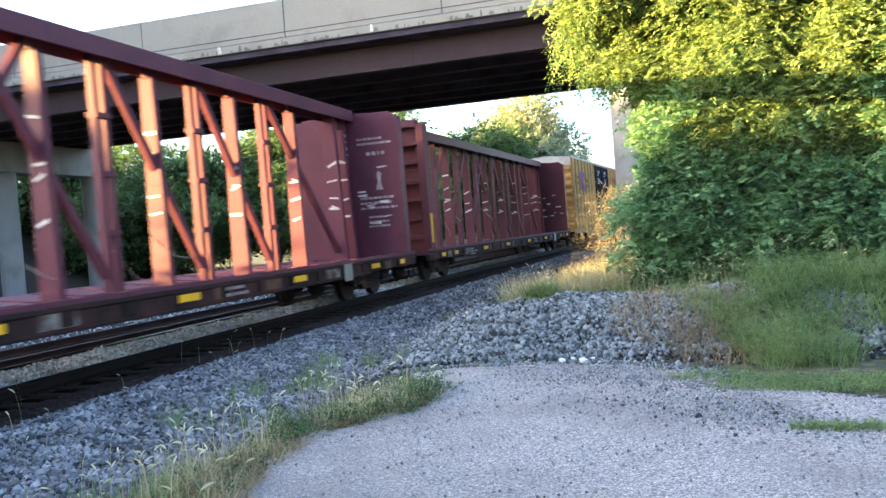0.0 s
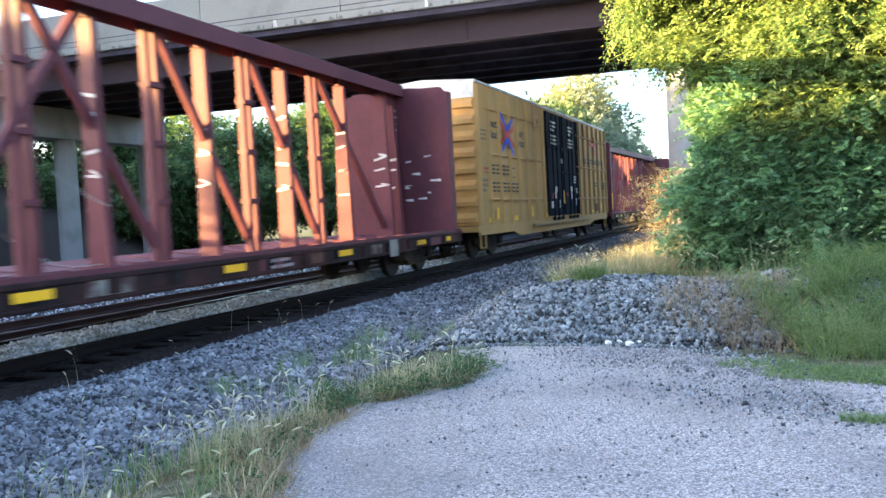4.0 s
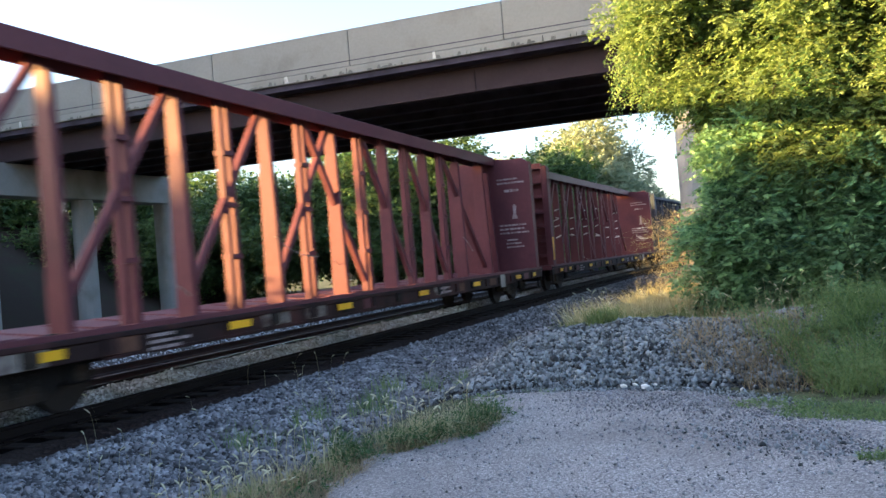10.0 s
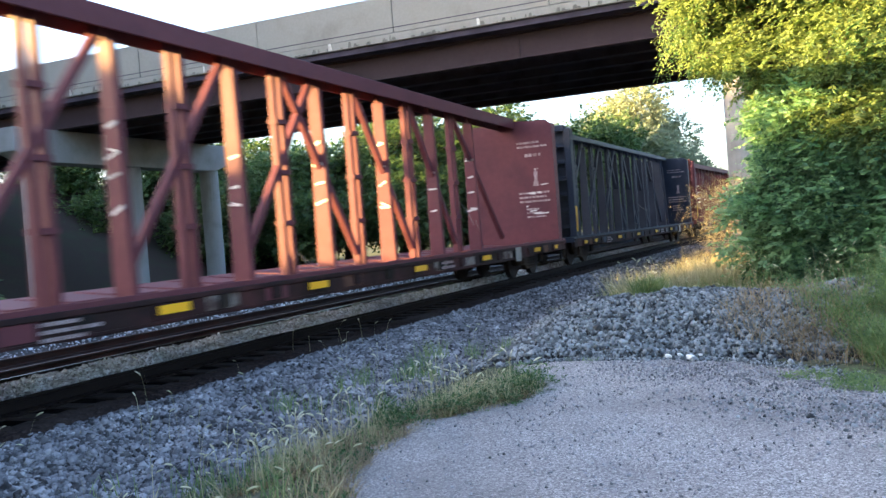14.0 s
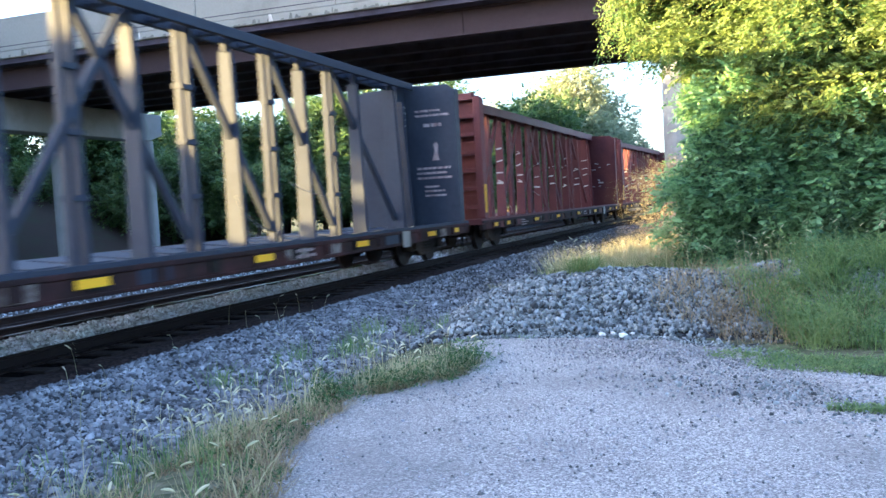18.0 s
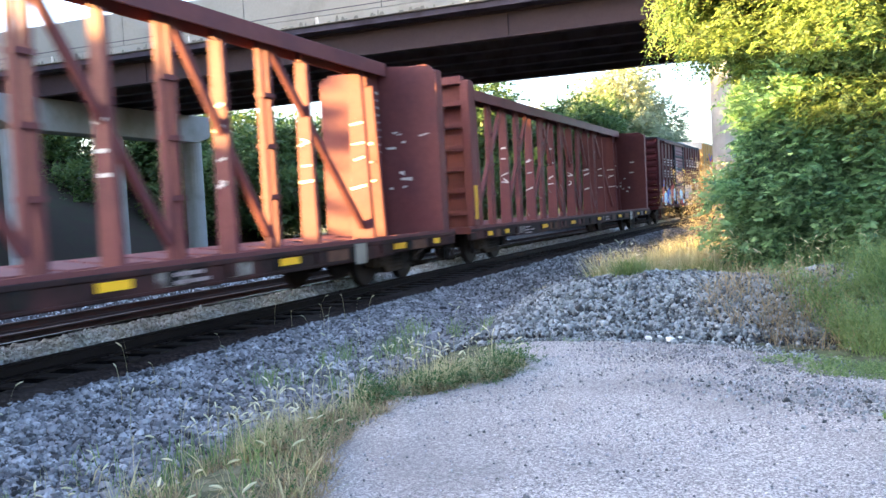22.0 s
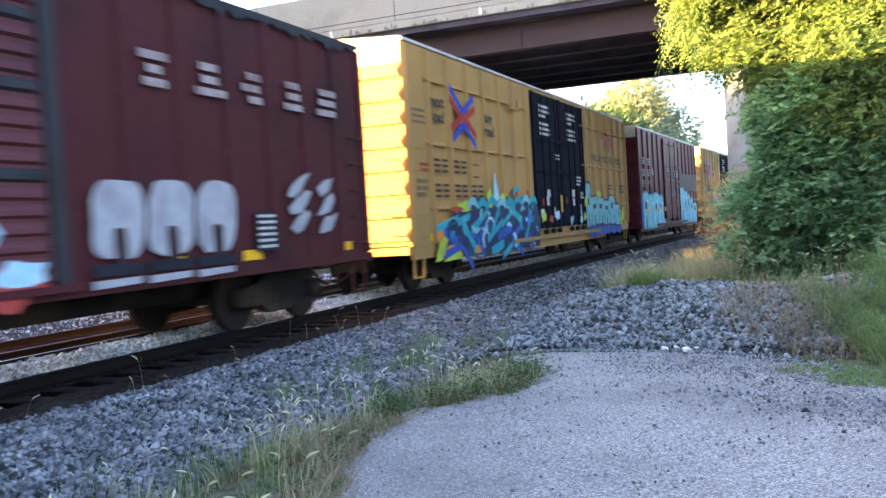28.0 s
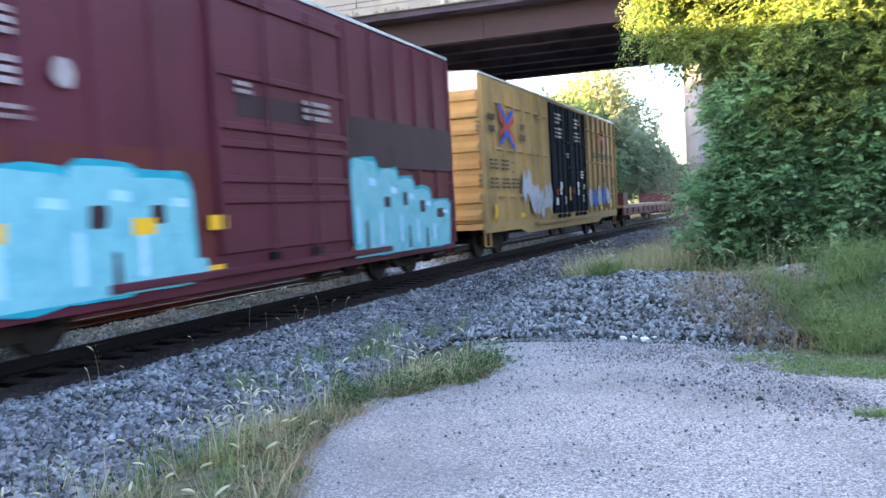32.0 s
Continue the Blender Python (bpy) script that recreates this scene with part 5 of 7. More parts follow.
def fat_letters(car, x, y, z, widths, heights, r, mats, label):
    """A row of fat joined letters: dark rim behind, filled bodies, narrow dark cuts and counters, drips of a second tone."""
    body, rim, cut, tone = mats
    at = y
    for i, (w, h) in enumerate(zip(widths, heights)):
        lean, lift = r.uniform(-0.12, 0.12), r.uniform(-0.05, 0.05)
        spray(car, x + 0.0003 * (i % 3), [rounded(at - 0.06, z - 0.07 + lift, w + 0.12, h + 0.14, r, lean)], rim, "dark rim of the letters")
        spray(car, x + 0.004 + 0.0005 * (i % 3), [rounded(at, z + lift, w, h, r, lean)], body, label)
        if r.random() < 0.75:
            spray(car, x + 0.0062, [rounded(at + w * 0.3, z + h * r.uniform(0.5, 0.62) + lift, w * r.uniform(0.22, 0.4), h * r.uniform(0.12, 0.24), r, lean)], cut, "counter of a letter")
        if r.random() < 0.75:
            a = at + w * r.uniform(0.35, 0.6)
            spray(car, x + 0.0064, [[(a, z - 0.02 + lift), (a + w * 0.14, z - 0.02 + lift), (a + w * 0.12, z + h * 0.3 + lift), (a + w * 0.03, z + h * r.uniform(0.3, 0.4) + lift)]], cut, "cut between the limbs of a letter")
        spray(car, x + 0.0068, [[(at + w * 0.08, z + h * 0.1 + lift), (at + w * 0.2, z + h * 0.08 + lift), (at + w * 0.2, z + h * 0.46 + lift), (at + w * 0.1, z + h * 0.5 + lift)], [(at + w * 0.62, z + h * 0.72 + lift), (at + w * 0.92, z + h * 0.7 + lift), (at + w * 0.9, z + h * 0.78 + lift), (at + w * 0.66, z + h * 0.8 + lift)]], tone, "paler stroke in a letter")
        at += w * 0.93
    return at


def stroke(y, z, size, start, sweep, width, r, n=7):
    """A fat curved spray stroke as an outline."""
    out, inn = [], []
    for i in range(n + 1):
        a = start + sweep * i / n
        w = width * (0.6 + 0.4 * math.sin(math.pi * i / n))
        out.append((y + (size + w) * math.cos(a), z + (size * 0.8 + w) * math.sin(a)))
        inn.append((y + max(0.02, size - w) * math.cos(a), z + max(0.02, size * 0.8 - w) * math.sin(a)))
    return out + inn[::-1]


def brown_boxcar(place):
    """The old brown car with a corrugated sliding door and bright graffiti."""
    L, top = 14.2, 4.5
    door = (-2.5, 0.3)
    car, W, h = boxcar(place, L, "brown", 31, "old brown boxcar with a corrugated door and graffiti", door, "brown", 15, (), "roof_tar", truck_in=2.0, top=top, ribs=10, skirt=False)
    d = part("door", Shape().box(W, W + 0.05, door[0], door[1], 1.05, top - 0.2), PAINT["oxide"], car, "corrugated sliding door")
    for i in range(17):
        z = 1.15 + i * (top - 1.5) / 17
        k = Shape().hull([(W + 0.05, door[0] + 0.1, z), (W + 0.05, door[1] - 0.1, z), (W + 0.05, door[1] - 0.1, z + 0.14), (W + 0.05, door[0] + 0.1, z + 0.14)],
                         [(W + 0.10, door[0] + 0.14, z + 0.03), (W + 0.10, door[1] - 0.14, z + 0.03), (W + 0.10, door[1] - 0.14, z + 0.08), (W + 0.10, door[0] + 0.14, z + 0.08)])
        part("door_corrugation", k, PAINT["oxide"] if i not in (5, 10, 14) else M["roof_tar"], d)
    for y in (door[0] - 0.12, door[1] - 0.06):
        part("door_jamb", Shape().box(W, W + 0.12, y, y + 0.18, 0.95, top - 0.12), M["roof_tar"], car, bevel=0.01)
    part("door_rail", Shape().box(W, W + 0.14, door[0] - 3.2, door[1] + 0.3, top - 0.2, top - 0.1), PAINT["brown"], car)
    part("door_rail", Shape().box(W, W + 0.14, door[0] - 3.2, door[1] + 0.3, 0.92, 1.0), PAINT["brown"], car)
    far = Shape().box(-W - 0.05, -W, door[0], door[1], 1.05, top - 0.2)
    part("far_door", far, PAINT["oxide"], car)
    r = random.Random(8)
    x = W + 0.064
    # roof tar running down over the edge
    s = Shape()
    for i in range(40):
        y = -h + 0.2 + i * (2 * h - 0.4) / 40
        s.plate([(y, top - 0.02), (y + 0.4, top - 0.02), (y + 0.36, top - 0.08 - r.random() * 0.1), (y + 0.1, top - 0.08 - r.random() * 0.14)], "x", W + 0.061, W + 0.066)
    part("tar_edge", s, M["roof_tar"], car, "black tar along the roof edge", kind="stuff")
    # white fat letters behind the door
    for i in range(3):
        y = 0.78 + i * 0.86
        spray(car, x + 0.0004 * i, [rounded(y, 1.2, 0.8, 0.9, r, 0.1, power=0.6)], "spray_white", "fat white graffiti letter")
        spray(car, x + 0.004, [rounded(y + 0.3, 1.14, 0.2, 0.42, r, 0.0, 12)], "overpaint", "gap in a letter")
        spray(car, x + 0.005, [[(y - 0.02, 1.03), (y + 0.74, 1.03), (y + 0.74, 1.15), (y - 0.02, 1.17)]], "spray_black", "black shadow of the letters")
        spray(car, x, [[(y - 0.02, 0.9), (y + 0.7, 0.92), (y + 0.7, 1.0), (y - 0.02, 0.99)]], "spray_white", "white line under the letters")
    spray(car, x, [blob(4.9 + 0.8 * (i % 2), 1.5 + 0.3 * (i // 2), 0.3, 0.1, r, 8, 0.4, 0.5) for i in range(6)], "spray_white", "worn white graffiti")
    spray(car, x + 0.003, [[(3.75, 1.15), (4.25, 1.15), (4.25, 1.7), (3.75, 1.7)]], "spray_black", "black notice panel")
    part("notice_lines", bars(Shape(), [0.4] * 6, x + 0.007, 3.8, 1.66, 0.04, 0.045, r), M["white_mark"], car, kind="stuff")
    # faded large lettering, as bars
    s = Shape()
    for i, w in enumerate((0.5, 0.62, 0.6, 0.5, 0.55)):
        y = 1.65 + i * 0.98
        for z_ in (3.2, 3.36, 3.52):
            s.box(x, x + 0.004, y + r.uniform(0, 0.2), y + w * r.uniform(0.7, 1.1), z_, z_ + 0.1)
    part("company_lettering", s, M["faded_white"], car, "faded white lettering, unreadable", kind="stuff")
    s = Shape()
    for i in range(5):
        for j in range(2):
            y = -h + 1.5 + i * 0.95
            for z_ in (3.1, 3.24, 3.38):
                s.box(x, x + 0.004, y, y + r.uniform(0.2, 0.4), z_ - j * 0.62, z_ - j * 0.62 + 0.08)
    part("company_lettering", s, M["faded_white"], car, "faded white lettering, unreadable", kind="stuff")
    # bright piece in front of the door
    cols = ("spray_red", "spray_pale", "spray_blue", "spray_white", "spray_red", "spray_pale", "spray_blue")
    for i, c in enumerate(cols):
        y = -6.4 + i * 0.66
        spray(car, x + 0.0004 * i, [blob(y + 0.3, 1.45 + r.uniform(-0.2, 0.3), 0.4, 0.38, r, 11, 0.35, 0.5)], c, "bright graffiti")
    for i in range(26):
        c = ("spray_red", "spray_pale", "spray_blue", "spray_white", "spray_red", "spray_navy")[i % 6]
        spray(car, x + 0.004 + 0.0002 * i, [stroke(r.uniform(-6.6, -2.1), r.uniform(1.05, 2.3), r.uniform(0.12, 0.34), r.uniform(0, 6.28), r.uniform(1.0, 2.8), r.uniform(0.03, 0.08), r)], c, "curved graffiti stroke")
    spray(car, x + 0.006, [blob(-2.35, 2.7, 0.24, 0.13, r, 10, 0.35), blob(-0.9, 1.5, 0.4, 0.26, r, 10, 0.3)], "spray_pale", "pale blue graffiti")
    spray(car, W + 0.105, [blob(-0.9, 1.55, 0.42, 0.3, r, 10, 0.3), blob(-0.2, 1.15, 0.3, 0.12, r, 10, 0.3)], "spray_pale", "pale blue graffiti on the door")
    spray(car, W + 0.105, [blob(-0.5, 1.0, 0.6, 0.2, r, 10, 0.3)], "spray_red", "red graffiti on the door")
    spray(car, x, [[(-1.95, 2.85), (-1.6, 2.85), (-1.6, 3.25), (-1.95, 3.25)], [(-2.6, 2.95), (-2.1, 2.95), (-2.1, 3.15), (-2.6, 3.15)], [(-2.6, 3.4), (-2.15, 3.4), (-2.15, 3.55), (-2.6, 3.55)]], "spray_white", "white notice patches")
    return car


def plum_boxcar(place):
    L, top = 14.9, 5.0
    door = (-2.1, 1.9)
    car, W, h = boxcar(place, L, "plum", 41, "plum red boxcar with large cyan graffiti", door, "plum", 14, (), "roof_zinc", truck_in=2.0, top=top, ribs=8, z0=0.62, skirt=False)
    plug_doors(car, W, door, 0.95, top - 0.2, "plum", 1, 0, 2, (1.7, 2.0, 2.5, 2.75, 3.5, 4.6))
    r = random.Random(12)
    x = W + 0.064
    for a, b in ((-h + 0.02, door[0] - 0.02), (door[1] + 0.02, h - 0.02)):
        part("repainted_panel", Shape().box(W + 0.001, W + 0.004, a, b, 0.64, 2.36), PAINT["brick"], car, "redder repainted lower side")
    # fat cyan letters before and behind the door
    mats = ("spray_cyan", "spray_teal", "overpaint", "spray_pale")
    spray(car, x - 0.002, [rounded(-h + 0.02, 0.68, 0.42, 1.35, r, 0.05)], "spray_blue", "blue stroke before the letters")
    y = fat_letters(car, x, -h + 0.4, 0.66, (1.15, 1.2, 1.1, 1.15), (1.5, 1.42, 1.5, 1.34), r, mats, "fat cyan graffiti letter")
    spray(car, x + 0.003, [rounded(y - 0.15, 0.64, 0.5, 0.3, r), [(-h + 0.4, 0.6), (y, 0.62), (y, 0.8), (-h + 0.4, 0.78)]], "spray_cyan", "cyan foot of the letters")
    y = fat_letters(car, x, 2.0, 0.68, (1.1, 1.05, 0.95, 1.0, 1.2), (1.72, 1.6, 1.4, 1.25, 0.95), r, mats, "fat cyan graffiti letter")
    spray(car, x + 0.003, [[(2.0, 0.6), (y, 0.6), (y, 0.8), (2.0, 0.78)]], "spray_cyan", "cyan foot of the letters")
    spray(car, x - 0.003, [[(1.95, 2.3), (h - 0.1, 2.3), (h - 0.1, 3.25), (1.95, 3.2)]], "overpaint", "dark overpainted band")
    spray(car, W + 0.052, [[(-1.5, 2.9), (0.9, 2.9), (0.9, 3.25), (-1.5, 3.25)]], "overpaint", "dark overpainted patch")
    for yb, zb in ((-h + 0.55, 3.4), (-h + 1.55, 3.4), (-h + 0.55, 2.9), (-h + 1.55, 2.9)):
        for j in range(3):
            part("number_bar", Shape().box(x, x + 0.004, yb, yb + 0.52, zb + 0.11 * j, zb + 0.11 * j + 0.07), M["faded_white"], car, "worn white bar of the car number")
    part("stencilling", bars(bars(Shape(), [0.6, 0.6, 0.6], x, -h + 0.4, 2.7, 0.05, 0.05, r), [0.6, 0.6], x, -h + 1.6, 2.7, 0.05, 0.05, r), M["faded_white"], car, kind="stuff")
    s = Shape().plate(blob(-h + 2.7, 3.1, 0.17, 0.17, r, 16, 0.02), "x", x, x + 0.004)
    part("round_emblem", s, M["faded_white"], car, "faint round white emblem")
    s = bars(Shape(), [0.9, 0.9, 0.9], W + 0.112, 0.3, 3.3, 0.07, 0.05, r)
    bars(s, [0.45, 0.45], W + 0.112, -1.6, 3.4, 0.06, 0.05, r)
    part("door_notice", s, M["faded_white"], car, "unreadable white notices on the door", kind="stuff")
    for yb in (-h + 1.35, -h + 3.6, -h + 5.1):
        part("yellow_marker", Shape().box(x + 0.006, x + 0.01, yb, yb + 0.42, 1.3, 1.5), M["yellow_mark"], car)
    return car


def tall_graffiti(car, W, h, seed):
    """Interlocked teal and blue letters low on the yellow side, and a cyan piece behind the doors."""
    r = random.Random(seed)
    x = W + 0.096
    base = [(-9.0, 0.62), (-2.4, 0.6), (-2.25, 1.35), (-2.6, 1.9), (-3.1, 1.85), (-3.6, 1.95), (-4.3, 1.9), (-5.0, 1.95), (-5.4, 1.85), (-6.2, 1.9), (-6.9, 1.92), (-7.6, 1.7), (-8.3, 1.55), (-8.8, 1.2)]
    spray(car, x, [base], "spray_navy", "dark blue ground of the graffiti")
    spray(car, x + 0.002, [blob(-9.0, 1.2, 0.22, 0.2, r, 9, 0.3), blob(-8.4, 0.78, 0.5, 0.14, r, 9, 0.2), blob(-7.0, 0.74, 0.3, 0.1, r, 9, 0.2)], "spray_orange", "orange graffiti")
    spray(car, x + 0.003, [[(-9.35, 0.6), (-9.0, 0.62), (-8.6, 1.1), (-8.8, 1.15), (-9.1, 0.95)], [(-8.9, 0.58), (-7.9, 0.6), (-7.95, 0.74), (-8.7, 0.72)], blob(-7.6, 1.72, 0.36, 0.13, r, 9, 0.3), blob(-6.05, 1.92, 0.22, 0.2, r, 9, 0.3), blob(-5.2, 1.9, 0.18, 0.14, r, 9, 0.3), blob(-3.0, 0.66, 0.2, 0.08, r, 8, 0.3)], "spray_green", "lime green graffiti")
    spray(car, x + 0.0035, [[(-5.85, 1.8), (-5.4, 1.8), (-5.55, 2.2), (-5.66, 2.55), (-5.75, 2.2)]], "spray_pale", "pale peak of the graffiti")
    # letter bodies: slanting limbs, blue low and teal high
    n = 0
    for i in range(7):
        y = -8.6 + i * 0.88
        for k in range(3):
            y0, z0 = y + r.uniform(-0.1, 0.35), 0.72 + 0.34 * k + r.uniform(-0.08, 0.08)
            ln, w, a = r.uniform(0.35, 0.6), r.uniform(0.07, 0.13), r.choice((-0.5, 0.45, 0.9, -0.9, 0.2))
            cx, sx = math.cos(a) * ln, math.sin(a) * ln * 0.8
            pts = [(y0 - cx, z0 - sx - w), (y0 + cx, z0 + sx - w * 0.7), (y0 + cx + 0.05, z0 + sx + w), (y0 - cx, z0 - sx + w * 0.8)]
            spray(car, x + 0.004 + 0.0002 * n, [pts], ("spray_blue", "spray_blue", "spray_teal")[k] if r.random() < 0.8 else "spray_teal", "slanting blue graffiti limb")
            n += 1
    for i in range(34):
        y, z = r.uniform(-8.5, -2.6), r.uniform(0.75, 1.9)
        c = ("spray_teal", "spray_cyan", "spray_navy", "spray_teal") if z > 1.3 else ("spray_blue", "spray_navy", "spray_pale", "spray_teal")
        spray(car, x + 0.009 + 0.0002 * i, [stroke(y, z, r.uniform(0.14, 0.34), r.uniform(0, 6.28), r.uniform(1.0, 2.6), r.uniform(0.03, 0.075), r)], c[i % 4], "curved graffiti stroke")
    for i in range(8):
        y = -7.2 + i * 0.62
        spray(car, x + 0.017 + 0.0002 * i, [stroke(y, 1.6 + r.uniform(-0.05, 0.08), 0.3, 0.3, 2.4, 0.09, r)], "spray_teal" if i % 3 else "spray_cyan", "curved teal top of a letter")
    spray(car, x + 0.019, [blob(-4.2 + i * 0.9, 2.0 + 0.05 * (i % 2), 0.12, 0.06, r, 8, 0.3) for i in range(2)] + [blob(-8.1, 1.66, 0.3, 0.07, r, 8, 0.3)], "spray_red", "red graffiti fringe")
    spray(car, x, [blob(3.3 + i * 0.52, 0.86, 0.42, 0.26, r, 10, 0.25) for i in range(9)], "spray_blue", "blue graffiti shadow")
    spray(car, x + 0.003, [blob(4.9, 1.75, 0.5, 0.2, r, 9, 0.3), blob(7.9, 1.1, 0.3, 0.2, r, 9, 0.3), blob(5.8, 1.0, 0.3, 0.12, r, 9, 0.3)], "spray_green", "lime green graffiti")
    fat_letters(car, x + 0.006, 2.75, 0.98, (0.62, 1.0, 0.9, 0.95, 0.95, 0.8), (1.45, 0.95, 0.9, 0.85, 1.0, 0.75), r, ("spray_cyan", "spray_navy", "spray_navy", "spray_teal"), "cyan graffiti letters")
    spray(car, x + 0.014, [blob(5.2 + i * 0.75, 1.15 + r.uniform(0, 0.3), 0.1, 0.14, r, 8, 0.3, 0.5) for i in range(4)], "spray_teal", "teal shades of the letters")
    spray(car, x + 0.015, [blob(2.75, 1.75, 0.18, 0.2, r, 9, 0.4), blob(8.1, 1.3, 0.22, 0.3, r, 9, 0.4), blob(4.5, 2.0, 0.3, 0.14, r, 9, 0.4)], "spray_green", "lime green flecks")
    for y in (-2.0, -1.3, -0.6, 0.9, 2.1, 2.5):
        spray(car, W + 0.122, [blob(y, 1.35 + r.uniform(-0.2, 0.2), 0.2, 0.14, r, 9, 0.5)], ("spray_pale", "spray_green", "spray_red")[int(y * 10) % 3], "white and lime graffiti on the door")


def pale_graffiti(car, W, h, seed):
    r = random.Random(seed)
    x = W + 0.096
    for i in range(7):
        y = -h + 4.0 + i * 0.5
        spray(car, x + 0.001 * i, [blob(y, 1.7 + r.uniform(-0.3, 0.3), 0.3, 0.42, r, 9, 0.3)], "spray_white", "pale worn graffiti")
    for i in range(5):
        y = 3.4 + i * 0.9
        spray(car, x + 0.001 * i, [blob(y, 1.6, 0.4, 0.4, r, 9, 0.3)], "spray_blue" if i % 2 else "spray_white", "worn blue graffiti")


def flat_car(place):
    car = thing("flat_car", "low rusty flat car at the end of the cut", "freight car", "cars of the train")
    h, W = 10.5, 1.46
    part("centre_sill", Shape().box(-0.35, 0.35, -h, h, 0.5, 0.95), M["steel_dark"], car, bevel=0.01)
    part("deck", Shape().box(-W, W, -h, h, 1.0, 1.14), M["wood_deck"], car, "worn plank deck")
    for sx in (-1, 1):
        part("side_sill", Shape().box(min(sx * (W - 0.1), sx * W), max(sx * (W - 0.1), sx * W), -h, h, 0.62, 1.0), PAINT["rust"], car, bevel=0.01)
        for i in range(14):
            y = -h + 0.8 + i * 1.45
            part("stake_pocket", Shape().box(min(sx * W, sx * (W + 0.05)), max(sx * W, sx * (W + 0.05)), y, y + 0.18, 0.7, 0.98), PAINT["rust"], car)
    for s_ in (-1, 1):
        part("end_rack", Shape().box(-W, W, min(s_ * (h - 1.2), s_ * h), max(s_ * (h - 1.2), s_ * h), 1.14, 1.75), PAINT["rust"], car, "raised rusty end frame", bevel=0.02)
        add_coupler(car, s_ * h, s_)
        add_truck(car, s_ * (h - 2.1), place)
    return car


TRAIN = []      # (car, place of its middle behind the start line)


def build_train():
    def add(car, place):
        TRAIN.append((car, place))

    add(centerbeam(9.75, "maroon", 1, "maroon centerbeam flat car with white paint scuffs"), 9.75)
    add(centerbeam(34.9, "oxide", 2, "reddish brown centerbeam flat car, empty", notice=False), 34.9)
    car, W, h = yellow_boxcar(58.4, 3, "faded yellow boxcar with black double doors", "yellow")
    add(car, 58.4)
    add(centerbeam(81.65, "oxide", 4, "oxide red centerbeam flat car, empty", band_rows=False), 81.65)
    add(centerbeam(106.95, "oxide", 5, "brown red centerbeam flat car with white scuffs", dark_panel=False), 106.95)
    add(centerbeam(131.95, "slate", 6, "slate grey centerbeam flat car with an open top chord", open_chord=True, band_rows=False), 131.95)
    add(centerbeam(157.15, "rust", 7, "rust coloured centerbeam flat car with white scuffs", notice=False), 157.15)
    add(centerbeam(182.15, "rust", 9, "faded rusty centerbeam flat car, empty", notice=False), 182.15)
    add(brown_boxcar(203.2), 203.2)
    car, W, h = yellow_boxcar(222.35, 13, "faded yellow boxcar with teal graffiti and black doors", "yellow")
    tall_graffiti(car, W, h, 21)
    add(car, 222.35)
    add(plum_boxcar(241.7), 241.7)
    car, W, h = yellow_boxcar(261.1, 23, "dusty yellow boxcar with black doors and worn graffiti", "mustard", L=18.8)
    pale_graffiti(car, W, h, 22)
    add(car, 261.1)
    add(flat_car(283.3), 283.3)


build_train()


# ---- stones ----
def stone_base(seed):
    """A chipped block of 12 corners and 20 faces."""
    bm = bmesh.new()
    bmesh.ops.create_icosphere(bm, subdivisions=1, radius=1.0)
    r = np.random.default_rng(seed)
    v = np.array([p.co[:] for p in bm.verts]) * r.uniform(0.72, 1.18, (len(bm.verts), 1))
    f = np.array([[p.index for p in q.verts] for q in bm.faces])
    bm.free()
    return v, f


def chip_base(seed):
    """A small broken stone: a jittered block of 8 corners and 12 faces."""
    r = np.random.default_rng(seed)
    v = np.array([(x, y, z) for x in (-1, 1) for y in (-1, 1) for z in (-1, 1)], float) * r.uniform(0.45, 1.0, (8, 3))
    f = np.array([(0, 1, 3), (0, 3, 2), (4, 6, 7), (4, 7, 5), (0, 4, 5), (0, 5, 1), (2, 3, 7), (2, 7, 6), (0, 2, 6), (0, 6, 4), (1, 5, 7), (1, 7, 3)])
    return v, f


BASES = [stone_base(100 + i) for i in range(6)]
CHIPS = [chip_base(200 + i) for i in range(8)]


def turns(n):
    """Random rotation matrices."""
    q = rng.normal(size=(n, 4))
    q /= np.linalg.norm(q, axis=1)[:, None]
    w, x, y, z = q.T
    return np.stack([np.stack([1 - 2 * (y * y + z * z), 2 * (x * y - z * w), 2 * (x * z + y * w)], -1),
                     np.stack([2 * (x * y + z * w), 1 - 2 * (x * x + z * z), 2 * (y * z - x * w)], -1),
                     np.stack([2 * (x * z - y * w), 2 * (y * z + x * w), 1 - 2 * (x * x + y * y)], -1)], 1)


def scatter_stones(name, points, size, mat, label, category, parent=None):
    """Stones at the given points, in one mesh."""
    n = len(points)
    V, F, o = [], [], 0
    which = rng.integers(0, len(CHIPS), n)
    R = turns(n)
    sc = (size * rng.lognormal(0, 0.28, n))[:, None] * rng.uniform(0.6, 1.25, (n, 3))
    for k, (v, f) in enumerate(CHIPS):
        m = np.where(which == k)[0]
        P = np.einsum("nij,nvj->nvi", R[m], v[None] * sc[m][:, None, :]) + points[m][:, None, :]
        V.append(P.reshape(-1, 3))
        F.append((f[None] + (o + np.arange(len(m)) * len(v))[:, None, None]).reshape(-1, 3))
        o += len(m) * len(v)
    return soup(name, np.concatenate(V), np.concatenate(F), mat, label, category, "stuff", parent)


def bed_points(n, d0, d1, y0, y1, power=1.0):
    Y = y0 + (y1 - y0) * rng.random(n) ** power
    D = rng.uniform(d0, d1, n)
    X = TRACK_X + BEND1 * Y + BEND2 * Y * Y + D
    Z = bed_height(X, Y)
    return np.stack([X, Y, Z + rng.uniform(-0.012, 0.028, n)], -1)


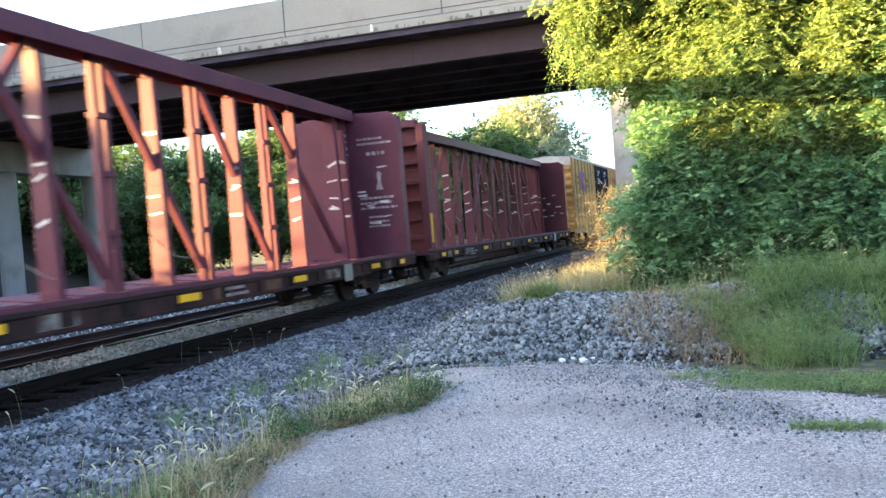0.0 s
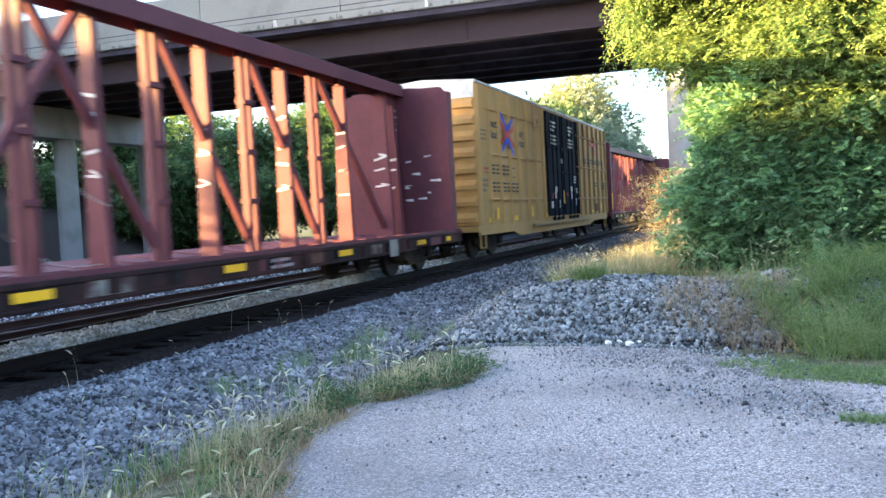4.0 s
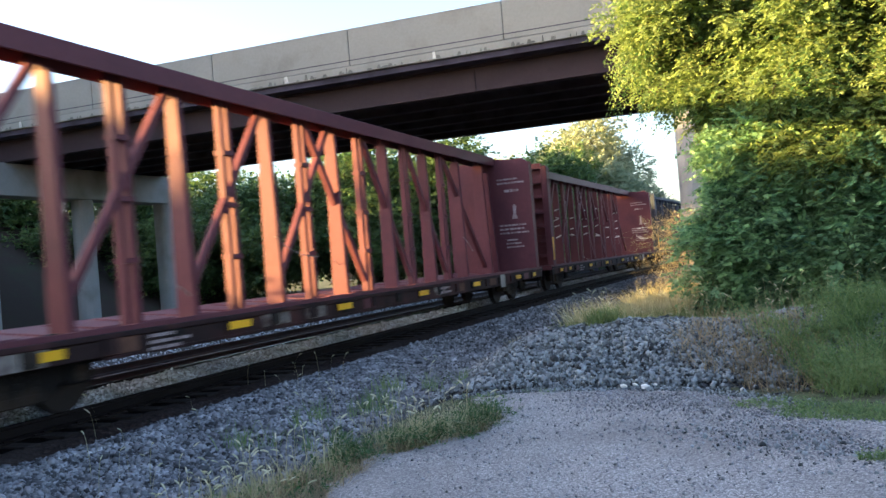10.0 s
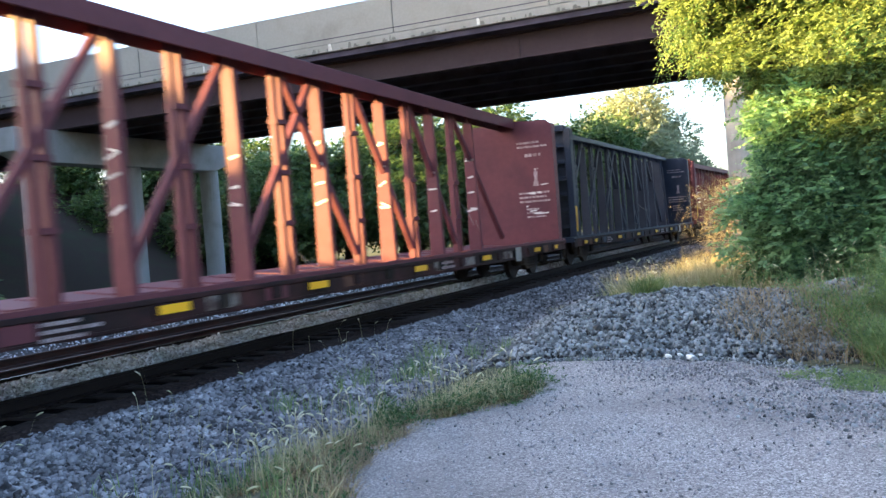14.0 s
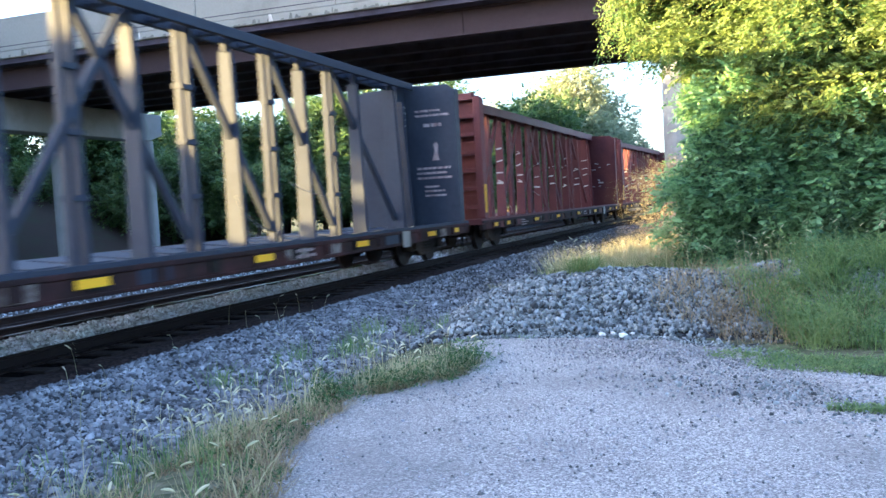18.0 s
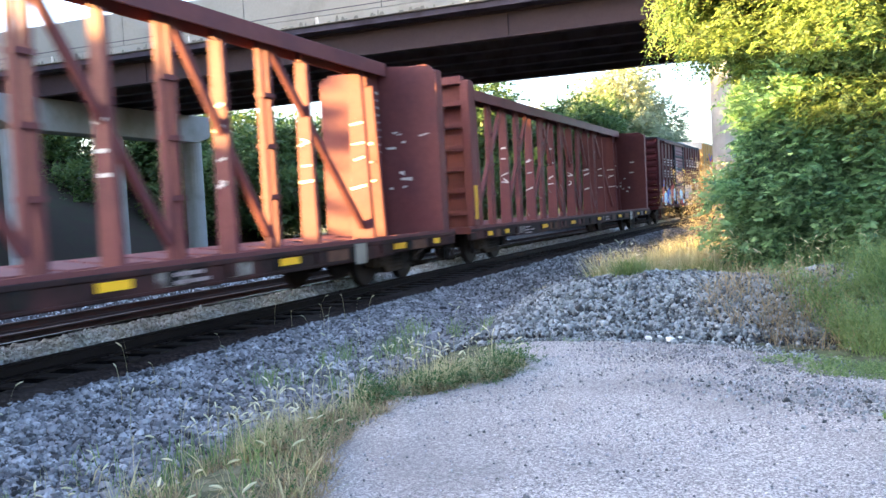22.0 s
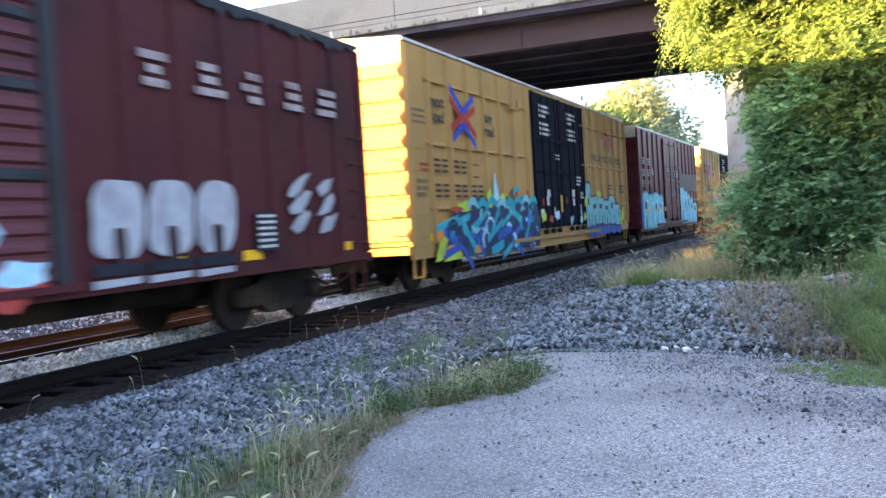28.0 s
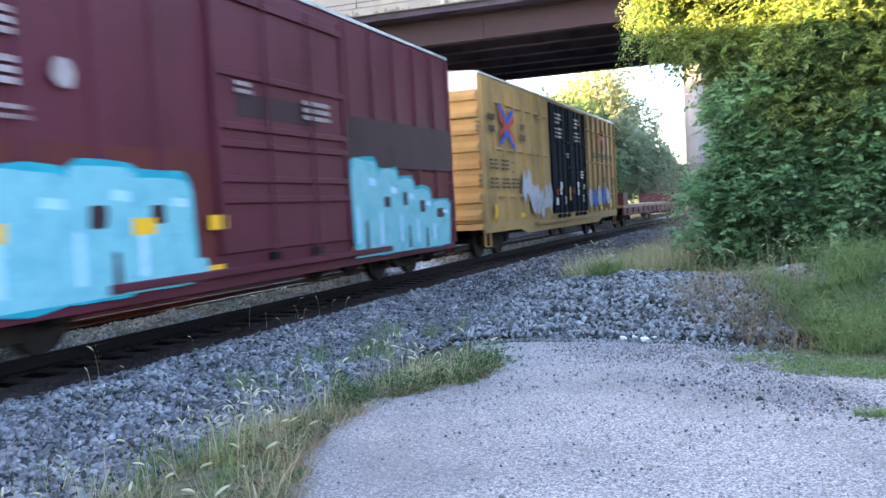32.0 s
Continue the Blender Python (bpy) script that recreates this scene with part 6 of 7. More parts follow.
shoulder = np.concatenate([bed_points(98000, 1.66, 5.0, 2.0, 15.0, 1.25), bed_points(18000, 1.64, 4.8, 15.0, 45.0, 1.3)])
scatter_stones("ballast_stones", shoulder, 0.0225, M["stone"], "grey crushed ballast stones beside the track", "ballast")
crib = np.concatenate([bed_points(34000, -0.68, 0.68, 4.0, 22.0), bed_points(10000, -0.68, 0.68, 22.0, 50.0)])
crib[:, 2] += crib_lift(crib[:, 0] - (TRACK_X + BEND1 * crib[:, 1] + BEND2 * crib[:, 1] ** 2)) - 0.012
inner = np.concatenate([crib, bed_points(9000, -9.5, -6.1, 6.0, 45.0, 1.2)])
scatter_stones("ballast_stones", inner, 0.0175, M["stone_glint_pale"], "gravel between and behind the rails, sun glint in its pale colour", "ballast")


def build_pile():
    pile = thing("stone_heap", "low heap of blue grey crushed stone on the tarmac", "stone heap")
    X, Y = np.meshgrid(np.linspace(-5.0, 4.5, 70), np.linspace(8.9, 13.8, 50))
    Z = pile_height(X, Y) + 0.03 * wobble(X, Y, 0.12) + np.maximum(ground_height(X, Y), -0.3) - 0.01
    idx = np.arange(X.size).reshape(X.shape)
    quads = np.stack([idx[:-1, :-1], idx[:-1, 1:], idx[1:, 1:], idx[1:, :-1]], -1).reshape(-1, 4)
    # dark core imitates the shade between the heap's stones
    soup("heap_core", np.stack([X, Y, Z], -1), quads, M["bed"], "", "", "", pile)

    def on(n, x0, x1, y0, y1, lift):
        x, y = rng.uniform(x0, x1, n), rng.uniform(y0, y1, n)
        z = pile_height(x, y) + np.maximum(ground_height(x, y), -0.3)
        keep = pile_height(x, y) > 0.035 - 0.1 * (rng.random(n) < 0.06)
        return np.stack([x, y, z + rng.uniform(0, lift, n)], -1)[keep]

    scatter_stones("heap_rubble", on(33000, -4.8, 1.6, 9.0, 12.4, 0.045), 0.0205, M["heap_stone"], "", "", pile)
    pts = on(460, -4.3, 0.2, 9.25, 11.4, 0.05)[:300]
    meshes = []
    for k, (v, f) in enumerate(BASES):
        me = bpy.data.meshes.new("stone")
        me.from_pydata((v * np.array([0.030, 0.024, 0.017])).tolist(), [], f.tolist())
        me.materials.append(M["stone_piece"])
        meshes.append(me)
    for i, p in enumerate(pts):
        ob = new("stone", meshes[i % 6])
        ob.parent = pile
        k = random.uniform(0.75, 1.35)
        ob.matrix_basis = pose(*p, *[random.uniform(0, 360) for _ in range(3)]) @ Matrix.Scale(k, 4)
    for x, y, k in ((-1.62, 9.2, 0.9), (-1.38, 9.12, 1.15), (-1.52, 9.3, 0.6), (-1.3, 9.26, 0.5)):
        me = bpy.data.meshes.new("pale_stone")
        v, f = BASES[2]
        me.from_pydata((v * np.array([0.055, 0.042, 0.032]) * k).tolist(), [], f.tolist())
        me.materials.append(M["white_stone"])
        ob = new("pale_stone", me)
        ob.location = (x, y, 0.04)
        tagged(ob, "chalky white stone at the foot of the heap", "stone", "white stones")


build_pile()
def spilled(x, y):
    """How thickly loose gravel lies on the tarmac: along the heap, in a tongue across the path and in patches."""
    foot = np.exp(-((y - tarmac_far(x) + 0.55) / 0.55) ** 2) * smooth_step(-2.6, -1.4, x)
    tongue = np.exp(-((y - 6.75 + 0.42 * x) / 0.42) ** 2) * smooth_step(-1.9, 0.2, x)
    patchy = 0.5 + 0.5 * np.sin(x * 2.3 + 1.0) * np.cos(y * 1.9 - 0.4) + 0.35 * np.sin(x * 5.1 - y * 3.7)
    return np.clip(0.02 + 0.75 * foot + 0.8 * tongue + 0.14 * np.clip(patchy, 0, 1) ** 2, 0, 1)


n = 62000
gx, gy = rng.uniform(-3.0, 3.2, n), 1.4 + 7.9 * rng.random(n) ** 0.85
ok = (gx > tarmac_edge(gy) + 0.02) & (gy < tarmac_far(gx) - 0.02) & (rng.random(n) < spilled(gx, gy))
grit = np.stack([gx, gy, np.full(n, 0.014)], -1)[ok]
half_ = rng.random(len(grit)) < 0.45
scatter_stones("loose_grit", grit[half_], 0.0065, M["grit"], "loose pale grit scattered over the tarmac", "grit")
scatter_stones("loose_gravel", grit[~half_], 0.0062, M["gravel"], "fine dark gravel spilled over the tarmac", "gravel")


ex = rng.uniform(-3.4, 0.3, 1500)
ey = tarmac_far(ex) + np.abs(rng.normal(0.0, 0.16, 1500)) - 0.06
bx = rng.normal(0.9, 0.9, 900)
by = 6.75 - 0.42 * bx + rng.normal(0, 0.35, 900)
keep = (by < tarmac_far(bx) - 0.05) & (bx > -1)
ex, ey = np.concatenate([ex, bx[keep]]), np.concatenate([ey, by[keep]])
scatter_stones("strewn_chips", np.stack([ex, ey, np.maximum(0.012, pile_height(ex, ey) - 0.01)], -1), 0.0105, M["heap_stone"], "grey chips strewn along the foot of the heap", "stones")


# ---- plants ----
def unit(v):
    return v / np.maximum(np.linalg.norm(v, axis=-1, keepdims=True), 1e-9)


def leaf_mesh(base, along, side, size, width=0.5):
    """Pointed leaves: four corners each, folded a little."""
    n = len(base)
    L = along * size[:, None]
    Wd = side * (size * width * 0.5)[:, None]
    nrm = np.cross(along, side) * (size * 0.08)[:, None]
    v = np.stack([base, base + L * 0.45 + Wd + nrm, base + L, base + L * 0.45 - Wd + nrm], 1).reshape(-1, 3)
    i = np.arange(n)[:, None] * 4
    f = np.concatenate([i + np.array([[0, 1, 2]]), i + np.array([[0, 2, 3]])], 0)
    return v, f


def sprays(points, outward, count, length, leaf, droop=0.2, flat=0.6, width=0.55):
    """Twigs with two rows of leaves each; returns the leaves' corners and faces, and the twigs' lines."""
    n = len(points)
    d = unit(outward + rng.normal(0, 0.45, (n, 3)) + np.array([0, 0, -droop]))
    d[:, 2] *= 1 - flat * 0.5
    d = unit(d)
    up = unit(np.array([0, 0, 1.0]) + rng.normal(0, 0.3, (n, 3)))
    side = unit(np.cross(d, up))
    ln = length * rng.uniform(0.6, 1.3, n)
    t = np.linspace(0.15, 1.0, count)
    sgn = np.where(np.arange(count) % 2 == 0, 1.0, -1.0)
    sag = -droop * 0.5 * (t ** 2)
    base = points[:, None, :] + d[:, None, :] * (ln[:, None] * t)[:, :, None] + np.array([0, 0, 1.0]) * (ln[:, None] * sag)[:, :, None]
    al = unit(d[:, None, :] * 0.7 + side[:, None, :] * sgn[None, :, None] + np.array([0, 0, -0.25 * droop]) + rng.normal(0, 0.22, (n, count, 3)))
    sd = unit(np.cross(al, up[:, None, :] + rng.normal(0, 0.35, (n, count, 3))))
    size = leaf * rng.uniform(0.65, 1.3, (n, count))
    v, f = leaf_mesh(base.reshape(-1, 3), al.reshape(-1, 3), sd.reshape(-1, 3), size.reshape(-1), width)
    return v, f


def shell_points(n, centre, radii, thick=0.35, keep=None):
    """Points in the outer part of an ellipsoid, and the way outwards."""
    u = unit(rng.normal(size=(n, 3)))
    k = 1 - thick * rng.random(n) ** 1.5
    lump = 1 + 0.16 * np.sin(u[:, 0] * 5.1 + centre[0]) * np.cos(u[:, 2] * 4.3 + centre[1]) + 0.12 * np.sin(u[:, 1] * 7.7 + u[:, 2] * 6.1)
    p = np.array(centre) + u * np.array(radii) * (k * lump)[:, None]
    if keep is not None:
        m = keep(p)
        p, u = p[m], u[m]
    return p, u


def limb(shape, p, q, r0, r1, bend=0.15, n=5):
    p, q = Vector(p), Vector(q)
    pts = []
    off = Vector((random.uniform(-1, 1), random.uniform(-1, 1), random.uniform(-0.3, 0.6))) * (q - p).length * bend
    for i in range(n + 1):
        k = i / n
        pts.append(p.lerp(q, k) + off * math.sin(k * math.pi))
    for i in range(n):
        ra, rb = r0 + (r1 - r0) * i / n, r0 + (r1 - r0) * (i + 1) / n
        shape.tube(pts[i], pts[i + 1], ra, 7, rb)
    return pts


def grow_tree(name, label, foot, height, blobs, leaf_mat, leaf, count, per, length, trunk_r, category="tree", droop=0.2, keep=None, group="", width=0.55, flat=0.6, thick=0.4, low=0.35, clump=0.0):
    """A trunk with limbs that reach into the crown's masses, and leaves on short twigs."""
    tree = thing(name, label, category, group)
    wood = Shape()
    top = (foot[0] + random.uniform(-0.2, 0.2), foot[1] + random.uniform(-0.2, 0.2), foot[2] + height * 0.62)
    limb(wood, foot, top, trunk_r, trunk_r * 0.45, 0.04, 6)
    for c, rad, share in blobs:
        k = random.uniform(low, 0.95)
        start = Vector(foot).lerp(Vector(top), k)
        pts = limb(wood, start, c, trunk_r * 0.4, trunk_r * 0.12)
        for j in range(6):
            u = unit(rng.normal(size=3))
            end = Vector(c) + Vector(u * np.array(rad) * 0.8)
            limb(wood, pts[3 + j % 3], end, trunk_r * 0.14, 0.008, 0.12, 4)
    part("trunk", wood, M["bark"], tree, "rough grey brown trunk and limbs")
    V, F, o = [], [], 0
    for c, rad, share in blobs:
        m = int(count * share)
        if clump:
            p, u = shell_points(max(3, m // 11), c, rad, thick, keep)
            p, u = np.repeat(p, 11, 0), np.repeat(u, 11, 0)
            p = p + rng.normal(0, clump, p.shape) * np.array([1.0, 1.0, 0.55])
        else:
            p, u = shell_points(m, c, rad, thick, keep)
        v, f = sprays(p, u, per, length, leaf, droop, flat, width)
        V.append(v)
        F.append(f + o)
        o += len(v)
    soup("crown", np.concatenate(V), np.concatenate(F), leaf_mat, "", "", "stuff", tree)
    return tree


def layers(x0, x1, y, z0, z1, n, edge, depth, seed, share):
    """Flat drooping branch layers whose tips follow an uneven edge on the track's side."""
    r = random.Random(seed)
    out = []
    for i in range(n):
        z = z0 + (z1 - z0) * (i + 0.5) / n + r.uniform(-0.08, 0.08)
        tip = float(np.interp(z, *edge)) + r.uniform(-0.15, 0.3)
        half = r.uniform(0.55, 0.9)
        out.append(((tip + half, y + r.uniform(-depth, depth), z), (half, 0.55, r.uniform(0.10, 0.17)), share / n))
    return out


# elm beside the track, its lower branches hanging over the stone heap
ELM_EDGE = ((2.4, 2.9, 3.4, 3.7, 3.95, 4.4, 4.7, 5.0, 5.5, 6.2, 7.5), (-0.75, -0.75, -0.6, -1.05, -1.7, -2.3, -2.25, -2.25, -2.2, -2.1, -1.7))
elm = [((-0.7, 15.4, 5.5), (1.1, 1.2, 1.0), 0.09), ((0.9, 15.0, 4.6), (1.6, 1.3, 1.9), 0.22), ((0.15, 15.3, 3.5), (0.85, 1.0, 1.0), 0.09), ((1.0, 15.4, 7.0), (3.2, 2.2, 2.0), 0.13), ((2.9, 15.2, 4.4), (1.8, 1.6, 2.3), 0.16), ((1.3, 14.2, 3.1), (1.2, 0.8, 0.8), 0.09), ((2.7, 13.9, 3.2), (1.3, 0.8, 1.1), 0.09)]
elm += layers(-2.7, 0, 15.1, 2.5, 7.0, 15, ELM_EDGE, 0.5, 5, 0.24) + layers(0, 0, 14.2, 2.8, 6.2, 7, ((2, 7), (0.3, 0.9)), 0.3, 15, 0.07) + layers(0, 0, 14.0, 2.5, 3.9, 7, ((2, 7), (-0.25, 0.3)), 0.35, 25, 0.10) + layers(0, 0, 13.8, 2.4, 4.0, 7, ((2, 7), (1.1, 1.9)), 0.35, 26, 0.10)
elm += layers(0, 0, 14.0, 3.5, 5.6, 9, ((3, 6), (-0.5, 0.3)), 0.35, 27, 0.10) + layers(0, 0, 13.8, 3.5, 5.8, 9, ((3, 6), (1.2, 1.8)), 0.35, 28, 0.10)
elm_tree = grow_tree("elm_tree", "broad elm with sunlit yellow green leaves", (1.6, 16.8, 0.0), 8.0, elm, M["leaf_elm"], 0.086, 17500, 11, 0.33, 0.2, droop=0.4, thick=0.85, clump=0.15)
# hanging twigs along the elm's open side
zt = rng.uniform(3.5, 6.4, 330)
pt = np.stack([np.interp(zt, *ELM_EDGE) + rng.uniform(0.1, 0.7, 330), rng.uniform(14.5, 15.6, 330), zt], -1)
v, f = sprays(pt, np.tile(np.array([-0.75, -0.2, -0.55]), (330, 1)), 16, 0.5, 0.075, 0.6, 0.1, 0.42)
soup("hanging_foliage", v, f, M["leaf_elm"], "", "", "stuff", elm_tree)
# sparse level twigs lower down, before the pier
zt = rng.uniform(1.9, 3.6, 190)
pt = np.stack([np.interp(zt, *ELM_EDGE) + rng.uniform(-0.1, 0.45, 190), rng.uniform(14.4, 15.2, 190), zt], -1)
v, f = sprays(pt, np.tile(np.array([-1.0, -0.3, 0.0]), (190, 1)), 14, 0.5, 0.07, 0.15, 0.9, 0.5)
soup("level_foliage", v, f, M["leaf_dark"], "", "", "stuff", elm_tree)
# bare brown twigs in the crown's open side
bare = Shape()
for i in range(26):
    z = random.uniform(3.6, 5.2)
    q = Vector((float(np.interp(z, *ELM_EDGE)) + random.uniform(0.15, 0.8), random.uniform(14.6, 15.3), z))
    limb(bare, q + Vector((random.uniform(0.4, 0.9), 0.3, random.uniform(0.0, 0.4))), q, 0.010, 0.003, 0.12, 4)
part("bare_twig", bare, M["twig"], elm_tree, "bare reddish brown twigs", kind="stuff")
# dark shrubs under it, in flat layers towards the track
SHRUB_EDGE = ((0.3, 0.57, 0.97, 1.25, 1.45, 1.68, 1.85, 2.1, 2.45, 3.0), (-0.8, -0.95, -1.2, -1.05, -1.35, -1.85, -1.25, -1.0, -0.9, -0.85))
shrub = [((-0.1, 14.7, 1.5), (0.8, 0.9, 1.2), 0.16), ((0.9, 14.5, 1.35), (1.2, 1.0, 1.35), 0.17), ((2.6, 14.3, 1.5), (1.6, 1.1, 1.7), 0.17)]
shrub += layers(-2, 0, 14.5, 0.35, 3.3, 17, SHRUB_EDGE, 0.35, 8, 0.40)
shrub += layers(-2, 0, 14.0, 0.6, 3.1, 9, ((0, 4), (0.0, 0.4)), 0.3, 9, 0.16) + layers(-2, 0, 13.7, 0.8, 3.2, 8, ((0, 4), (1.2, 1.6)), 0.3, 19, 0.12) + layers(-2, 0, 13.5, 2.2, 3.7, 6, ((0, 4), (1.6, 2.2)), 0.25, 29, 0.08)
grow_tree("shrub", "dense dark green shrub with layered branches", (0.3, 14.9, 0.0), 2.4, shrub, M["leaf_dark"], 0.098, 12500, 11, 0.34, 0.07, "shrub", droop=0.25, flat=0.7, thick=0.9, clump=0.12)


def blades(points, height, lean, mat, name, label, category, width=0.007, bend=0.5):
    """Grass blades: narrow strips of three pieces that arch over."""
    n = len(points)
    h = height * rng.uniform(0.45, 1.25, n)
    a = rng.uniform(0, 2 * np.pi, n)
    d = np.stack([np.cos(a), np.sin(a), np.zeros(n)], -1)
    sd = np.stack([-np.sin(a), np.cos(a), np.zeros(n)], -1)
    tilt = rng.uniform(0.05, lean, n)
    arch = rng.uniform(0.1, bend, n)
    w = width * rng.uniform(0.6, 1.5, n)
    up = np.array([0, 0, 1.0])
    rows = []
    for k, wk in ((0, 1.0), (0.45, 0.85), (0.8, 0.5), (1.0, 0.0)):
        c = points + up * (h * (k - 0.35 * arch * k * k))[:, None] + d * (h * (tilt * k + arch * k * k))[:, None]
        if wk:
            rows += [c + sd * (w * wk)[:, None], c - sd * (w * wk)[:, None]]
        else:
            rows += [c]
    v = np.stack(rows, 1).reshape(-1, 3)
    i = np.arange(n)[:, None] * 7
    f = np.concatenate([i + np.array([[*t]]) for t in ((0, 1, 3), (0, 3, 2), (2, 3, 5), (2, 5, 4), (4, 5, 6))], 0)
    return soup(name, v, f, mat, label, category)


def foxtails(points, height, name, label):
    """Thin stalks that nod, each with a furry seed head."""
    n = len(points)
    h = height * rng.uniform(0.6, 1.2, n)
    a = rng.uniform(0, 2 * np.pi, n)
    d = np.stack([np.cos(a), np.sin(a), np.zeros(n)], -1)
    sd = np.stack([-np.sin(a), np.cos(a), np.zeros(n)], -1)
    up = np.array([0, 0, 1.0])
    k_ = np.array([0, 0.35, 0.65, 0.85, 1.0])
    nod = rng.uniform(0.05, 0.28, n)
    cen = [points + up * (h * (k - 0.10 * k ** 4))[:, None] + d * (h * nod * k ** 2.2)[:, None] for k in k_]
    V, F = [], []
    rows = []
    for c in cen:
        rows += [c + sd * 0.0019, c - sd * 0.0019]
    v = np.stack(rows, 1).reshape(-1, 3)
    i = np.arange(n)[:, None] * 10
    f = np.concatenate([i + np.array([[*t]]) for j in range(4) for t in ((2 * j, 2 * j + 1, 2 * j + 3), (2 * j, 2 * j + 3, 2 * j + 2))], 0)
    soup(name + "_stalks", v, f, M["straw"], "thin straw coloured grass stalks", "grass")
    # heads: spindles of five rings that arch over
    ln = rng.uniform(0.045, 0.08, n)
    r0 = ln * rng.uniform(0.065, 0.085, n)
    tip = cen[-1]
    dirn = unit(cen[-1] - cen[-2] + d * 0.03)
    rows = []
    ks = np.linspace(0, 1, 5)
    for k in ks:
        c = tip + dirn * (ln * k)[:, None] + (d * 0.3 - up * 0.45) * (ln * 0.5 * k * k)[:, None]
        rr = r0 * (0.35 + 1.1 * math.sin(math.pi * min(1, 0.12 + 0.85 * k)))
        for q in range(5):
            b = 2 * math.pi * q / 5
            rows.append(c + (sd * math.cos(b) + up * math.sin(b)) * rr[:, None])
    v = np.stack(rows, 1).reshape(-1, 3)
    i = np.arange(n)[:, None] * 25
    f = np.concatenate([i + np.array([[5 * j + q, 5 * j + (q + 1) % 5, 5 * j + 5 + (q + 1) % 5]]) for j in range(4) for q in range(5)]
                       + [i + np.array([[5 * j + q, 5 * j + 5 + (q + 1) % 5, 5 * j + 5 + q]]) for j in range(4) for q in range(5)], 0)
    soup(name + "_heads", v, f, M["seed"], label, "grass")


def ground_at(x, y):
    d = x - (TRACK_X + BEND1 * y + BEND2 * y * y)
    g = np.where(d < 4.9, np.maximum(bed_height(x, y), ground_height(x, y)), ground_height(x, y))
    return np.maximum(g, g + pile_height(x, y))


CLUMPS = np.stack([2.0 + 5.8 * rng.random(95), np.abs(rng.normal(0, 0.42, 95)), rng.uniform(0.04, 0.15, 95)], -1)


def clump_points(n, y0=2.0, y1=8.0, off=0.0, reach=1.0):
    """Points gathered in clumps beside the tarmac edge."""
    c = CLUMPS[(CLUMPS[:, 0] > y0) & (CLUMPS[:, 0] < y1)]
    c = c[rng.integers(0, len(c), n)]
    y = c[:, 0] + rng.normal(0, 1, n) * c[:, 2]
    x = tarmac_edge(y) - off - c[:, 1] * reach * (1 + 0.9 * smooth_step(5.8, 4.2, y)) + rng.normal(0, 1, n) * c[:, 2]
    x = np.minimum(x, tarmac_edge(y) + 0.08)
    return np.stack([x, y, ground_at(x, y) - 0.005], -1)


def verge_points(n, spread, y0=2.0, y1=8.0, off=0.0, power=1.0):
    y = y0 + (y1 - y0) * rng.random(n) ** power
    taper_ = np.clip((8.1 - y) / 1.0, 0.25, 1)
    x = tarmac_edge(y) - off - np.abs(rng.normal(0, spread, n)) * taper_ + 0.05
    return np.stack([x, y, ground_at(x, y) - 0.005], -1)


# the growth along the tarmac edge: thin stalks in tufts, brown litter below, a dark leafy clump at its end
blades(np.concatenate([verge_points(120, 0.3, 2.0, 7.6), clump_points(380)]), 0.13, 0.7, M["grass"], "verge_grass", "green grass blades along the tarmac edge", "grass", 0.0038, 0.9)
blades(clump_points(560, 2.0, 5.2, 0.35, 1.7), 0.25, 0.4, M["weed"], "upright_grass", "upright green grass at the ballast's edge", "grass", 0.0045, 0.35)
blades(clump_points(2000, 2.0, 7.9, 0.04, 1.1), 0.24, 0.45, M["straw"], "verge_straw", "pale thin dry stalks along the tarmac edge", "grass", 0.0017, 0.6)
blades(clump_points(170, 2.0, 7.6, 0.05), 0.26, 0.4, M["straw"], "dry_blade", "broad bent dry blades along the tarmac edge", "grass", 0.0055, 1.1)
blades(np.concatenate([verge_points(2300, 0.24, 2.0, 6.6, off=-0.03), clump_points(3600, 2.0, 7.6)]), 0.12, 1.2, M["dead"], "dead_grass", "brown matted dead grass at the tarmac edge", "grass", 0.0035, 0.9)
foxtails(clump_points(190, 2.0, 7.9, 0.08, 1.7), 0.40, "foxtail", "pale furry foxtail seed heads")
pts = np.stack([rng.uniform(-6.7, -4.2, 30), rng.uniform(4.5, 12.0, 30)], -1)
foxtails(np.stack([pts[:, 0], pts[:, 1], ground_at(pts[:, 0], pts[:, 1])], -1), 0.44, "lone_foxtail", "single foxtail stalks growing out of the ballast")
tall_ = np.array([(-7.53, 7.87), (-7.5, 10.9), (-7.13, 10.8), (-7.24, 11.78), (-7.0, 12.56), (-6.63, 8.48)])
foxtails(np.stack([tall_[:, 0], tall_[:, 1], ground_at(tall_[:, 0], tall_[:, 1])], -1), 0.46, "trackside_foxtail", "tall foxtail stalks beside the rail")
blades(np.concatenate([np.stack([x + rng.normal(0, 0.06, 26), y + rng.normal(0, 0.06, 26), np.full(26, -0.02)], -1) for x, y in zip(rng.uniform(-5.0, -3.7, 22), rng.uniform(6.4, 10.4, 22))]), 0.24, 0.5, M["weed"], "ballast_tuft", "thin green tufts growing out of the ballast", "grass", 0.003, 0.6)
# low leafy weeds between the stalks
p = np.concatenate([verge_points(160, 0.28, 2.0, 6.2), clump_points(420, 2.0, 6.4)])
p[:, 2] += rng.uniform(0.0, 0.07, len(p))
v, f = sprays(p, unit(rng.normal(size=(len(p), 3)) + np.array([0, 0, 0.8])), 7, 0.09, 0.028, 0.1, 0.3, 0.5)
soup("verge_weeds", v, f, M["clover"], "dark green weeds under the verge grass", "weeds")
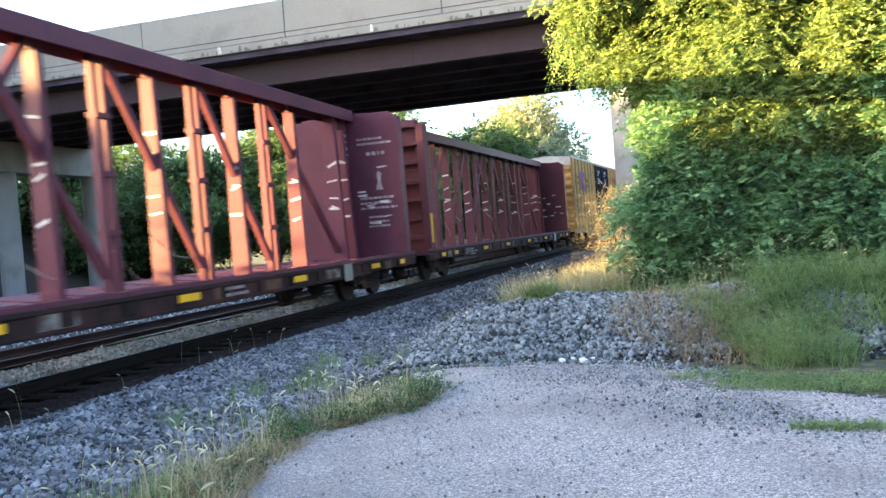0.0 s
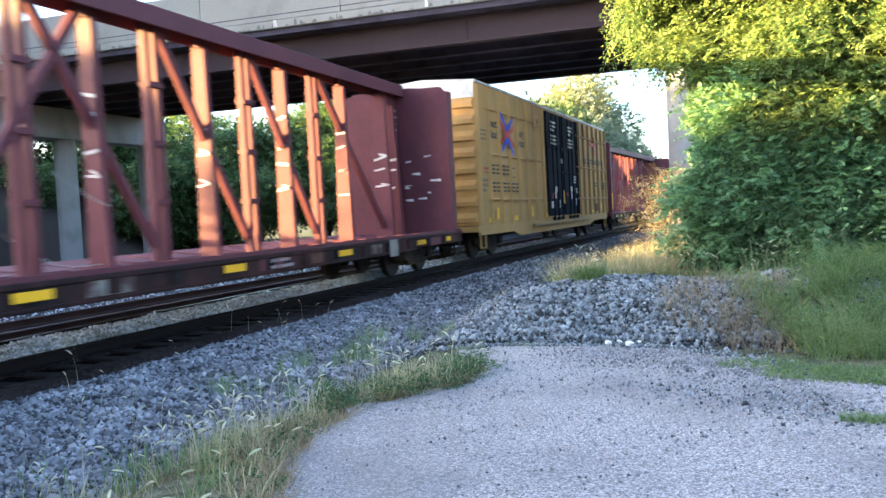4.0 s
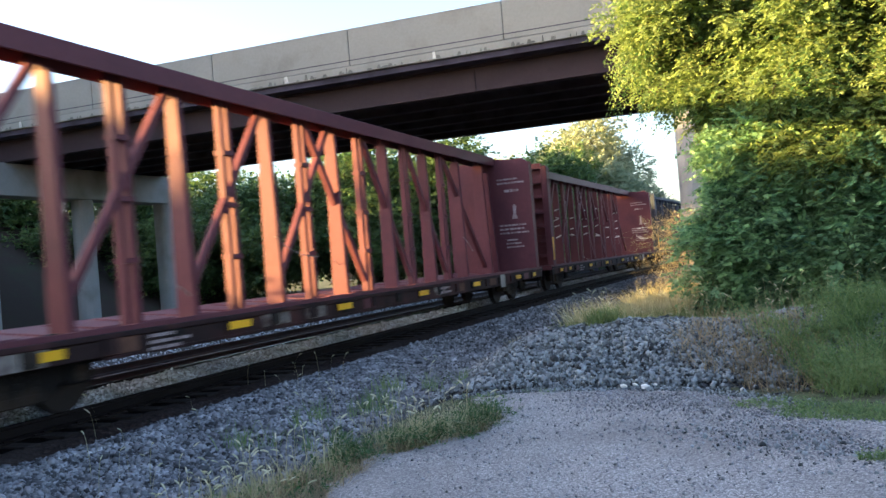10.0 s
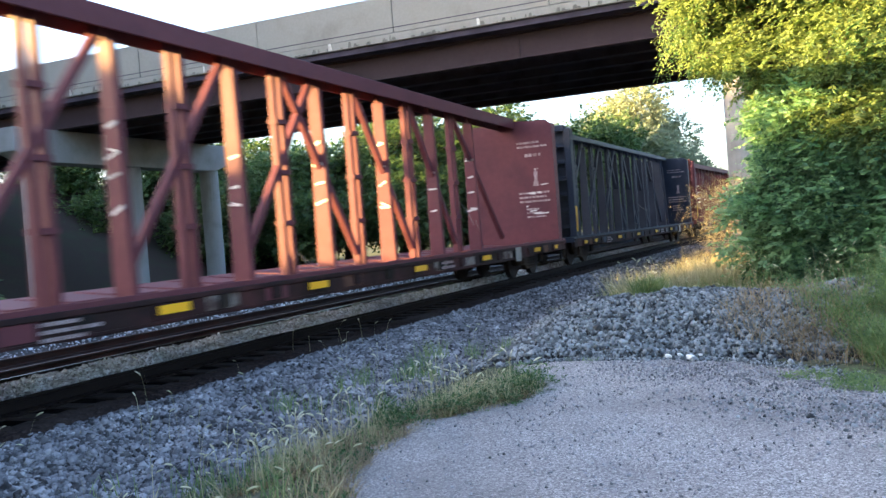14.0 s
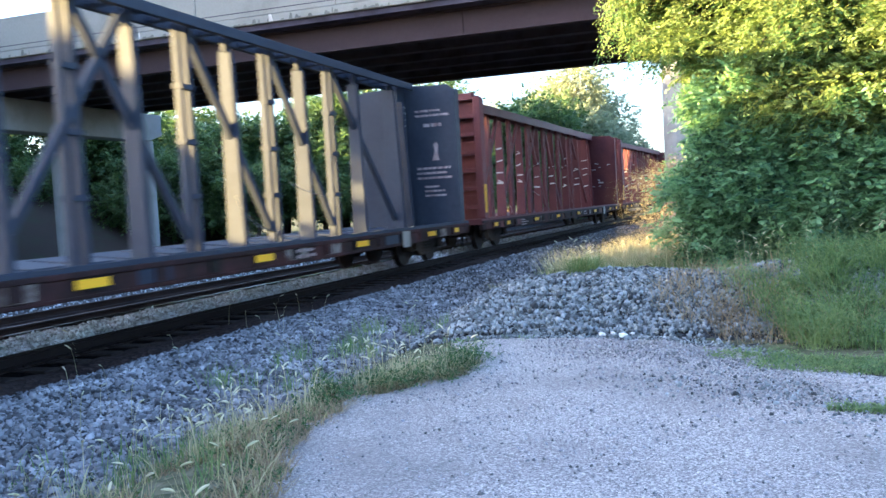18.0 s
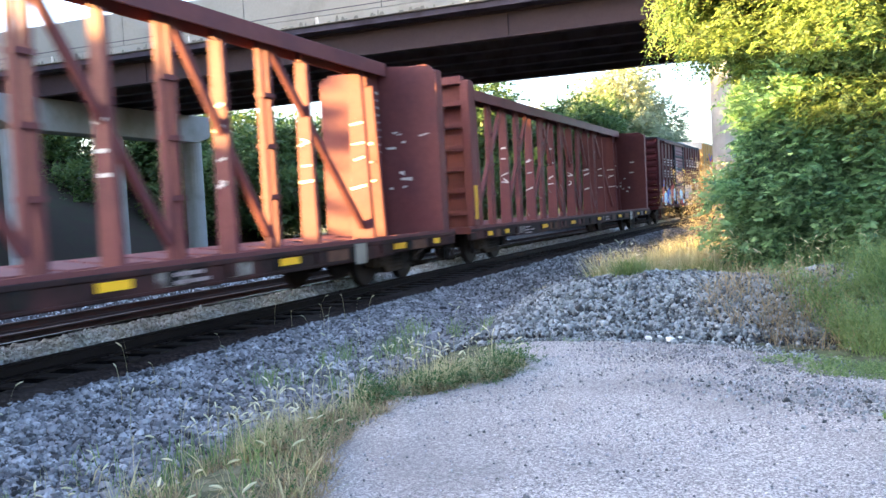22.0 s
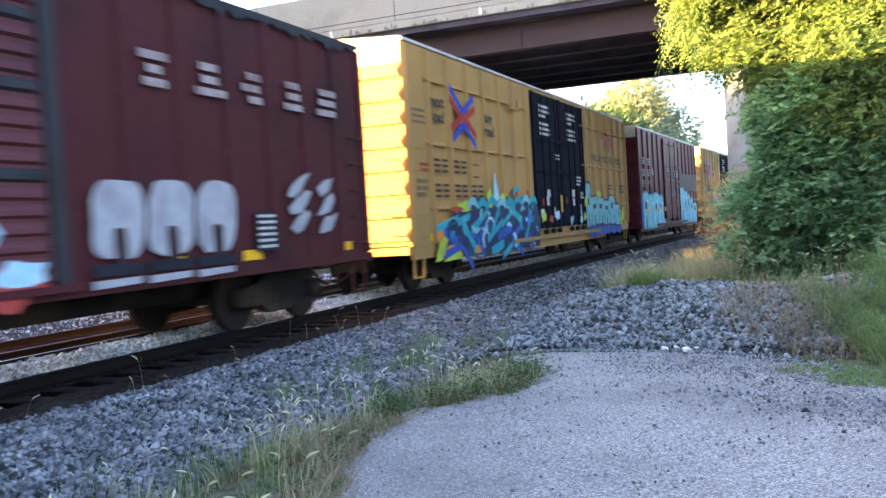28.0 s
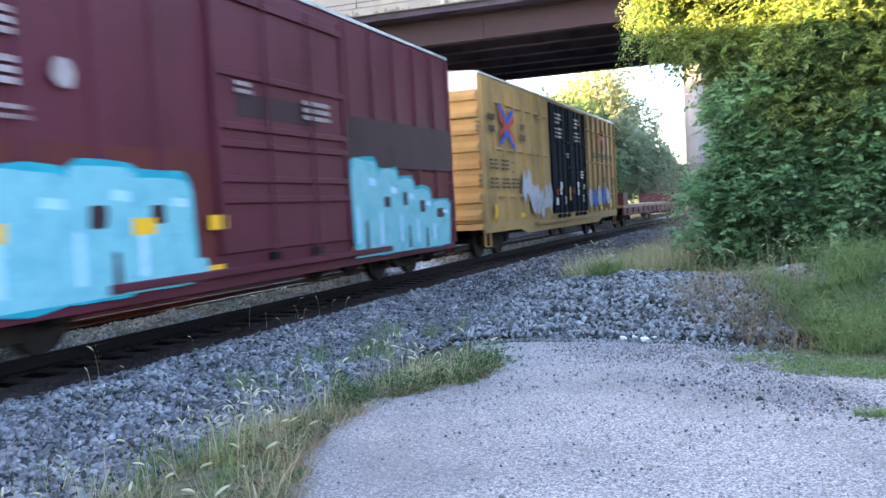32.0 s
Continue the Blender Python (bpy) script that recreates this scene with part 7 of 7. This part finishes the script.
# leafy clump at the end of the verge: uneven mounds
mounds = [(6.15 + 1.75 * k / 13 + random.uniform(-0.08, 0.08), random.uniform(-0.02, 0.34) * (1 - 0.4 * k / 13), random.uniform(0.07, 0.15), random.uniform(0.05, 0.17)) for k in range(14)]
p = np.concatenate([np.stack([tarmac_edge(np.full(85, y)) - off + rng.normal(0, sp, 85), y + rng.normal(0, sp, 85), hh * rng.random(85) - 0.01], -1) for y, off, sp, hh in mounds])
v, f = sprays(p, unit(rng.normal(size=(len(p), 3)) + np.array([0, 0, 0.8])), 6, 0.08, 0.03, 0.1, 0.3, 0.55)
soup("low_weeds", v, f, M["clover"], "low dark green weeds at the tarmac edge", "weeds")
blades(np.concatenate([np.stack([tarmac_edge(np.full(30, y)) - off - 0.05 + rng.normal(0, sp, 30), y + rng.normal(0, sp, 30), np.zeros(30)], -1) for y, off, sp, hh in mounds]), 0.19, 0.5, M["straw"], "mound_straw", "dry stalks over the low weeds", "grass", 0.0022, 0.9)


def patch(n, cx, cy, rx, ry):
    a, k = rng.uniform(0, 2 * np.pi, n), np.sqrt(rng.random(n))
    x, y = cx + rx * k * np.cos(a), cy + ry * k * np.sin(a)
    return np.stack([x, y, ground_at(x, y) - 0.01], -1)


# tall grass on the bank beside the heap
r_ = random.Random(40)
tufts = [(r_.uniform(0.35, 3.6), r_.uniform(8.7, 11.4)) for _ in range(50)] + [(r_.uniform(-0.2, 0.5), r_.uniform(9.3, 10.8)) for _ in range(5)]
blades(np.concatenate([patch(130, x, y, 0.26, 0.22) for x, y in tufts]), 0.34, 0.7, M["weed"], "bank_grass", "fine green grass in tufts on the bank", "grass", 0.0036, 1.0)
blades(np.concatenate([patch(34, x, y, 0.22, 0.2) for x, y in tufts[::2]]), 0.55, 0.6, M["weed"], "bank_tall_grass", "tall arching grass on the bank", "grass", 0.0045, 0.9)
p = np.concatenate([patch(60, x, y, 0.34, 0.28) for x, y in tufts])
p[:, 2] += rng.uniform(0.02, 0.34, len(p))
v, f = sprays(p, unit(rng.normal(size=(len(p), 3)) + np.array([0, 0, 1.0])), 10, 0.18, 0.034, 0.1, 0.2, 0.32)
soup("feathery_weeds", v, f, M["weed"], "feathery green weeds among the bank grass", "weeds")
blades(np.concatenate([patch(700, 0.3, 9.6, 0.9, 0.7), patch(900, -0.4, 10.4, 0.8, 0.9)]), 0.3, 0.9, M["dead"], "bank_straw", "brown dry stalks in the bank grass", "grass", 0.0035, 0.8)
foxtails(patch(90, 0.2, 12.6, 2.2, 0.7), 0.62, "bank_foxtail", "foxtails behind the stone heap")
p = np.concatenate([patch(40, -3.05, 8.85, 0.25, 0.14), patch(14, -2.55, 9.0, 0.2, 0.1), patch(700, 0.75, 7.75, 0.85, 0.34), patch(170, 0.78, 6.2, 0.4, 0.08), patch(260, -0.1, 8.15, 0.4, 0.2)])
p[:, 2] = 0.01 + rng.uniform(0, 0.025, len(p))
v, f = sprays(p, unit(rng.normal(size=(len(p), 3)) + np.array([0, 0, 0.8])), 6, 0.05, 0.02, 0.1, 0.3, 0.6)
soup("clover_patch", v, f, M["weed"], "low clover spreading over the tarmac edge", "weeds")
q_ = np.concatenate([patch(1600, 0.75, 7.75, 0.9, 0.36), patch(420, 0.8, 6.2, 0.42, 0.1)])
q_[:, 2] = 0.005
blades(q_, 0.055, 0.9, M["weed"], "short_grass", "short bright grass spreading over the tarmac", "grass", 0.004, 0.8)
# yellow grass behind the heap, tuft on the ballast
blades(np.concatenate([patch(5500, -1.75, 16.0, 0.75, 2.0), patch(2200, -2.6, 14.4, 0.8, 0.9)]), 0.8, 0.3, M["straw"], "tall_straw", "tall dry grass behind the stone heap", "grass", 0.006)
blades(patch(3500, -2.2, 14.2, 1.3, 1.1), 0.55, 0.35, M["grass"], "heap_grass", "green grass behind the stone heap", "grass", 0.006)
foxtails(patch(50, -2.6, 13.4, 0.8, 0.5), 0.7, "heap_foxtail", "foxtails at the back of the heap")
blades(np.concatenate([patch(150, -4.66, 15.5, 0.16, 0.2), patch(90, -4.3, 15.8, 0.13, 0.15)]), 0.3, 0.4, M["straw"], "straw_tuft", "sunlit tuft of dry straw on the ballast", "grass", 0.006)
blades(patch(420, -2.2, 11.3, 0.22, 0.25), 0.26, 0.6, M["grass"], "heap_tuft", "green tuft growing on the heap", "grass", 0.006)
foxtails(patch(14, -2.2, 11.3, 0.25, 0.25), 0.45, "heap_stalk", "grass stalks on the heap")
# dry brambles between shrub and track
p = np.concatenate([patch(2300, -1.5, 16.8, 0.6, 1.2), patch(800, -2.0, 19.5, 0.9, 2.5)])
p[:, 2] += rng.uniform(0.1, 2.1, len(p))
v, f = sprays(p, unit(rng.normal(size=(len(p), 3)) + np.array([-0.3, 0, 0.4])), 8, 0.32, 0.032, 0.2, 0.3, 0.5)
soup("bramble", v, f, M["dry_leaf"], "dry tawny brambles beside the track", "weeds")


# ---- woods ----
def wood_tree(h, spread, leaf_mat, name, label, leaf, count, seed):
    random.seed(seed)
    bl = []
    for i in range(7):
        a = i * 2.4
        bl.append(((math.cos(a) * spread * 0.45, math.sin(a) * spread * 0.45, h * random.uniform(0.3, 0.82)), (spread * random.uniform(0.4, 0.6), spread * random.uniform(0.4, 0.6), h * random.uniform(0.14, 0.22)), 1 / 7))
    return grow_tree(name, label, (0, 0, -0.4), h, bl, leaf_mat, leaf, count, 7, 0.9, 0.22, droop=0.3, group="woods behind the track", width=0.7)


def plant(source, spots, seed):
    r = random.Random(seed)
    first = True
    for x, y, k in spots:
        m = pose(x, y, 0, 0, 0, r.uniform(0, 360))
        if first:
            source.matrix_basis = m @ Matrix.Scale(k, 4)
            first = False
        else:
            c = copy_thing(source, m)
            c.scale = (k, k, k * r.uniform(0.9, 1.1))


wood_a = wood_tree(11.0, 4.0, M["leaf_wood"], "woodland_tree", "dense green tree at the edge of the woods", 0.30, 2600, 3)
plant(wood_a, [(-15.5, 62, 0.9), (-22, 58, 1.0), (-29, 57, 1.05), (-36, 53, 0.95), (-43, 50, 1.0), (-50, 46, 1.05), (-57, 41, 1.1), (-60, 33, 1.0), (-33, 66, 1.25), (-45, 62, 1.2), (-18, 74, 1.0)], 5)
wood_b = wood_tree(7.0, 3.6, M["leaf_wood"], "understorey_tree", "low bushy tree under the wood's edge", 0.26, 2000, 4)
plant(wood_b, [(-18.5, 55, 0.75), (-25, 52, 0.85), (-31, 49, 0.8), (-38, 47, 0.9), (-45, 43, 0.9), (-52, 38, 1.0), (-13.5, 66, 0.7), (-55, 28, 0.9), (-40.5, 55, 1.1), (-27, 60, 1.1), (-33.5, 57, 1.25), (-30, 63, 1.3), (-36, 61, 1.35), (-25, 67, 1.3), (-43, 57, 1.2), (-21.5, 66, 1.2), (-29, 71, 1.45), (-17.5, 68, 1.05), (-48, 53, 1.2), (-39.5, 50, 1.0), (-34.5, 51, 0.9), (-28, 53, 0.95), (-22, 56, 0.9), (-35, 70, 1.5)], 6)
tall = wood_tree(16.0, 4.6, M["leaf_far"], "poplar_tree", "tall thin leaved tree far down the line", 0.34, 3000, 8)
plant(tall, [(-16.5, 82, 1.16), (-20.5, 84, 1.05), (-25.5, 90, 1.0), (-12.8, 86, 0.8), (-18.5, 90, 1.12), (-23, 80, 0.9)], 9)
far_bush = wood_tree(6.0, 4.5, M["leaf_wood"], "lineside_bush", "green bush beside the far track", 0.3, 1500, 10)
plant(far_bush, [(-9.5, 92, 0.8), (-5.0, 100, 0.9), (0.5, 96, 1.0), (-14, 98, 1.0), (5.5, 88, 1.1), (-2, 60, 0.55), (2.5, 52, 0.7), (1.0, 44, 0.5)], 11)


# unseen trees added out of view, sunward, to shade the path, train and bridge
def sunward(s, w):
    """A spot s metres along the sun's way and w metres across it."""
    return 0.914 * s + 0.407 * w, 0.407 * s - 0.914 * w


shade_low = wood_tree(9.6, 5.0, M["leaf_wood"], "hedgerow_tree", "unseen dense tree added to block the low sun", 0.6, 3200, 14)
plant(shade_low, [(*sunward(-34, w), 0.80) for w in (-8.7, -5.2, -1.5, 3, 7, 12, 17, 22, 27)] + [(*sunward(-38, w), 0.865) for w in (-6.6, -2.5, 1.5, 5, 10, 15)] + [(*sunward(-37, w), 1.42) for w in (-27.8, -32, -37, -42)] + [(*sunward(-42, w), 1.35) for w in (-28.5, -35)], 15)


# unseen high crowns, added to keep the sun off the parapet
def high_tree():
    random.seed(16)
    bl = [((math.cos(i * 2.1) * 2.4, math.sin(i * 2.1) * 2.4, 14.6 + 0.75 * i), (2.9, 2.9, 1.5), 1 / 6) for i in range(6)]
    return grow_tree("tall_tree", "unseen tall tree with a high leafy crown, added for shade", (0, 0, -0.4), 17.0, bl, M["leaf_wood"], 0.55, 2700, 7, 0.9, 0.17, group="trees on the sunny side", width=0.7, low=0.9)


plant(high_tree(), [(*sunward(-37, w), 1.0) for w in (-26, -30, -34, -38)] + [(*sunward(-42, w), 1.03) for w in (-28, -36)] + [(*sunward(-40, w), 0.9) for w in (-31.5, -35, -39)] + [(*sunward(-34, w), k) for w, k in ((-11.6, 0.41), (-11.0, 0.36), (-9, 0.41), (-6.5, 0.41))] + [(*sunward(-22, -13.3), 0.28)] + [(*sunward(-37, w), 0.42) for w in (-11.7, -11.0, -8.5)], 17)
# unseen thicket, added to stop low sun passing under the cars
plant_low = wood_tree(2.2, 2.2, M["leaf_wood"], "lineside_thicket", "unseen low thicket added to stop sun under the train", 0.3, 900, 18)
plant(plant_low, [(*sunward(-15 - 0.6 * (i % 2), -12.5 - 1.1 * i), 1.2) for i in range(10)], 19)


# ---- ties, last ----
def build_ties():
    me = Shape().box(-1.3, 1.3, -0.115, 0.115, -0.24, -0.054).mesh("tie", M["tie"], 0.012)
    plate = Shape()
    for sx in (-1, 1):
        plate.box(sx * 0.752 - 0.17, sx * 0.752 + 0.17, -0.09, 0.09, -0.056, -0.046)
        for dx in (-0.1, 0.1):
            plate.box(sx * 0.752 + dx - 0.016, sx * 0.752 + dx + 0.016, 0.03, 0.06, -0.05, -0.022)
    pm = plate.mesh("tie_plate", M["rail"])
    for i in range(230):
        y = -8 + i * 0.53
        m = pose(track_x(y), y, 0, 0, 0, track_turn(y) + 0.6 * math.sin(i * 3.3))
        t = part("tie", me, None, track)
        t.matrix_basis = m
        if i < 110:
            part("tie_plates", pm, None, t)
    for i in range(110):
        y = 1 + i * 0.55
        t = part("tie", me, None, track_two)
        t.matrix_basis = pose(track_x(y) + SECOND, y, -SECOND_DROP, 0, 0, track_turn(y) + 0.5 * math.sin(i * 2.3))


build_ties()


# ---- movement ----
def motions():
    for car, place in TRAIN:
        rows = []
        for k in range(0, 65):
            t = k / 2
            y = place - train_run(t)
            rows.append((t, pose(track_x(y), y, RAIL, 0, 0, track_turn(y))))
        walk(car, rows)
    step = 1 / 15
    for wheel, place, at in WHEELS:
        rows, base = [], wheel.location.copy()
        k = 0
        while k * step <= SECONDS + 1e-6:
            t = k * step
            y = place + at - train_run(t)
            if -6 < y < 48 or k == 0 or k * step + step > SECONDS:
                turn = math.degrees(train_run(t) / 0.457)
                rows.append((t, y, turn))
            k += 1
        out, shift, last = [], 0.0, None
        for t, y, turn in rows:
            if last is not None and t - last[0] > step * 1.5:
                shift += (turn - last[1]) - 60.0
            last = (t, turn)
            out.append((t, pose(*base, turn - shift, 0, 0)))
        walk(wheel, out)


motions()
